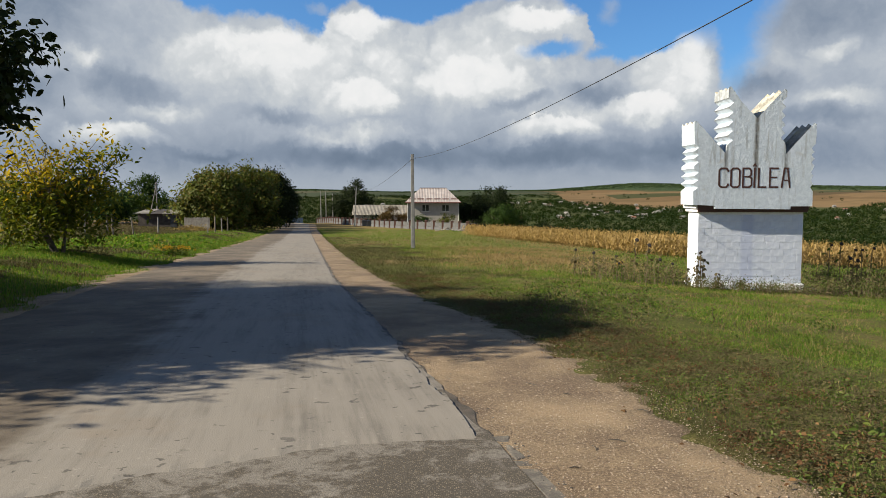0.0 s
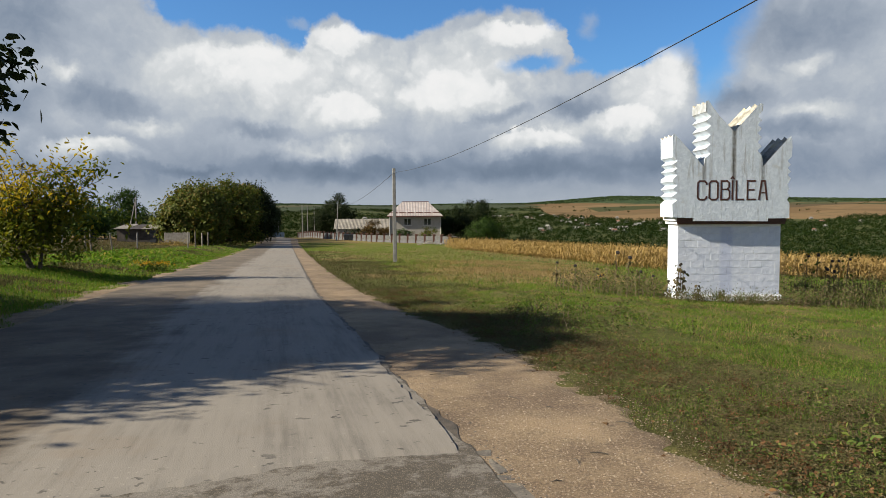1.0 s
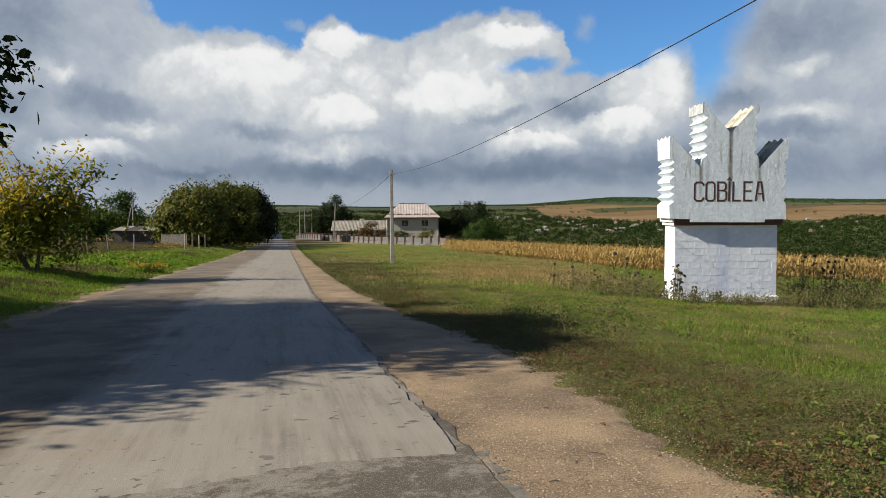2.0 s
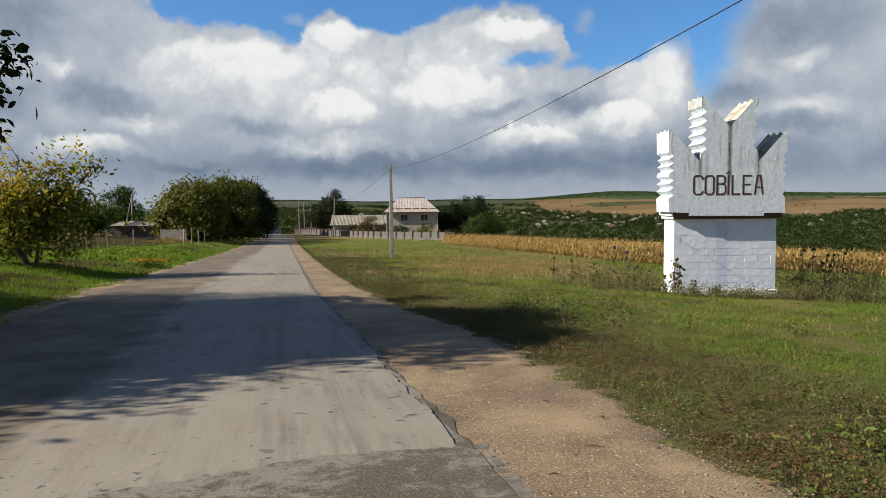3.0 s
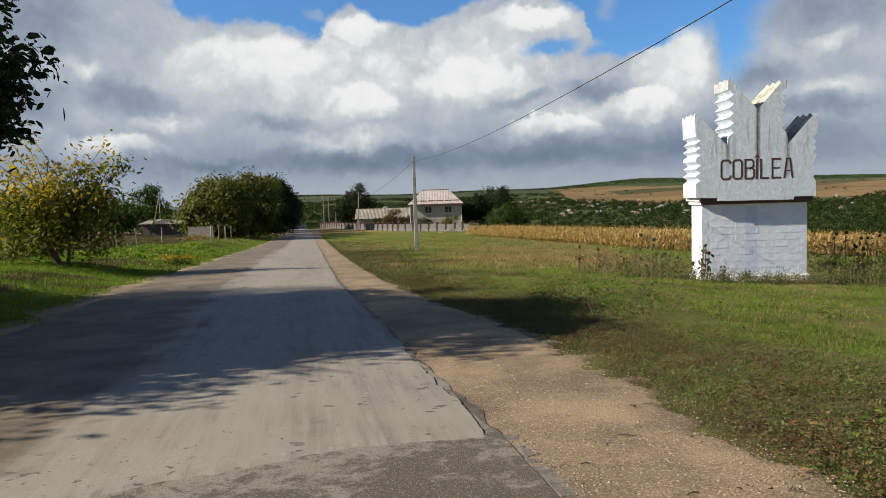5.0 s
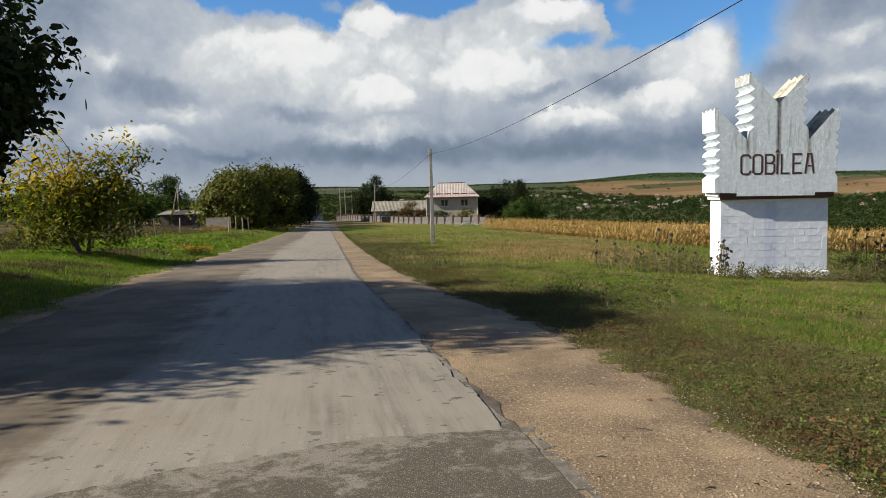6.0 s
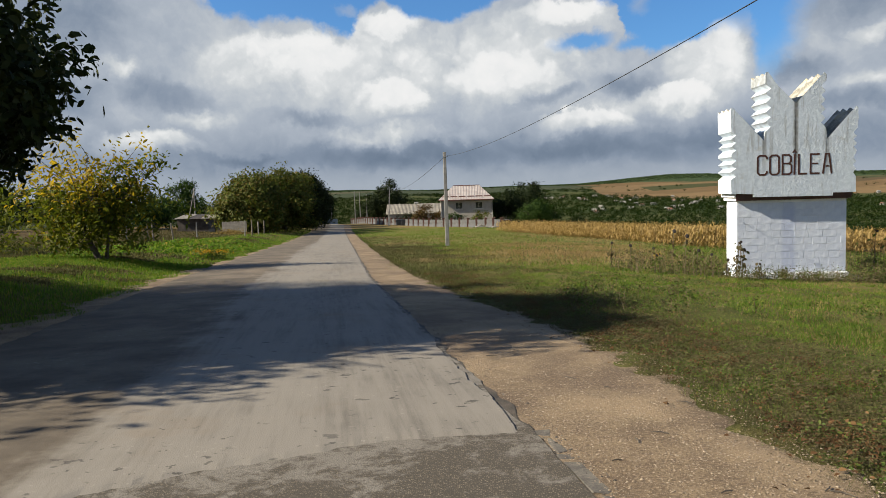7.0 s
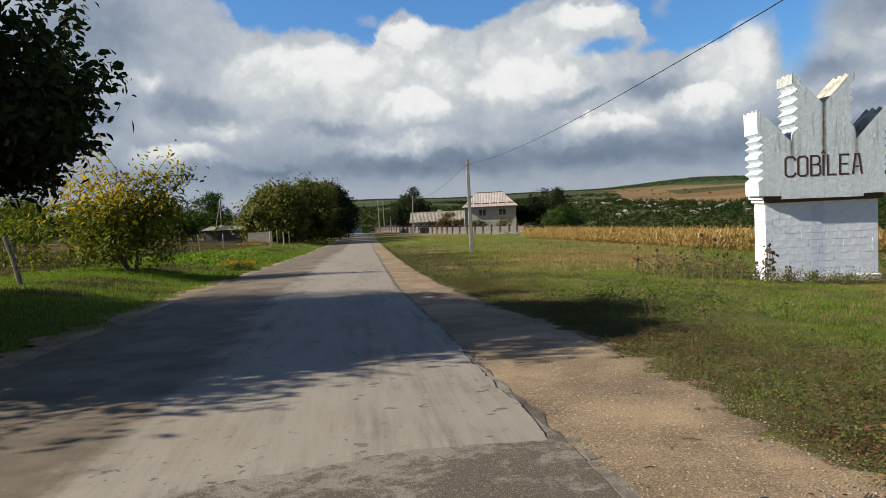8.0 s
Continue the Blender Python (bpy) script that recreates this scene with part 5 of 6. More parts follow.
# ======== trees ========
M_BARK = mottled("bark", (0.0302, 0.0255, 0.0201), (0.0872, 0.0738, 0.057), 6.0, 0.95, 40.0, 0.8, 0.03)
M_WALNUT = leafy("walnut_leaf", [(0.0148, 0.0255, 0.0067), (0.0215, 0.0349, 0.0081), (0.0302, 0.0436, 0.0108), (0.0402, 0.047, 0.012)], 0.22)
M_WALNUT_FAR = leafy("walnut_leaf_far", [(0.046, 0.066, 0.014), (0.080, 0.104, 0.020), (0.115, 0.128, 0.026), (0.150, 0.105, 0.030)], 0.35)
M_YOUNG = leafy("young_leaf", [(0.0537, 0.0805, 0.0094), (0.0939, 0.1207, 0.0168), (0.1476, 0.1476, 0.0201), (0.0872, 0.114, 0.0148)], 0.45)
M_YELLOW = leafy("yellow_leaf", [(0.1878, 0.161, 0.0168), (0.322, 0.2415, 0.0201), (0.3891, 0.2683, 0.0235), (0.1744, 0.1677, 0.0201)], 0.5)
M_GREENTREE = leafy("green_leaf", [(0.0201, 0.0436, 0.0081), (0.0335, 0.0671, 0.012), (0.047, 0.0805, 0.0134)], 0.3)
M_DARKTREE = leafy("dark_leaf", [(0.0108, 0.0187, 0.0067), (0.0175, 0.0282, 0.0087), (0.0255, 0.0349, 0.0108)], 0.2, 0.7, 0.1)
M_REDTREE = leafy("russet_leaf", [(0.0671, 0.0402, 0.0168), (0.1006, 0.0604, 0.0201), (0.0604, 0.057, 0.0201)], 0.3)
# far woods: near-black tones carry the valley's cloud shadow in the leaf colour
M_WOODS_SHADED = leafy("wood_leaf_shaded", [(0.007, 0.016, 0.004), (0.011, 0.024, 0.005), (0.017, 0.031, 0.007), (0.032, 0.038, 0.010)], 0.15, 0.9, 0.04)

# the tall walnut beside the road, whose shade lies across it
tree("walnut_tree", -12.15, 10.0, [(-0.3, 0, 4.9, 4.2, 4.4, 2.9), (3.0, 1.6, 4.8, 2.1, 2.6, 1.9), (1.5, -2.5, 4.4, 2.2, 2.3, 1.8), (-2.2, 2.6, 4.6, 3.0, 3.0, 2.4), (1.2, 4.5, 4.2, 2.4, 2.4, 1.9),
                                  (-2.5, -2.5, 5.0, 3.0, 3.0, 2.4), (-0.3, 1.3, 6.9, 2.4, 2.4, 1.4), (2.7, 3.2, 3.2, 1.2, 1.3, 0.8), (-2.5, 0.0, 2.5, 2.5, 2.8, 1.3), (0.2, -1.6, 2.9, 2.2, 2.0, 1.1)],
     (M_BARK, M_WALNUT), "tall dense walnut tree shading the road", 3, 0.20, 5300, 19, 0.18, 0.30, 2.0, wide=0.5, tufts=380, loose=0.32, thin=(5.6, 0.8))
tree("walnut_tree", -17.3, 14.6, [(0, 0, 5.0, 3.4, 3.4, 3.0), (2.0, 1.5, 4.0, 2.2, 2.2, 1.8), (-1.6, -1.5, 4.6, 2.6, 2.6, 2.2)],
     (M_BARK, M_WALNUT), "walnut tree standing back from the road", 5, 0.17, 1500, 14, 0.30, 0.24, 1.8, wide=0.46)


def young_walnut():
    """The small walnut on the verge: leaning stems, green below and turning yellow above, bare twigs at the top."""
    x, y = -14.7, 27.25
    rng = np.random.default_rng(14)
    root = empty("young_walnut_tree", x, y, zat(x, y) - 0.03)
    bm = bmesh.new()
    tube(bm, [(0.1, 0, -0.1), (-0.15, 0, 0.45), (-0.45, 0, 1.0), (-0.55, 0.1, 1.5)], [0.13, 0.11, 0.09, 0.075], 8)
    part("trunk", bm, M_BARK, root)
    bm = bmesh.new()
    tube(bm, [(0.25, 0.1, -0.1), (0.35, 0.1, 0.5), (0.4, 0.2, 1.2)], [0.08, 0.06, 0.05], 7)
    part("trunk", bm, M_BARK, root)
    ends_y, ends_g = [], []
    for k in range(34):
        a = rng.uniform(0, 6.28)
        s = np.array([-0.5, 0.1, 1.4]) if k % 3 else np.array([0.4, 0.2, 1.1])
        reach, rise = rng.uniform(1.0, 2.9), rng.uniform(-0.5, 2.8)
        if rise > 2.2:
            reach *= 0.6
        e = np.array([-0.5 + math.cos(a) * reach * 1.1, math.sin(a) * reach * 0.8, 1.35 + rise])
        mid = (s + e) / 2 + np.array([0, 0, 0.35])
        bm = bmesh.new()
        tube(bm, [s, mid, e], [0.04, 0.022, 0.008], 5)
        for j in range(5):
            t = rng.uniform(0.35, 1.0)
            b = s + (mid - s) * min(1, t * 2) if t < 0.5 else mid + (e - mid) * (t * 2 - 1)
            q = b + rng.normal(0, 0.33, 3) + np.array([0, 0, 0.12])
            tube(bm, [b, (b + q) / 2 + np.array([0, 0, 0.06]), q], [0.012, 0.008, 0.004], 4)
            (ends_y if (q[2] + 0.25 * rng.normal() > 2.6 and q[0] < 0.9 or rng.uniform() < 0.16) else ends_g).append(q)
        part("branch", bm, M_BARK, root)
    # long bare twigs
    for e in ((-1.4, 0, 4.6), (-0.9, 0.2, 4.4), (1.9, 0.2, 4.5), (1.0, 0, 4.2), (-2.4, 0.1, 4.2), (2.3, 0, 3.6)):
        bm = bmesh.new()
        e = np.array(e)
        s = np.array([-0.3, 0.1, 2.4])
        tube(bm, [s, (s + e) / 2 + np.array([0.1, 0, -0.1]), e], [0.03, 0.018, 0.005], 5)
        part("twig", bm, M_BARK, root)
        ends_y.append(e)
        ends_y.append((s + 2 * e) / 3)
    for nm, ends, m, per in (("crown", ends_g, M_YOUNG, 26), ("crown", ends_y, M_YELLOW, 20)):
        co, f = leaf_cloud(rng, np.array(ends), 0.225, per, 0.27, 0.55, 0.38)
        array_mesh(nm, co, f, m, root)
    low = np.column_stack([rng.normal(-0.5, 1.6, 210), rng.normal(0, 1.1, 210), rng.uniform(0.5, 2.7, 210)])
    co, f = leaf_cloud(rng, low, 0.22, 15, 0.24, 0.55, 0.38)
    array_mesh("crown", co, f, M_YOUNG, root)
    tagged(root, "small walnut tree turning yellow on the grass verge", "tree")


young_walnut()

tree("bush", -22.5, 31, [(0, 0, 1.2, 1.6, 1.4, 1.1), (1.4, 0.2, 0.9, 1.0, 1.0, 0.8)], (M_BARK, M_YOUNG), "leafy bush half hidden behind the small tree", 15, 0.16, 110, 16, 0.25, 0.05, 0.4)
tree("walnut_tree", -25.5, 36, [(0, 0, 2.4, 1.8, 1.8, 1.6), (-1.5, 0, 2.0, 1.6, 1.5, 1.3)], (M_BARK, M_YOUNG), "low green tree behind the small walnut", 16, 0.18, 200, 14, 0.3, 0.1, 1.0)

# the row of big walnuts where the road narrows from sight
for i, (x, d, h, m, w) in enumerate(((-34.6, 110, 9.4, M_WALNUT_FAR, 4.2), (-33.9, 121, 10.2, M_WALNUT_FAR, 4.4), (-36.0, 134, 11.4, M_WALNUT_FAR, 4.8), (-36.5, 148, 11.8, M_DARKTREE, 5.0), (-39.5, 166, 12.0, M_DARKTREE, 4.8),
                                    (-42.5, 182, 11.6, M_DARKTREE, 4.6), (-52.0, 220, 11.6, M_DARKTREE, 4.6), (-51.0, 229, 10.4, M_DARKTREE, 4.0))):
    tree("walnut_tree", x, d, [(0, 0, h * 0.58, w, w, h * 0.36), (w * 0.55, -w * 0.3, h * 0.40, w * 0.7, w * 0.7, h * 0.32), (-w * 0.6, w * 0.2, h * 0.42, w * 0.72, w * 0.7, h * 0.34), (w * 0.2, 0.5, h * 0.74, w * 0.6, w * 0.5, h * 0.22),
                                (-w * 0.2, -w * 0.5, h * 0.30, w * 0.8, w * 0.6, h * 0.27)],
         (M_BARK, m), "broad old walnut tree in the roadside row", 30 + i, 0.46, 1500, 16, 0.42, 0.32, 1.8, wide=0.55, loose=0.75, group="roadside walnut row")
tree("poplar_tree", -62, 150, [(0, 0, 6.2, 2.7, 2.6, 4.4), (1.6, 0, 5.0, 2.4, 2.2, 3.2), (-1.6, 0, 5.2, 2.2, 2.0, 3.4)], (M_BARK, M_GREENTREE), "fresh green round tree behind the shed", 50, 0.4, 420, 14, 0.5, 0.25, 1.5)
tree("dark_tree", -58, 172, [(0, 0, 8.4, 2.6, 2.6, 3.6), (2.2, 0, 9.4, 2.0, 2.0, 2.6), (-1.6, 0, 6.4, 2.0, 2.0, 3.0)], (M_BARK, M_DARKTREE), "dark tall tree above the shed", 51, 0.5, 360, 14, 0.5, 0.25, 1.5)
for i, (x, d, h, w) in enumerate(((-74, 165, 8, 5), (-84, 160, 8.5, 5), (-92, 172, 9, 5.5), (-68, 182, 8, 4.6), (-100, 160, 10, 6), (-52, 160, 6, 4.0), (-88, 128, 9, 5), (-96, 140, 9, 5), (-66, 128, 5, 3.4), (-57, 124, 5, 3.0))):
    tree("garden_tree", x, d, [(0, 0, h * 0.55, w * 0.8, w * 0.8, h * 0.42), (w * 0.5, 0, h * 0.42, w * 0.55, w * 0.5, h * 0.34), (-w * 0.5, 0.4, h * 0.45, w * 0.55, w * 0.5, h * 0.34)], (M_BARK, M_DARKTREE if i % 3 else M_GREENTREE),
         "dark green garden tree behind the field", 60 + i, 0.55, 260, 14, 0.55, 0.25, 1.2, group="garden trees")

# round the house
for name, x, d, blobs, m, leaf, cl, label in (
        ("russet_tree", -11.6, 168, [(0, 0, 2.9, 2.4, 2.2, 1.9), (1.6, 0, 2.2, 2.0, 1.8, 1.4), (-1.5, 0, 2.2, 1.8, 1.8, 1.4)], M_REDTREE, 0.30, 260, "russet bushy tree inside the garden wall"),
        ("garden_bush", -4.6, 154, [(0, 0, 1.7, 1.5, 1.3, 1.6), (0.8, 0, 1.1, 1.1, 1.1, 1.0)], M_GREENTREE, 0.26, 110, "green garden bush beside the house wall"),
        ("garden_bush", 0.8, 151, [(0, 0, 1.7, 1.5, 1.3, 1.6), (-0.9, 0, 1.1, 1.2, 1.1, 1.1)], M_WALNUT_FAR, 0.26, 120, "olive garden bush before the house"),
        ("garden_bush", -17.4, 178, [(0, 0, 1.6, 2.0, 1.6, 1.3), (-1.5, 0, 1.1, 1.4, 1.2, 1.0)], M_DARKTREE, 0.28, 120, "dark bush inside the garden wall"),
        ("large_tree", 13.3, 176, [(0, 0, 7.0, 4.2, 4.0, 4.2), (2.4, 0, 5.2, 3.4, 3.2, 3.2), (-1.0, 0.5, 9.6, 3.0, 3.0, 2.6), (-3.0, 0, 4.4, 3.0, 3.0, 2.8)], M_DARKTREE, 0.5, 620, "large dark tree beside the house"),
        ("large_tree", 6.6, 170, [(0, 0, 4.4, 3.2, 3.0, 3.2), (-1.8, 0, 3.6, 2.6, 2.4, 2.6), (1.6, 0, 5.2, 2.4, 2.4, 2.2)], M_DARKTREE, 0.45, 420, "dark garden tree beside the house"),
        ("orchard_tree", 12.0, 140, [(0, 0, 3.4, 2.8, 2.6, 2.4), (1.9, 0, 2.6, 2.2, 2.0, 1.9), (-2.0, 0, 2.6, 2.0, 2.0, 2.0)], M_GREENTREE, 0.32, 420, "green orchard tree at the edge of the maize"),
        ("orchard_tree", 20.5, 146, [(0, 0, 3.4, 3.0, 2.6, 2.5), (2.4, 0, 2.6, 2.2, 2.0, 1.9)], M_DARKTREE, 0.36, 360, "dark orchard tree behind the maize"),
        ("orchard_tree", 27.5, 150, [(0, 0, 3.4, 3.2, 2.6, 2.5), (-2.4, 0, 2.6, 2.2, 2.0, 1.9)], M_DARKTREE, 0.36, 360, "dark orchard tree behind the maize"),
        ("large_tree", -25.5, 205, [(0, 0, 7.0, 4.0, 3.6, 4.2), (2.8, 0, 5.0, 3.2, 3.0, 3.0), (-3.2, 0, 5.0, 3.2, 3.0, 3.4), (0.4, 0, 10.2, 2.0, 2.0, 1.8)], M_DARKTREE, 0.5, 620, "large dark tree behind the outbuilding"),
        ("large_tree", -34.0, 232, [(0, 0, 5.0, 3.4, 3.4, 4.0), (3.4, 0, 4.4, 3.0, 3.0, 3.4)], M_DARKTREE, 0.5, 360, "dark tree behind the roadside poles"),
        ("large_tree", -62.0, 268, [(0, 0, 5.4, 4.4, 3.4, 4.4), (-4.4, 0, 4.4, 3.6, 3.0, 3.6)], M_DARKTREE, 0.6, 360, "dark tree where the road dips away"),
        ("large_tree", -47.0, 290, [(0, 0, 4.4, 3.4, 3.4, 3.4), (4.4, 0, 3.8, 3.6, 3.0, 3.0)], M_DARKTREE, 0.6, 360, "dark tree where the road dips away"),
        ("autumn_tree", 37.0, 86, [(0, 0, 1.7, 1.7, 1.5, 1.6), (-0.8, 0, 1.3, 1.2, 1.2, 1.2)], M_YELLOW, 0.24, 190, "yellowing low tree beyond the maize")):
    tree(name, x, d, blobs, (M_BARK, m), label, int(abs(x) * 10 + d), leaf, cl, 14, leaf * 1.0, 0.2, 1.0, group="trees round the house" if "house" in label else "")


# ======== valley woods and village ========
# the belt behind the maize: cloud shadow put into still darker leaf tones
M_BELT_SHADED = leafy("belt_leaf_shaded", [(0.005, 0.011, 0.003), (0.008, 0.017, 0.004), (0.012, 0.022, 0.005)], 0.12, 0.9, 0.04)


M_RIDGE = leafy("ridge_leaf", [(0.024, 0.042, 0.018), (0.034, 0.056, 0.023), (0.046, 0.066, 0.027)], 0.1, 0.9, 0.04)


def sprays(rng, at, size, out):
    """Four-cornered leafy sprays for crowns far away, each turned roughly outwards."""
    n = len(at)
    out = out + rng.normal(0, 0.28, (n, 3))
    a, b = np.cross(out, rng.normal(0, 1, (n, 3))), rng.normal(0, 1, (n, 3))
    b = np.cross(out, a)
    a /= np.linalg.norm(a, axis=1, keepdims=True)
    b -= a * (a * b).sum(1, keepdims=True)
    b /= np.linalg.norm(b, axis=1, keepdims=True)
    s = (size * rng.uniform(0.5, 1.2, n))[:, None]
    co = np.stack([at - a * s * 0.5, at + b * s * 0.38, at + a * s * 0.5, at - b * s * 0.38], 1).reshape(-1, 3)
    return co, np.arange(n * 4).reshape(-1, 4)


def far_woods():
    rng = np.random.default_rng(77)

    def scatter(name, n, r0, r1, b0, b1, tall, wide, leaf, per, label, keep, mat=M_WOODS_SHADED):
        r = np.sqrt(rng.uniform(r0 ** 2, r1 ** 2, n))
        b = np.radians(rng.uniform(b0, b1, n))
        x, y = r * np.sin(b), r * np.cos(b)
        ok = keep(x, y, r)
        x, y = x[ok], y[ok]
        n = len(x)
        h = tall * rng.uniform(0.55, 1.2, n) * np.clip((np.hypot(x, y) - 95) / 170, 0.38, 1.0)
        w = wide * rng.uniform(0.6, 1.25, n) * np.clip((np.hypot(x, y) - 60) / 190, 0.5, 1.0)
        d = rng.normal(0, 1, (n, per, 3))
        d /= np.linalg.norm(d, axis=2, keepdims=True)
        d *= rng.uniform(0.55, 1.0, (n, per, 1))
        cx = x[:, None] + d[..., 0] * w[:, None]
        cy = y[:, None] + d[..., 1] * w[:, None]
        cz = land(x, y)[:, None] + h[:, None] * (0.52 + 0.48 * d[..., 2])
        co, f = sprays(rng, np.stack([cx, cy, cz], -1).reshape(-1, 3), leaf, d.reshape(-1, 3))
        tagged(array_mesh(name, co, f, mat), label, "woods", kind="stuff")

    def patch(x, y):
        return np.sin(x * 0.013 + 1.0) + np.sin(y * 0.011 + 0.5) + 0.7 * np.sin((x + y) * 0.031) + 0.5 * np.sin((x - 2 * y) * 0.017)

    scatter("valley_trees", 760, 118, 400, 4.5, 37, 10.0, 4.4, 0.62, 300, "belt of trees along the valley edge, leaves coloured dark for cloud shade", lambda x, y, r: (r > np.where(x < 34, 165, 122) + 14 * np.sin(x * 0.15)), M_BELT_SHADED)
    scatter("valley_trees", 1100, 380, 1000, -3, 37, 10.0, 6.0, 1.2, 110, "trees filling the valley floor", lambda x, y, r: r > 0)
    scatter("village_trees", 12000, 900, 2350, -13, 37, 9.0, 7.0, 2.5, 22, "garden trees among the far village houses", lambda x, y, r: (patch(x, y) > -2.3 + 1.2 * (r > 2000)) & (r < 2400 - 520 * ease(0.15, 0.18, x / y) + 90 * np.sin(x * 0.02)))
    scatter("field_trees", 260, 2100, 3000, -13, 37, 8.0, 8.0, 3.0, 20, "scattered trees on the far fields", lambda x, y, r: patch(x, y) > 0.2)
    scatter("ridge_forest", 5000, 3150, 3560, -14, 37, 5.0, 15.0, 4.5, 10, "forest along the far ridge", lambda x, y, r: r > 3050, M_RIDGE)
    scatter("roadside_thicket", 50, 300, 520, -13.5, -4, 6.0, 5.0, 0.9, 180, "thicket beyond the dip of the road", lambda x, y, r: r > 0)


far_woods()

M_VWALL = mottled("village_wall", (0.17, 0.165, 0.155), (0.27, 0.26, 0.25), 0.3, 0.9, 5.0, 0.1, 0.01)
M_VROOF = mottled("village_roof", (0.16, 0.155, 0.15), (0.27, 0.26, 0.245), 0.3, 0.8, 5.0, 0.1, 0.01)
M_VROOF2 = mottled("village_tile", (0.1476, 0.0671, 0.047), (0.2281, 0.114, 0.0805), 0.3, 0.8, 5.0, 0.1, 0.01)


def village_house(roof, w, d):
    root = empty("village_house", 0, 0, 0)
    part("wall", wall_with_holes(-w / 2, w / 2, -1.0, 3.2, [(-w * 0.3, -w * 0.3 + 1.2, 1.0, 2.3), (w * 0.15, w * 0.15 + 1.2, 1.0, 2.3)], d), M_VWALL, root)
    for x in (-w * 0.3, w * 0.15):
        boxed("window", (x, 0.1, 1.0, x + 1.2, 0.16, 2.3), M_GLASS, root)
    bm = bmesh.new()
    a = [bm.verts.new(p) for p in ((-w / 2 - 0.4, -0.5, 3.0), (w / 2 + 0.4, -0.5, 3.0), (w / 2 + 0.4, d + 0.5, 3.0), (-w / 2 - 0.4, d + 0.5, 3.0), (-w / 2 + 1.0, d / 2, 5.6), (w / 2 - 1.0, d / 2, 5.6))]
    for f in ((0, 1, 5, 4), (2, 3, 4, 5), (1, 2, 5), (3, 0, 4), (3, 2, 1, 0)):
        bm.faces.new([a[i] for i in f])
    part("roof", bm, roof, root)
    return tagged(root, "small pale house of the far village", "house", "village houses")


def build_village():
    rg = random.Random(12)
    kinds = [village_house(M_VROOF, 10, 7), village_house(M_VROOF, 8, 6), village_house(M_VROOF2, 9, 7), village_house(M_VROOF, 13, 7)]
    for i in range(84):
        r = rg.uniform(1380, 1950)
        b = radians(rg.choice([rg.uniform(3, 36), rg.uniform(3, 36), rg.uniform(3, 20), rg.uniform(-9, -1)]))
        x, y = r * math.sin(b), r * math.cos(b)
        m = pose(x, y, zat(x, y), 0, 0, rg.uniform(-50, 50))
        if i < len(kinds):
            kinds[i].matrix_world = m
        else:
            copy_thing(kinds[i % len(kinds)], m)


build_village()

# ======== maize ========
M_MAIZE = leafy("dry_maize", [(0.2415, 0.161, 0.057), (0.3354, 0.2314, 0.0872), (0.4025, 0.2952, 0.1275), (0.1811, 0.114, 0.0436)], 0.3, 0.8)


def maize_plant(rng):
    """One dried stalk with long bent leaves, a husk and a tassel: points and triangles."""
    co, f = [], []

    def quadstrip(rows):
        b = len(co)
        for l, r in rows:
            co.extend((l, r))
        for i in range(len(rows) - 1):
            a = b + 2 * i
            f.extend(((a, a + 1, a + 3), (a, a + 3, a + 2)))

    h = rng.uniform(1.4, 1.85)
    tilt = rng.normal(0, 0.06, 2)
    at = lambda z: np.array([tilt[0] * z, tilt[1] * z, z])
    for a in (0.0, 1.57):
        s = np.array([math.cos(a), math.sin(a), 0]) * 0.014
        quadstrip([(at(0) - s, at(0) + s), (at(h) - s * 0.5, at(h) + s * 0.5)])
    for k in range(9):
        z = rng.uniform(0.2, 0.95) * h
        a = rng.uniform(0, 6.28)
        d = np.array([math.cos(a), math.sin(a), 0])
        s = np.array([-d[1], d[0], 0])
        ln, w = rng.uniform(0.3, 0.68), rng.uniform(0.04, 0.075)
        p0, p1 = at(z), at(z) + d * ln * 0.45 + np.array([0, 0, rng.uniform(0.02, 0.16)])
        p2 = p1 + d * ln * 0.3 - np.array([0, 0, rng.uniform(0.15, 0.4)])
        quadstrip([(p0 - s * w * 0.5, p0 + s * w * 0.5), (p1 - s * w, p1 + s * w), (p2 - s * w * 0.25, p2 + s * w * 0.25)])
    zz = rng.uniform(0.45, 0.6) * h
    s = np.array([0.035, 0, 0])
    p = at(zz) + np.array([0.03, 0.03, 0])
    quadstrip([(p - s * 0.5, p + s * 0.5), (p - s + np.array([0, 0, 0.12]), p + s + np.array([0, 0, 0.12])), (p - s * 0.2 + np.array([0, 0, 0.26]), p + s * 0.2 + np.array([0, 0, 0.26]))])
    for k in range(3):
        e = at(h) + np.array([rng.normal(0, 0.07), rng.normal(0, 0.07), rng.uniform(0.12, 0.22)])
        q = np.array([0.01, 0.004, 0])
        quadstrip([(at(h) - q, at(h) + q), (e - q * 0.3, e + q * 0.3)])
    return np.array(co), np.array(f)


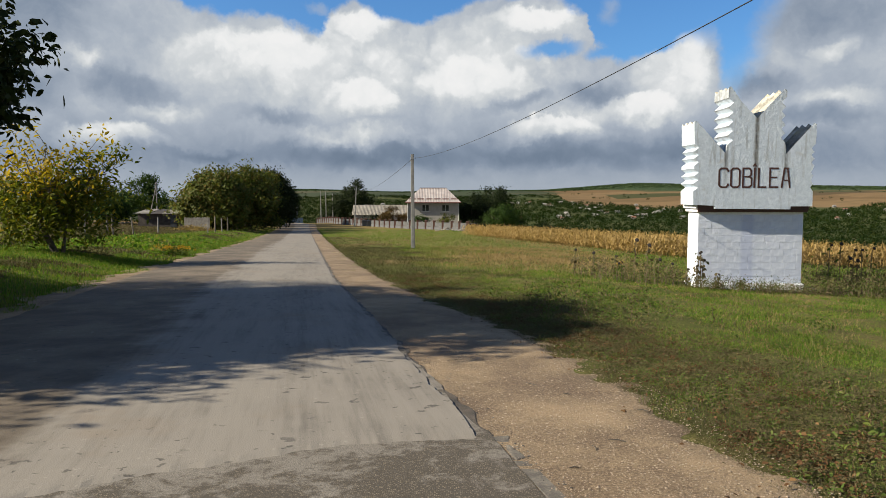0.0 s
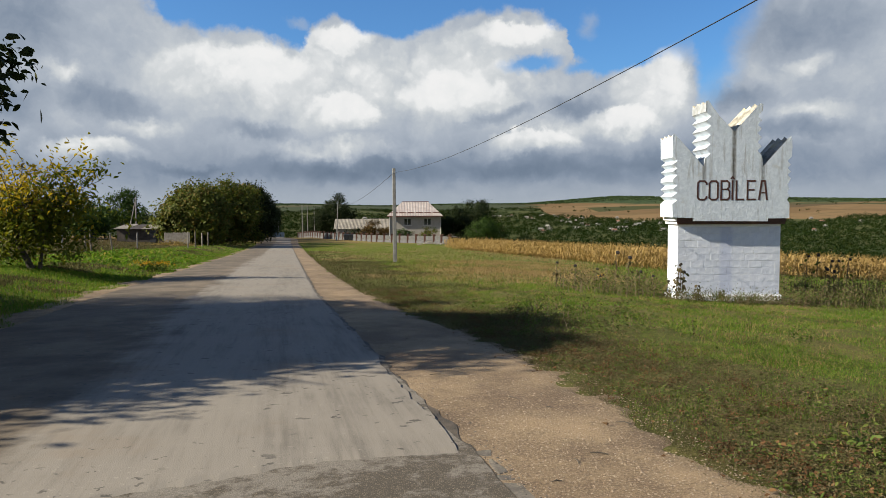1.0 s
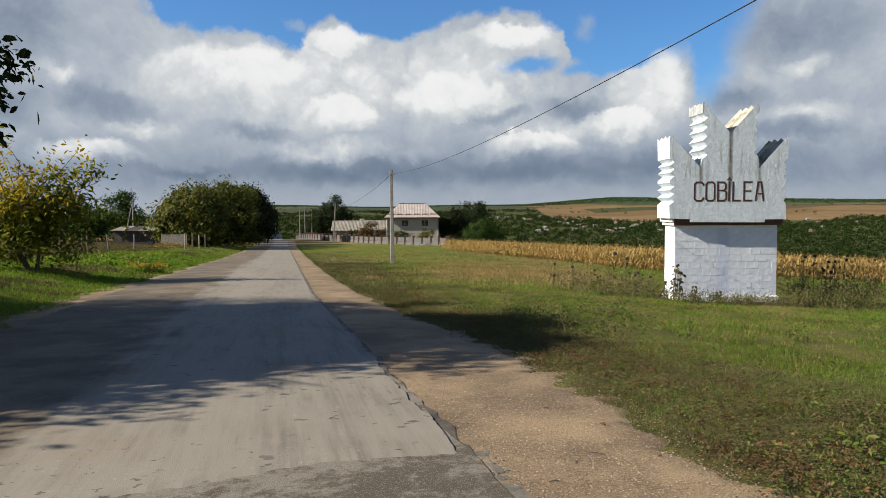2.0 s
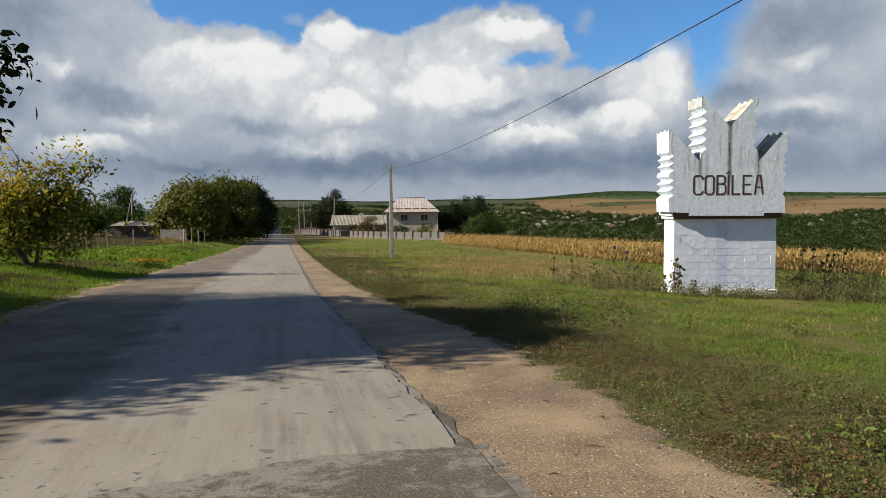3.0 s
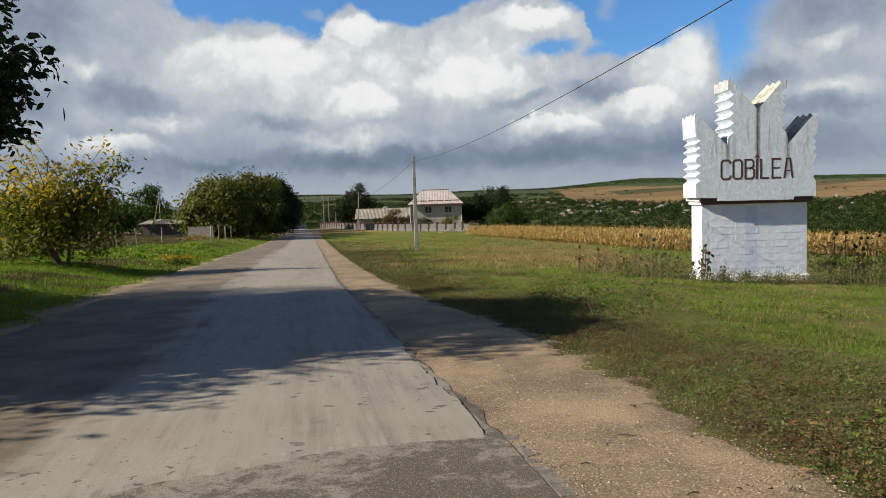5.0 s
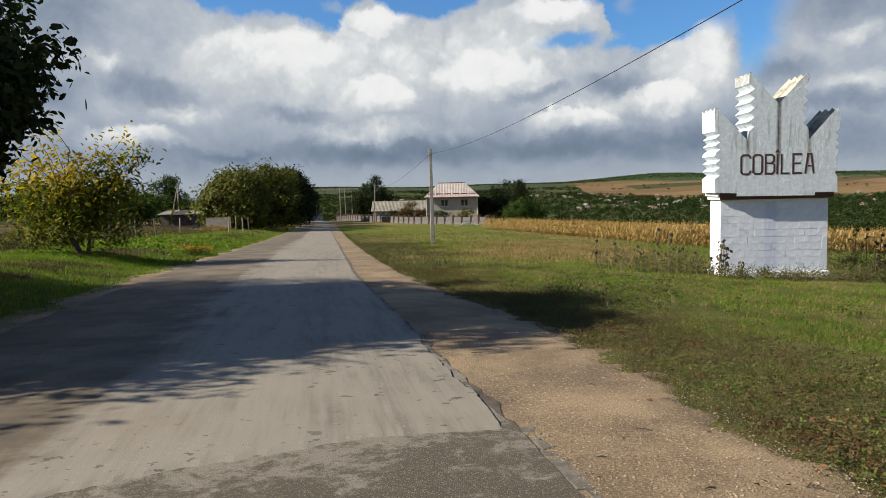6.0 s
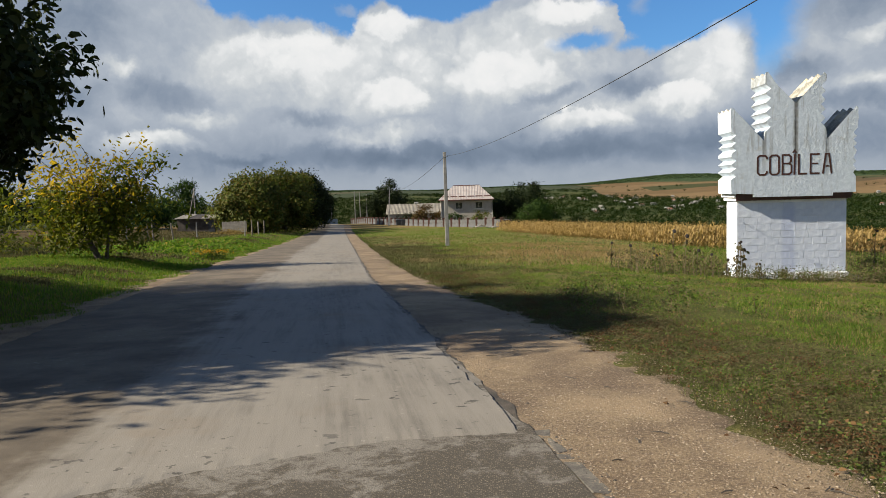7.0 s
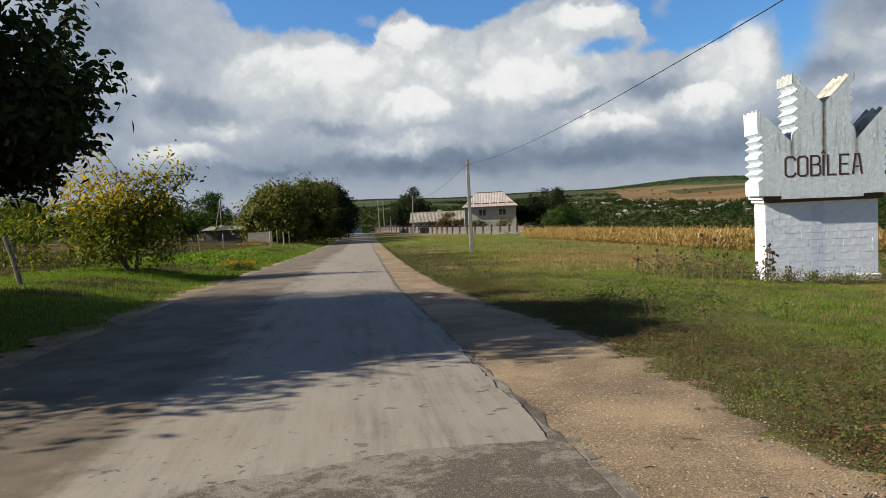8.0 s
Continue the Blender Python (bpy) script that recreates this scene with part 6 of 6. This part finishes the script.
def build_maize():
    rng = np.random.default_rng(40)
    kinds = [maize_plant(rng) for _ in range(8)]
    spots = []
    for row in range(16):
        y = 46.0 + row * 0.72
        for x in np.arange(15.5 - 0.23 * (y - 46), 46, 0.21):
            spots.append((x, y))
    # the side of the field that runs on towards the house
    for row in range(13):
        for t in np.arange(0, 1, 0.21 / 62.5):
            x, y = 17 - 14 * t + row * 0.74, 46 + 61 * t + row * 0.17
            if y > 57.6:
                spots.append((x, y))
    spots = np.array(spots) + rng.normal(0, 0.06, (len(spots), 2))
    spots = spots[rng.uniform(0, 1, len(spots)) > 0.08]
    cos, fs, base = [], [], 0
    turn, size = rng.uniform(0, 6.28, len(spots)), rng.uniform(0.55, 0.98, len(spots))
    z = land(spots[:, 0], spots[:, 1]) - 0.03
    for k, (co, f) in enumerate(kinds):
        pick = np.arange(len(spots))[k::len(kinds)]
        c, s = np.cos(turn[pick])[:, None], np.sin(turn[pick])[:, None]
        X = (co[None, :, 0] * c - co[None, :, 1] * s) * size[pick][:, None] + spots[pick, 0][:, None]
        Y = (co[None, :, 0] * s + co[None, :, 1] * c) * size[pick][:, None] + spots[pick, 1][:, None]
        Zz = co[None, :, 2] * size[pick][:, None] + z[pick][:, None]
        cos.append(np.stack([X, Y, Zz], -1).reshape(-1, 3))
        fs.append((f[None] + (np.arange(len(pick)) * len(co))[:, None, None] + base).reshape(-1, 3))
        base += len(pick) * len(co)
    tagged(array_mesh("maize", np.concatenate(cos), np.concatenate(fs), M_MAIZE), "field of dry straw-coloured maize stalks", "maize", kind="stuff")


build_maize()

# ======== grass and weeds ========
M_GRASS = leafy("grass", [(0.056, 0.122, 0.012), (0.088, 0.180, 0.018), (0.130, 0.218, 0.026), (0.260, 0.225, 0.070)], 0.45, 0.7, 0.1)
M_OLIVE = leafy("worn_grass", [(0.048, 0.044, 0.021), (0.078, 0.074, 0.035), (0.135, 0.112, 0.060), (0.060, 0.092, 0.026)], 0.25, 0.9, 0.05)
M_STRAW = leafy("straw_grass", [(0.215, 0.150, 0.070), (0.285, 0.205, 0.100), (0.350, 0.262, 0.140), (0.175, 0.155, 0.056)], 0.35, 0.8)
M_BROWNLEAF = leafy("fallen_leaf", [(0.055, 0.029, 0.014), (0.100, 0.052, 0.023), (0.165, 0.098, 0.044)], 0.15, 0.8)
M_WEED = leafy("weed_leaf", [(0.052, 0.082, 0.018), (0.078, 0.118, 0.024), (0.130, 0.150, 0.038)], 0.35, 0.6)
M_DRYWEED = leafy("dry_weed", [(0.075, 0.062, 0.032), (0.105, 0.088, 0.050), (0.150, 0.122, 0.072), (0.075, 0.088, 0.036)], 0.3, 0.9, 0.05)
M_STEM = mottled("dry_stem", (0.0671, 0.0503, 0.0268), (0.1476, 0.114, 0.0671), 8.0, 0.9, 60.0)
M_SEED = mottled("seed_head", (0.0081, 0.0067, 0.006), (0.0268, 0.0201, 0.0168), 20.0, 0.9, 80.0, 0.6, 0.006)
M_PETAL = leafy("petal", [(0.3354, 0.1744, 0.0134), (0.436, 0.2817, 0.0201), (0.3689, 0.2012, 0.0134)], 0.3, 0.6)


def waves(x, y, k, s):
    return np.sin(x * k + s) * np.cos(y * k * 1.3 - s * 2) + 0.6 * np.sin((x + y) * k * 1.9 + s * 3) + 0.5 * np.cos((x - 1.6 * y) * k * 2.7 + s)


def blades(rng, x, y, h, w, bend=0.5):
    n = len(x)
    z = land(x, y) - 0.03
    a, lean = rng.uniform(0, 6.28, n), rng.uniform(0.1, 1.0, n) * bend
    d = np.stack([np.cos(a), np.sin(a), np.zeros(n)], 1)
    s = np.stack([-d[:, 1], d[:, 0], np.zeros(n)], 1) * w[:, None] * 0.5
    p = np.stack([x, y, z], 1)
    up = np.array([0, 0, 1.0])
    m = p + d * (h * lean * 0.35)[:, None] + up * (h * 0.6)[:, None]
    t = p + d * (h * lean)[:, None] + up * (h * (1 - 0.25 * lean))[:, None]
    co = np.stack([p - s, p + s, m - s * 0.7, m + s * 0.7, t], 1).reshape(-1, 3)
    i = np.arange(n)[:, None] * 5
    f = np.concatenate([i + np.array([[0, 1, 3]]), i + np.array([[0, 3, 2]]), i + np.array([[2, 3, 4]])], 1).reshape(-1, 3)
    return co, f


def build_grass():
    rng = np.random.default_rng(50)
    groups = {"g": [], "o": [], "s": []}

    def sow(n, y0, y1, power, x_of, kind, h0, h1, w0):
        y = y0 + (y1 - y0) * rng.uniform(0, 1, n) ** power
        x = x_of(y, rng.uniform(0, 1, n))
        keep = np.abs(x) < 0.72 * y + 3.0
        keep &= ~((np.abs(x - 8.7) < 1.62) & (np.abs(y - 20.9) < 0.6))
        x, y = x[keep], y[keep]
        r = np.hypot(x, y)
        w = w0 * np.clip(r / 7, 0.8, 8)
        k = kind(x, y)
        h = rng.uniform(h0, h1, len(x)) * np.where((k == 2) & (y > 22), 1.2, 1.0)
        for key, code in (("g", 0), ("o", 1), ("s", 2)):
            sel = k == code
            if sel.any():
                groups[key].append((x[sel], y[sel], h[sel], w[sel]))

    edge = lambda y: road_right(y) + shoulder_w(y)
    jit = lambda x: rng.normal(0, 0.35, len(x))

    def right_kind(x, y):
        s = x - edge(y)
        worn = (s < 1.9 + 0.06 * np.clip(y - 10, 0, 40) + 1.0 * waves(x, y, 0.5, 1.0) + 1.6 * jit(x)) | (rng.uniform(0, 1, len(x)) < 0.28 * ease(16, 30, y)) | ((waves(x, y, 0.8, 3.0) + 2.0 * jit(x) > 1.1) & (y < 24))
        far_out = 7.5 + 0.12 * (y - 24)
        share = 0.05 + 0.22 * ease(0.0, 1.4, waves(x, y, 0.55, 2.2)) + 0.95 * ease(22.5, 26.5, y + 0.8 * waves(x, y, 0.3, 0.3)) * ease(-3.0, 3.5, x) * (1 - ease(far_out - 1.0, far_out + 2.0, x))
        share *= 0.5 + 0.5 * ease(-0.9, 0.7, waves(x, y, 0.33, 0.9))
        share *= 1 - 0.85 * ease(40, 58, y) * (1 - ease(2, 9, x))
        dry = (rng.uniform(0, 1, len(x)) < share) & (y > 5)
        return np.where(worn & (y < 90), 1, np.where(dry, 2, 0))

    def shape(y, u, width):
        return edge(y) - 0.15 + width * u ** 1.15

    sow(190000, 3.0, 11, 1.0, lambda y, u: shape(y, u, 7.5), right_kind, 0.03, 0.085, 0.0035)
    sow(210000, 10, 24, 1.1, lambda y, u: shape(y, u, 16.5), right_kind, 0.03, 0.09, 0.004)
    sow(170000, 22, 50, 1.2, lambda y, u: shape(y, u, 36), right_kind, 0.05, 0.15, 0.0045)
    sow(70000, 46, 150, 1.3, lambda y, u: shape(y, u, 34), right_kind, 0.06, 0.15, 0.0045)
    # thin fringe creeping over the gravel
    def creep(y, u):
        reach = 0.45 + 0.42 * waves(0 * y, y, 1.5, 2.0) + 0.25 * np.sin(y * 7.1) * np.cos(y * 2.3)
        return edge(y) + 0.35 - (0.35 + np.clip(reach, 0, 1.2)) * u ** 1.3

    sow(26000, 24, 130, 1.2, creep, lambda x, y: np.where(rng.uniform(0, 1, len(x)) < 0.6, 1, 0), 0.03, 0.09, 0.004)
    sow(46000, 3.0, 30, 1.5, creep, lambda x, y: np.where(rng.uniform(0, 1, len(x)) < 0.82, 1, 0), 0.02, 0.06, 0.0035)
    rim = lambda y: road_right(y) - ROAD_W - 0.55 + 0.22 * waves(0 * y, y, 0.9, 1.3)

    def left_kind(x, y):
        s = rim(y) - x
        worn = (waves(x, y, 0.4, 4.0) + jit(x) > 1.0) | (s > 7.5) | ((s > 2.2) & (s < 4.5) & (waves(x, y, 0.35, 0.7) > 0.3))
        return np.where(worn, 1, 0)

    sow(80000, 10, 30, 1.0, lambda y, u: rim(y) + 0.1 - 9.0 * u ** 1.1, left_kind, 0.05, 0.16, 0.0055)
    sow(70000, 28, 75, 1.3, lambda y, u: rim(y) + 0.1 - 22 * u ** 1.7, left_kind, 0.07, 0.2, 0.006)
    sow(30000, 70, 150, 1.2, lambda y, u: rim(y) + 0.1 - 26 * u ** 1.2, left_kind, 0.08, 0.22, 0.006)
    for key, mat, name, label in (("g", M_GRASS, "grass", "short green autumn grass of the verges"), ("o", M_OLIVE, "worn_grass", "dull trodden weeds along the shoulder"), ("s", M_STRAW, "dry_grass", "straw-coloured dry grass before the maize")):
        x, y, h, w = (np.concatenate([g[i] for g in groups[key]]) for i in range(4))
        co, f = blades(rng, x, y, h, w, 1.5 if key == "o" else 0.9)
        tagged(array_mesh(name, co, f, mat), label, "grass", kind="stuff")


build_grass()


def low_weeds():
    """Flat rosettes and small leafy weeds, and fallen leaves."""
    rng = np.random.default_rng(60)
    edge = lambda y: road_right(y) + shoulder_w(y)
    y = 3.4 + 20 * rng.uniform(0, 1, 420) ** 1.5
    x = edge(y) + 0.1 + 8.5 * rng.uniform(0, 1, 420) ** 1.3
    c = np.stack([x, y, land(x, y) + 0.04], 1)
    co, f = leaf_cloud(rng, c, 0.035, 30, np.array([0.09, 0.09, 0.025]), -0.2, 0.45)
    tagged(array_mesh("low_weeds", co, f, M_WEED), "small leafy weeds in the verge", "weeds", kind="stuff")
    y = 3.4 + 12 * rng.uniform(0, 1, 500)
    x = edge(y) + 0.05 + 2.2 * rng.uniform(0, 1, 500)
    c = np.stack([x, y, land(x, y) + 0.03], 1)
    co, f = leaf_cloud(rng, c, 0.028, 60, np.array([0.14, 0.14, 0.025]), -0.1, 0.35)
    tagged(array_mesh("low_weeds", co, f, M_DRYWEED), "grey-brown matted weeds along the shoulder", "weeds", kind="stuff")
    # low cushions, green and withered, that break up the verge
    for count, mat, leaf, per, size, reach, wide, rise, name, label in (
            (300, M_WEED, 0.022, 30, 0.07, 4.5, 0.35, -0.3, "weed_cushions", "low green weed cushions in the verge"), (620, M_DRYWEED, 0.020, 30, 0.09, 2.6, 0.3, -0.3, "weed_cushions", "withered grey-green weed cushions by the gravel"),
            (260, M_BROWNLEAF, 0.022, 22, 0.10, 1.5, 0.45, 0.0, "withered_mats", "russet mats of withered leaves by the gravel")):
        y = 3.2 + 19 * rng.uniform(0, 1, count) ** 1.4
        x = edge(y) + 0.1 + reach * rng.uniform(0, 1, count) ** 1.2
        big = rng.uniform(0.5, 1.5, count)
        mid = np.stack([x, y, land(x, y) + 0.01], 1)
        c = mid.repeat(4, 0) + rng.normal(0, 1, (count * 4, 3)) * np.array([size, size, size * 0.25]) * big.repeat(4)[:, None] + np.array([0, 0, size * 0.2])
        co, f = leaf_cloud(rng, c, leaf, per, np.array([0.035, 0.035, 0.012]), rise, wide)
        tagged(array_mesh(name, co, f, mat), label, "weeds", kind="stuff")
    # tussocks of thin blades out in the meadow
    for count, mat, per, h0, h1, name, label in ((1500, M_GRASS, 30, 0.04, 0.11, "grass_tussocks", "fresh grass tussocks in the meadow"), (900, M_STRAW, 16, 0.05, 0.13, "dry_tussocks", "bleached dry tussocks in the meadow")):
        y = 4.0 + 20 * rng.uniform(0, 1, count) ** 1.2
        x = edge(y) + 1.3 + 10.0 * rng.uniform(0, 1, count)
        clear = ~((np.abs(x - 8.7) < 2.0) & (np.abs(y - 20.9) < 1.1))
        x, y = x[clear].repeat(per), y[clear].repeat(per)
        x, y = x + rng.normal(0, 0.07, len(x)), y + rng.normal(0, 0.07, len(y))
        co, f = blades(rng, x, y, rng.uniform(h0, h1, len(x)), 0.0032 * np.clip(np.hypot(x, y) / 7, 0.8, 3), 1.1)
        tagged(array_mesh(name, co, f, mat), label, "grass", kind="stuff")
    # taller tufts
    spots = np.array([(6.0, 11.4), (4.9, 6.6), (3.2, 5.0), (3.9, 5.1), (2.8, 12.0), (1.9, 14.6), (1.0, 16.0), (6.6, 9.0)])
    c = np.stack([spots[:, 0], spots[:, 1], land(spots[:, 0], spots[:, 1]) + 0.12], 1)
    co, f = leaf_cloud(rng, c, 0.065, 110, np.array([0.15, 0.15, 0.07]), -0.3, 0.35)
    tagged(array_mesh("leafy_tufts", co, f, M_WEED), "fresh green leafy tufts in the verge", "weeds", kind="stuff")
    # fallen leaves
    n = 620
    y = 3.2 + 14 * rng.uniform(0, 1, n) ** 1.3
    x = edge(y) - 0.5 + 3.2 * rng.uniform(0, 1, n)
    c = np.stack([x, y, land(x, y) + 0.045], 1)
    co, f = leaf_cloud(rng, c, 0.045, 1, np.array([0.05, 0.05, 0.006]), 0.0, 0.6, 0.3)
    tagged(array_mesh("fallen_leaves", co, f, M_BROWNLEAF), "brown fallen leaves scattered along the verge", "leaves", kind="stuff")
    c = np.array([(2.55, 4.8, 0), (2.85, 5.2, 0), (2.4, 4.35, 0), (3.0, 4.6, 0)])
    c[:, 2] = land(c[:, 0], c[:, 1]) + 0.05
    co, f = leaf_cloud(rng, c, 0.042, 26, np.array([0.22, 0.16, 0.01]), 0.0, 0.6, 0.35)
    tagged(array_mesh("fallen_leaves", co, f, M_BROWNLEAF), "drift of brown fallen leaves by the gravel", "leaves", kind="stuff")
    # leafy ground cover under the left verge
    y = 32 + 26 * rng.uniform(0, 1, 160)
    x = road_right(y) - ROAD_W - 1.2 - 6.5 * rng.uniform(0, 1, 160)
    c = np.stack([x, y, land(x, y) + 0.12], 1)
    co, f = leaf_cloud(rng, c, 0.16, 26, np.array([0.35, 0.35, 0.09]), -0.2, 0.6)
    tagged(array_mesh("leafy_ground_cover", co, f, M_GRASS), "broad-leaved green cover on the verge", "weeds", kind="stuff")


low_weeds()


def thicket(name, spots, tall, mats, seed, label, leaf=0.07, per=16):
    """Rank, half-dead weeds: many thin stems with withered leaves."""
    rng = np.random.default_rng(seed)
    bm = bmesh.new()
    ends = []
    for x, y in spots:
        z = zat(x, y)
        h = tall * rng.uniform(0.5, 1.15)
        dx, dy = rng.normal(0, 0.22, 2) * h
        p0, p1, p2 = (x, y, z - 0.05), (x + dx * 0.4, y + dy * 0.4, z + h * 0.55), (x + dx, y + dy, z + h)
        tube(bm, [p0, p1, p2], [0.006, 0.005, 0.002], 3, False)
        for t in rng.uniform(0.2, 1.0, 6):
            ends.append((x + dx * t, y + dy * t, z + h * t))
    ob = part(name, bm, M_STEM, None)
    tagged(ob, label, "weeds", kind="stuff")
    ends = np.array(ends)
    cut = rng.uniform(0, 1, len(ends)) < 0.55
    for sel, m in ((cut, mats[0]), (~cut, mats[1])):
        co, f = leaf_cloud(rng, ends[sel], leaf * 0.85, per // 2, 0.10, 0.5, 0.5)
        array_mesh("foliage", co, f, m, ob)


def grow(n, x0, x1, y0, y1, seed):
    rng = np.random.default_rng(seed)
    return np.stack([rng.uniform(x0, x1, n), rng.uniform(y0, y1, n)], 1)


thicket("weed_thicket", grow(95, 4.2, 7.0, 20.6, 23.5, 1), 0.72, (M_DRYWEED, M_WEED), 70, "rank half-dead weeds beside the monument", 0.06, 10)
thicket("weed_thicket", grow(60, 5.4, 7.2, 20.2, 22.0, 2), 0.60, (M_WEED, M_DRYWEED), 71, "rank half-dead weeds beside the monument", 0.06, 10)
thicket("weed_thicket", grow(150, 10.7, 15.0, 20.4, 23.6, 3), 0.85, (M_DRYWEED, M_WEED), 72, "tall tangled weeds beyond the monument", 0.07, 12)
thicket("weed_thicket", grow(150, 6.8, 10.8, 19.3, 20.15, 4), 0.26, (M_DRYWEED, M_WEED), 73, "low weeds along the monument's foot", 0.05)
thicket("weed_thicket", grow(60, 10.3, 13.6, 19.4, 20.6, 5), 0.42, (M_WEED, M_DRYWEED), 74, "low weeds along the monument's foot", 0.06)
thicket("weed_thicket", grow(46, 1.6, 4.4, 11.5, 16.5, 6), 0.25, (M_WEED, M_DRYWEED), 75, "ragged weeds in the shaded verge", 0.06)


def sunflower(x, y, h, lean, head, fresh, seed):
    """A sunflower gone to seed: bent stalk, drooping leaves and a dark nodding head."""
    rng = np.random.default_rng(seed)
    root = empty("sunflower", x, y, zat(x, y))
    top = Vector((lean * h, 0, h))
    bm = bmesh.new()
    tube(bm, [(0, 0, -0.05), (lean * h * 0.3, 0.02, h * 0.5), (lean * h * 0.8, 0, h * 0.93), top, top + Vector((0.05 * (1 if lean > 0 else -1), -0.05, -0.03))], [0.012, 0.010, 0.008, 0.007, 0.006], 6)
    part("stalk", bm, M_STEM, root)
    bm = bmesh.new()
    head *= 0.85
    r = bmesh.ops.create_uvsphere(bm, u_segments=10, v_segments=6, radius=head)
    for v in r["verts"]:
        v.co.z *= 0.42
    bmesh.ops.rotate(bm, verts=bm.verts[:], cent=(0, 0, 0), matrix=Euler((radians(62), radians(20 * lean * 5), 0)).to_matrix())
    bmesh.ops.translate(bm, verts=bm.verts[:], vec=top + Vector((0, -0.06, 0)))
    part("seed_head", bm, M_SEED, root)
    if fresh:
        a = rng.uniform(0, 6.28, 26)
        ring = np.stack([top.x + np.cos(a) * head, top.y - 0.05 + 0 * a, top.z + np.sin(a) * head], 1)
        co, f = leaf_cloud(rng, ring, head * 0.9, 1, 0.01, 0.0, 0.4)
        tagged(array_mesh("petals", co, f, M_PETAL, root), kind="stuff")
    t = rng.uniform(0.2, 0.95, 10)
    at = np.stack([lean * h * t * 0.8, 0 * t, h * t], 1)
    co, f = leaf_cloud(rng, at, 0.11, 2, 0.05, 0.9, 0.55)
    array_mesh("leaves", co, f, M_WEED if fresh else M_DRYWEED, root)
    tagged(root, "sunflower still in orange bloom among the weeds" if fresh else "dead sunflower with a dark nodding seed head", "sunflower", "sunflowers round the monument")


for i, (x, y, h, lean, head, fresh) in enumerate((
        (5.65, 21.2, 1.25, 0.03, 0.075, False), (5.95, 21.0, 1.12, 0.04, 0.075, False), (4.55, 21.6, 0.80, -0.05, 0.06, False), (6.25, 20.9, 0.72, 0.05, 0.06, False), (6.65, 20.8, 0.62, -0.05, 0.055, False),
        (5.2, 21.8, 0.72, 0.05, 0.055, False), (5.1, 21.0, 0.55, 0.05, 0.05, True), (5.25, 21.1, 0.58, -0.04, 0.045, True), (6.95, 20.5, 0.50, 0.05, 0.05, False), (4.1, 22.4, 0.85, 0.02, 0.05, False),
        (7.12, 20.08, 0.98, 0.02, 0.045, False), (7.2, 20.05, 1.02, -0.03, 0.045, False), (7.25, 20.1, 0.80, 0.03, 0.055, False), (7.10, 20.1, 0.62, -0.04, 0.04, False), (7.62, 20.0, 0.42, 0.1, 0.04, False), (8.3, 19.95, 0.32, 0.1, 0.035, False),
        (11.2, 20.9, 1.42, 0.02, 0.06, True), (11.55, 20.9, 1.46, -0.02, 0.07, True), (11.9, 20.9, 1.30, 0.03, 0.06, False), (12.4, 20.9, 1.38, 0.05, 0.06, True), (12.2, 20.9, 1.32, -0.05, 0.055, False), (11.7, 20.8, 1.05, 0.04, 0.07, False), (12.0, 20.8, 1.0, -0.04, 0.07, False))):
    sunflower(x, y, h, lean, head, fresh, 90 + i)


def flower_bush():
    rng = np.random.default_rng(33)
    x, y = -13.3, 35.2
    root = empty("flower_bush", x, y, zat(x, y))
    c = np.column_stack([rng.normal(0, 0.42, 60), rng.normal(0, 0.35, 60), rng.uniform(0.05, 0.36, 60)])
    co, f = leaf_cloud(rng, c, 0.09, 20, 0.08, 0.0, 0.5)
    array_mesh("foliage", co, f, M_WEED, root)
    c = np.column_stack([rng.normal(0, 0.40, 50), rng.normal(0, 0.32, 50), rng.uniform(0.30, 0.46, 50)])
    co, f = leaf_cloud(rng, c, 0.05, 14, 0.05, -0.3, 0.8)
    array_mesh("blossom", co, f, M_PETAL, root, )
    tagged(root, "low bush of yellow-orange flowers on the verge", "flowers")


flower_bush()


def litter():
    """Dry sticks on the gravel, and a heap of cut stalks by the left-hand fence."""
    rg = random.Random(19)
    for k in range(16):
        y = 3.6 + 9 * rg.random() ** 1.4
        x = float(road_right(y)) + 0.3 + (float(shoulder_w(y)) - 0.1) * rg.random()
        ln, a = rg.uniform(0.05, 0.16), rg.uniform(0, 6.28)
        z = zat(x, y) + 0.022
        bm = bmesh.new()
        dx, dy = math.cos(a) * ln / 2, math.sin(a) * ln / 2
        tube(bm, [(-dx, -dy, 0), (dy * 0.15, -dx * 0.15, 0.006), (dx, dy, 0.003)], [0.004, 0.005, 0.003], 5)
        ob = part("stick", bm, M_BARK, None)
        ob.matrix_world = pose(x, y, z)
        tagged(ob, "short dark stick lying on the gravel", "stick", "sticks on the gravel")
    rng = np.random.default_rng(23)
    n = 420
    x, y = -33.6 + rng.normal(0, 1.4, n), 98 + rng.normal(0, 1.0, n)
    d = np.hypot((x + 33.6) / 1.6, (y - 98) / 1.2)
    c = np.stack([x, y, land(x, y) + np.clip(0.75 - 0.4 * d, 0.02, None) * rng.uniform(0.3, 1, n)], 1)
    co, f = leaf_cloud(rng, c, 0.5, 2, 0.1, 0.1, 0.12)
    tagged(array_mesh("stalk_heap", co, f, M_STRAW), "heap of cut dry stalks by the fence", "straw", kind="stuff")


litter()
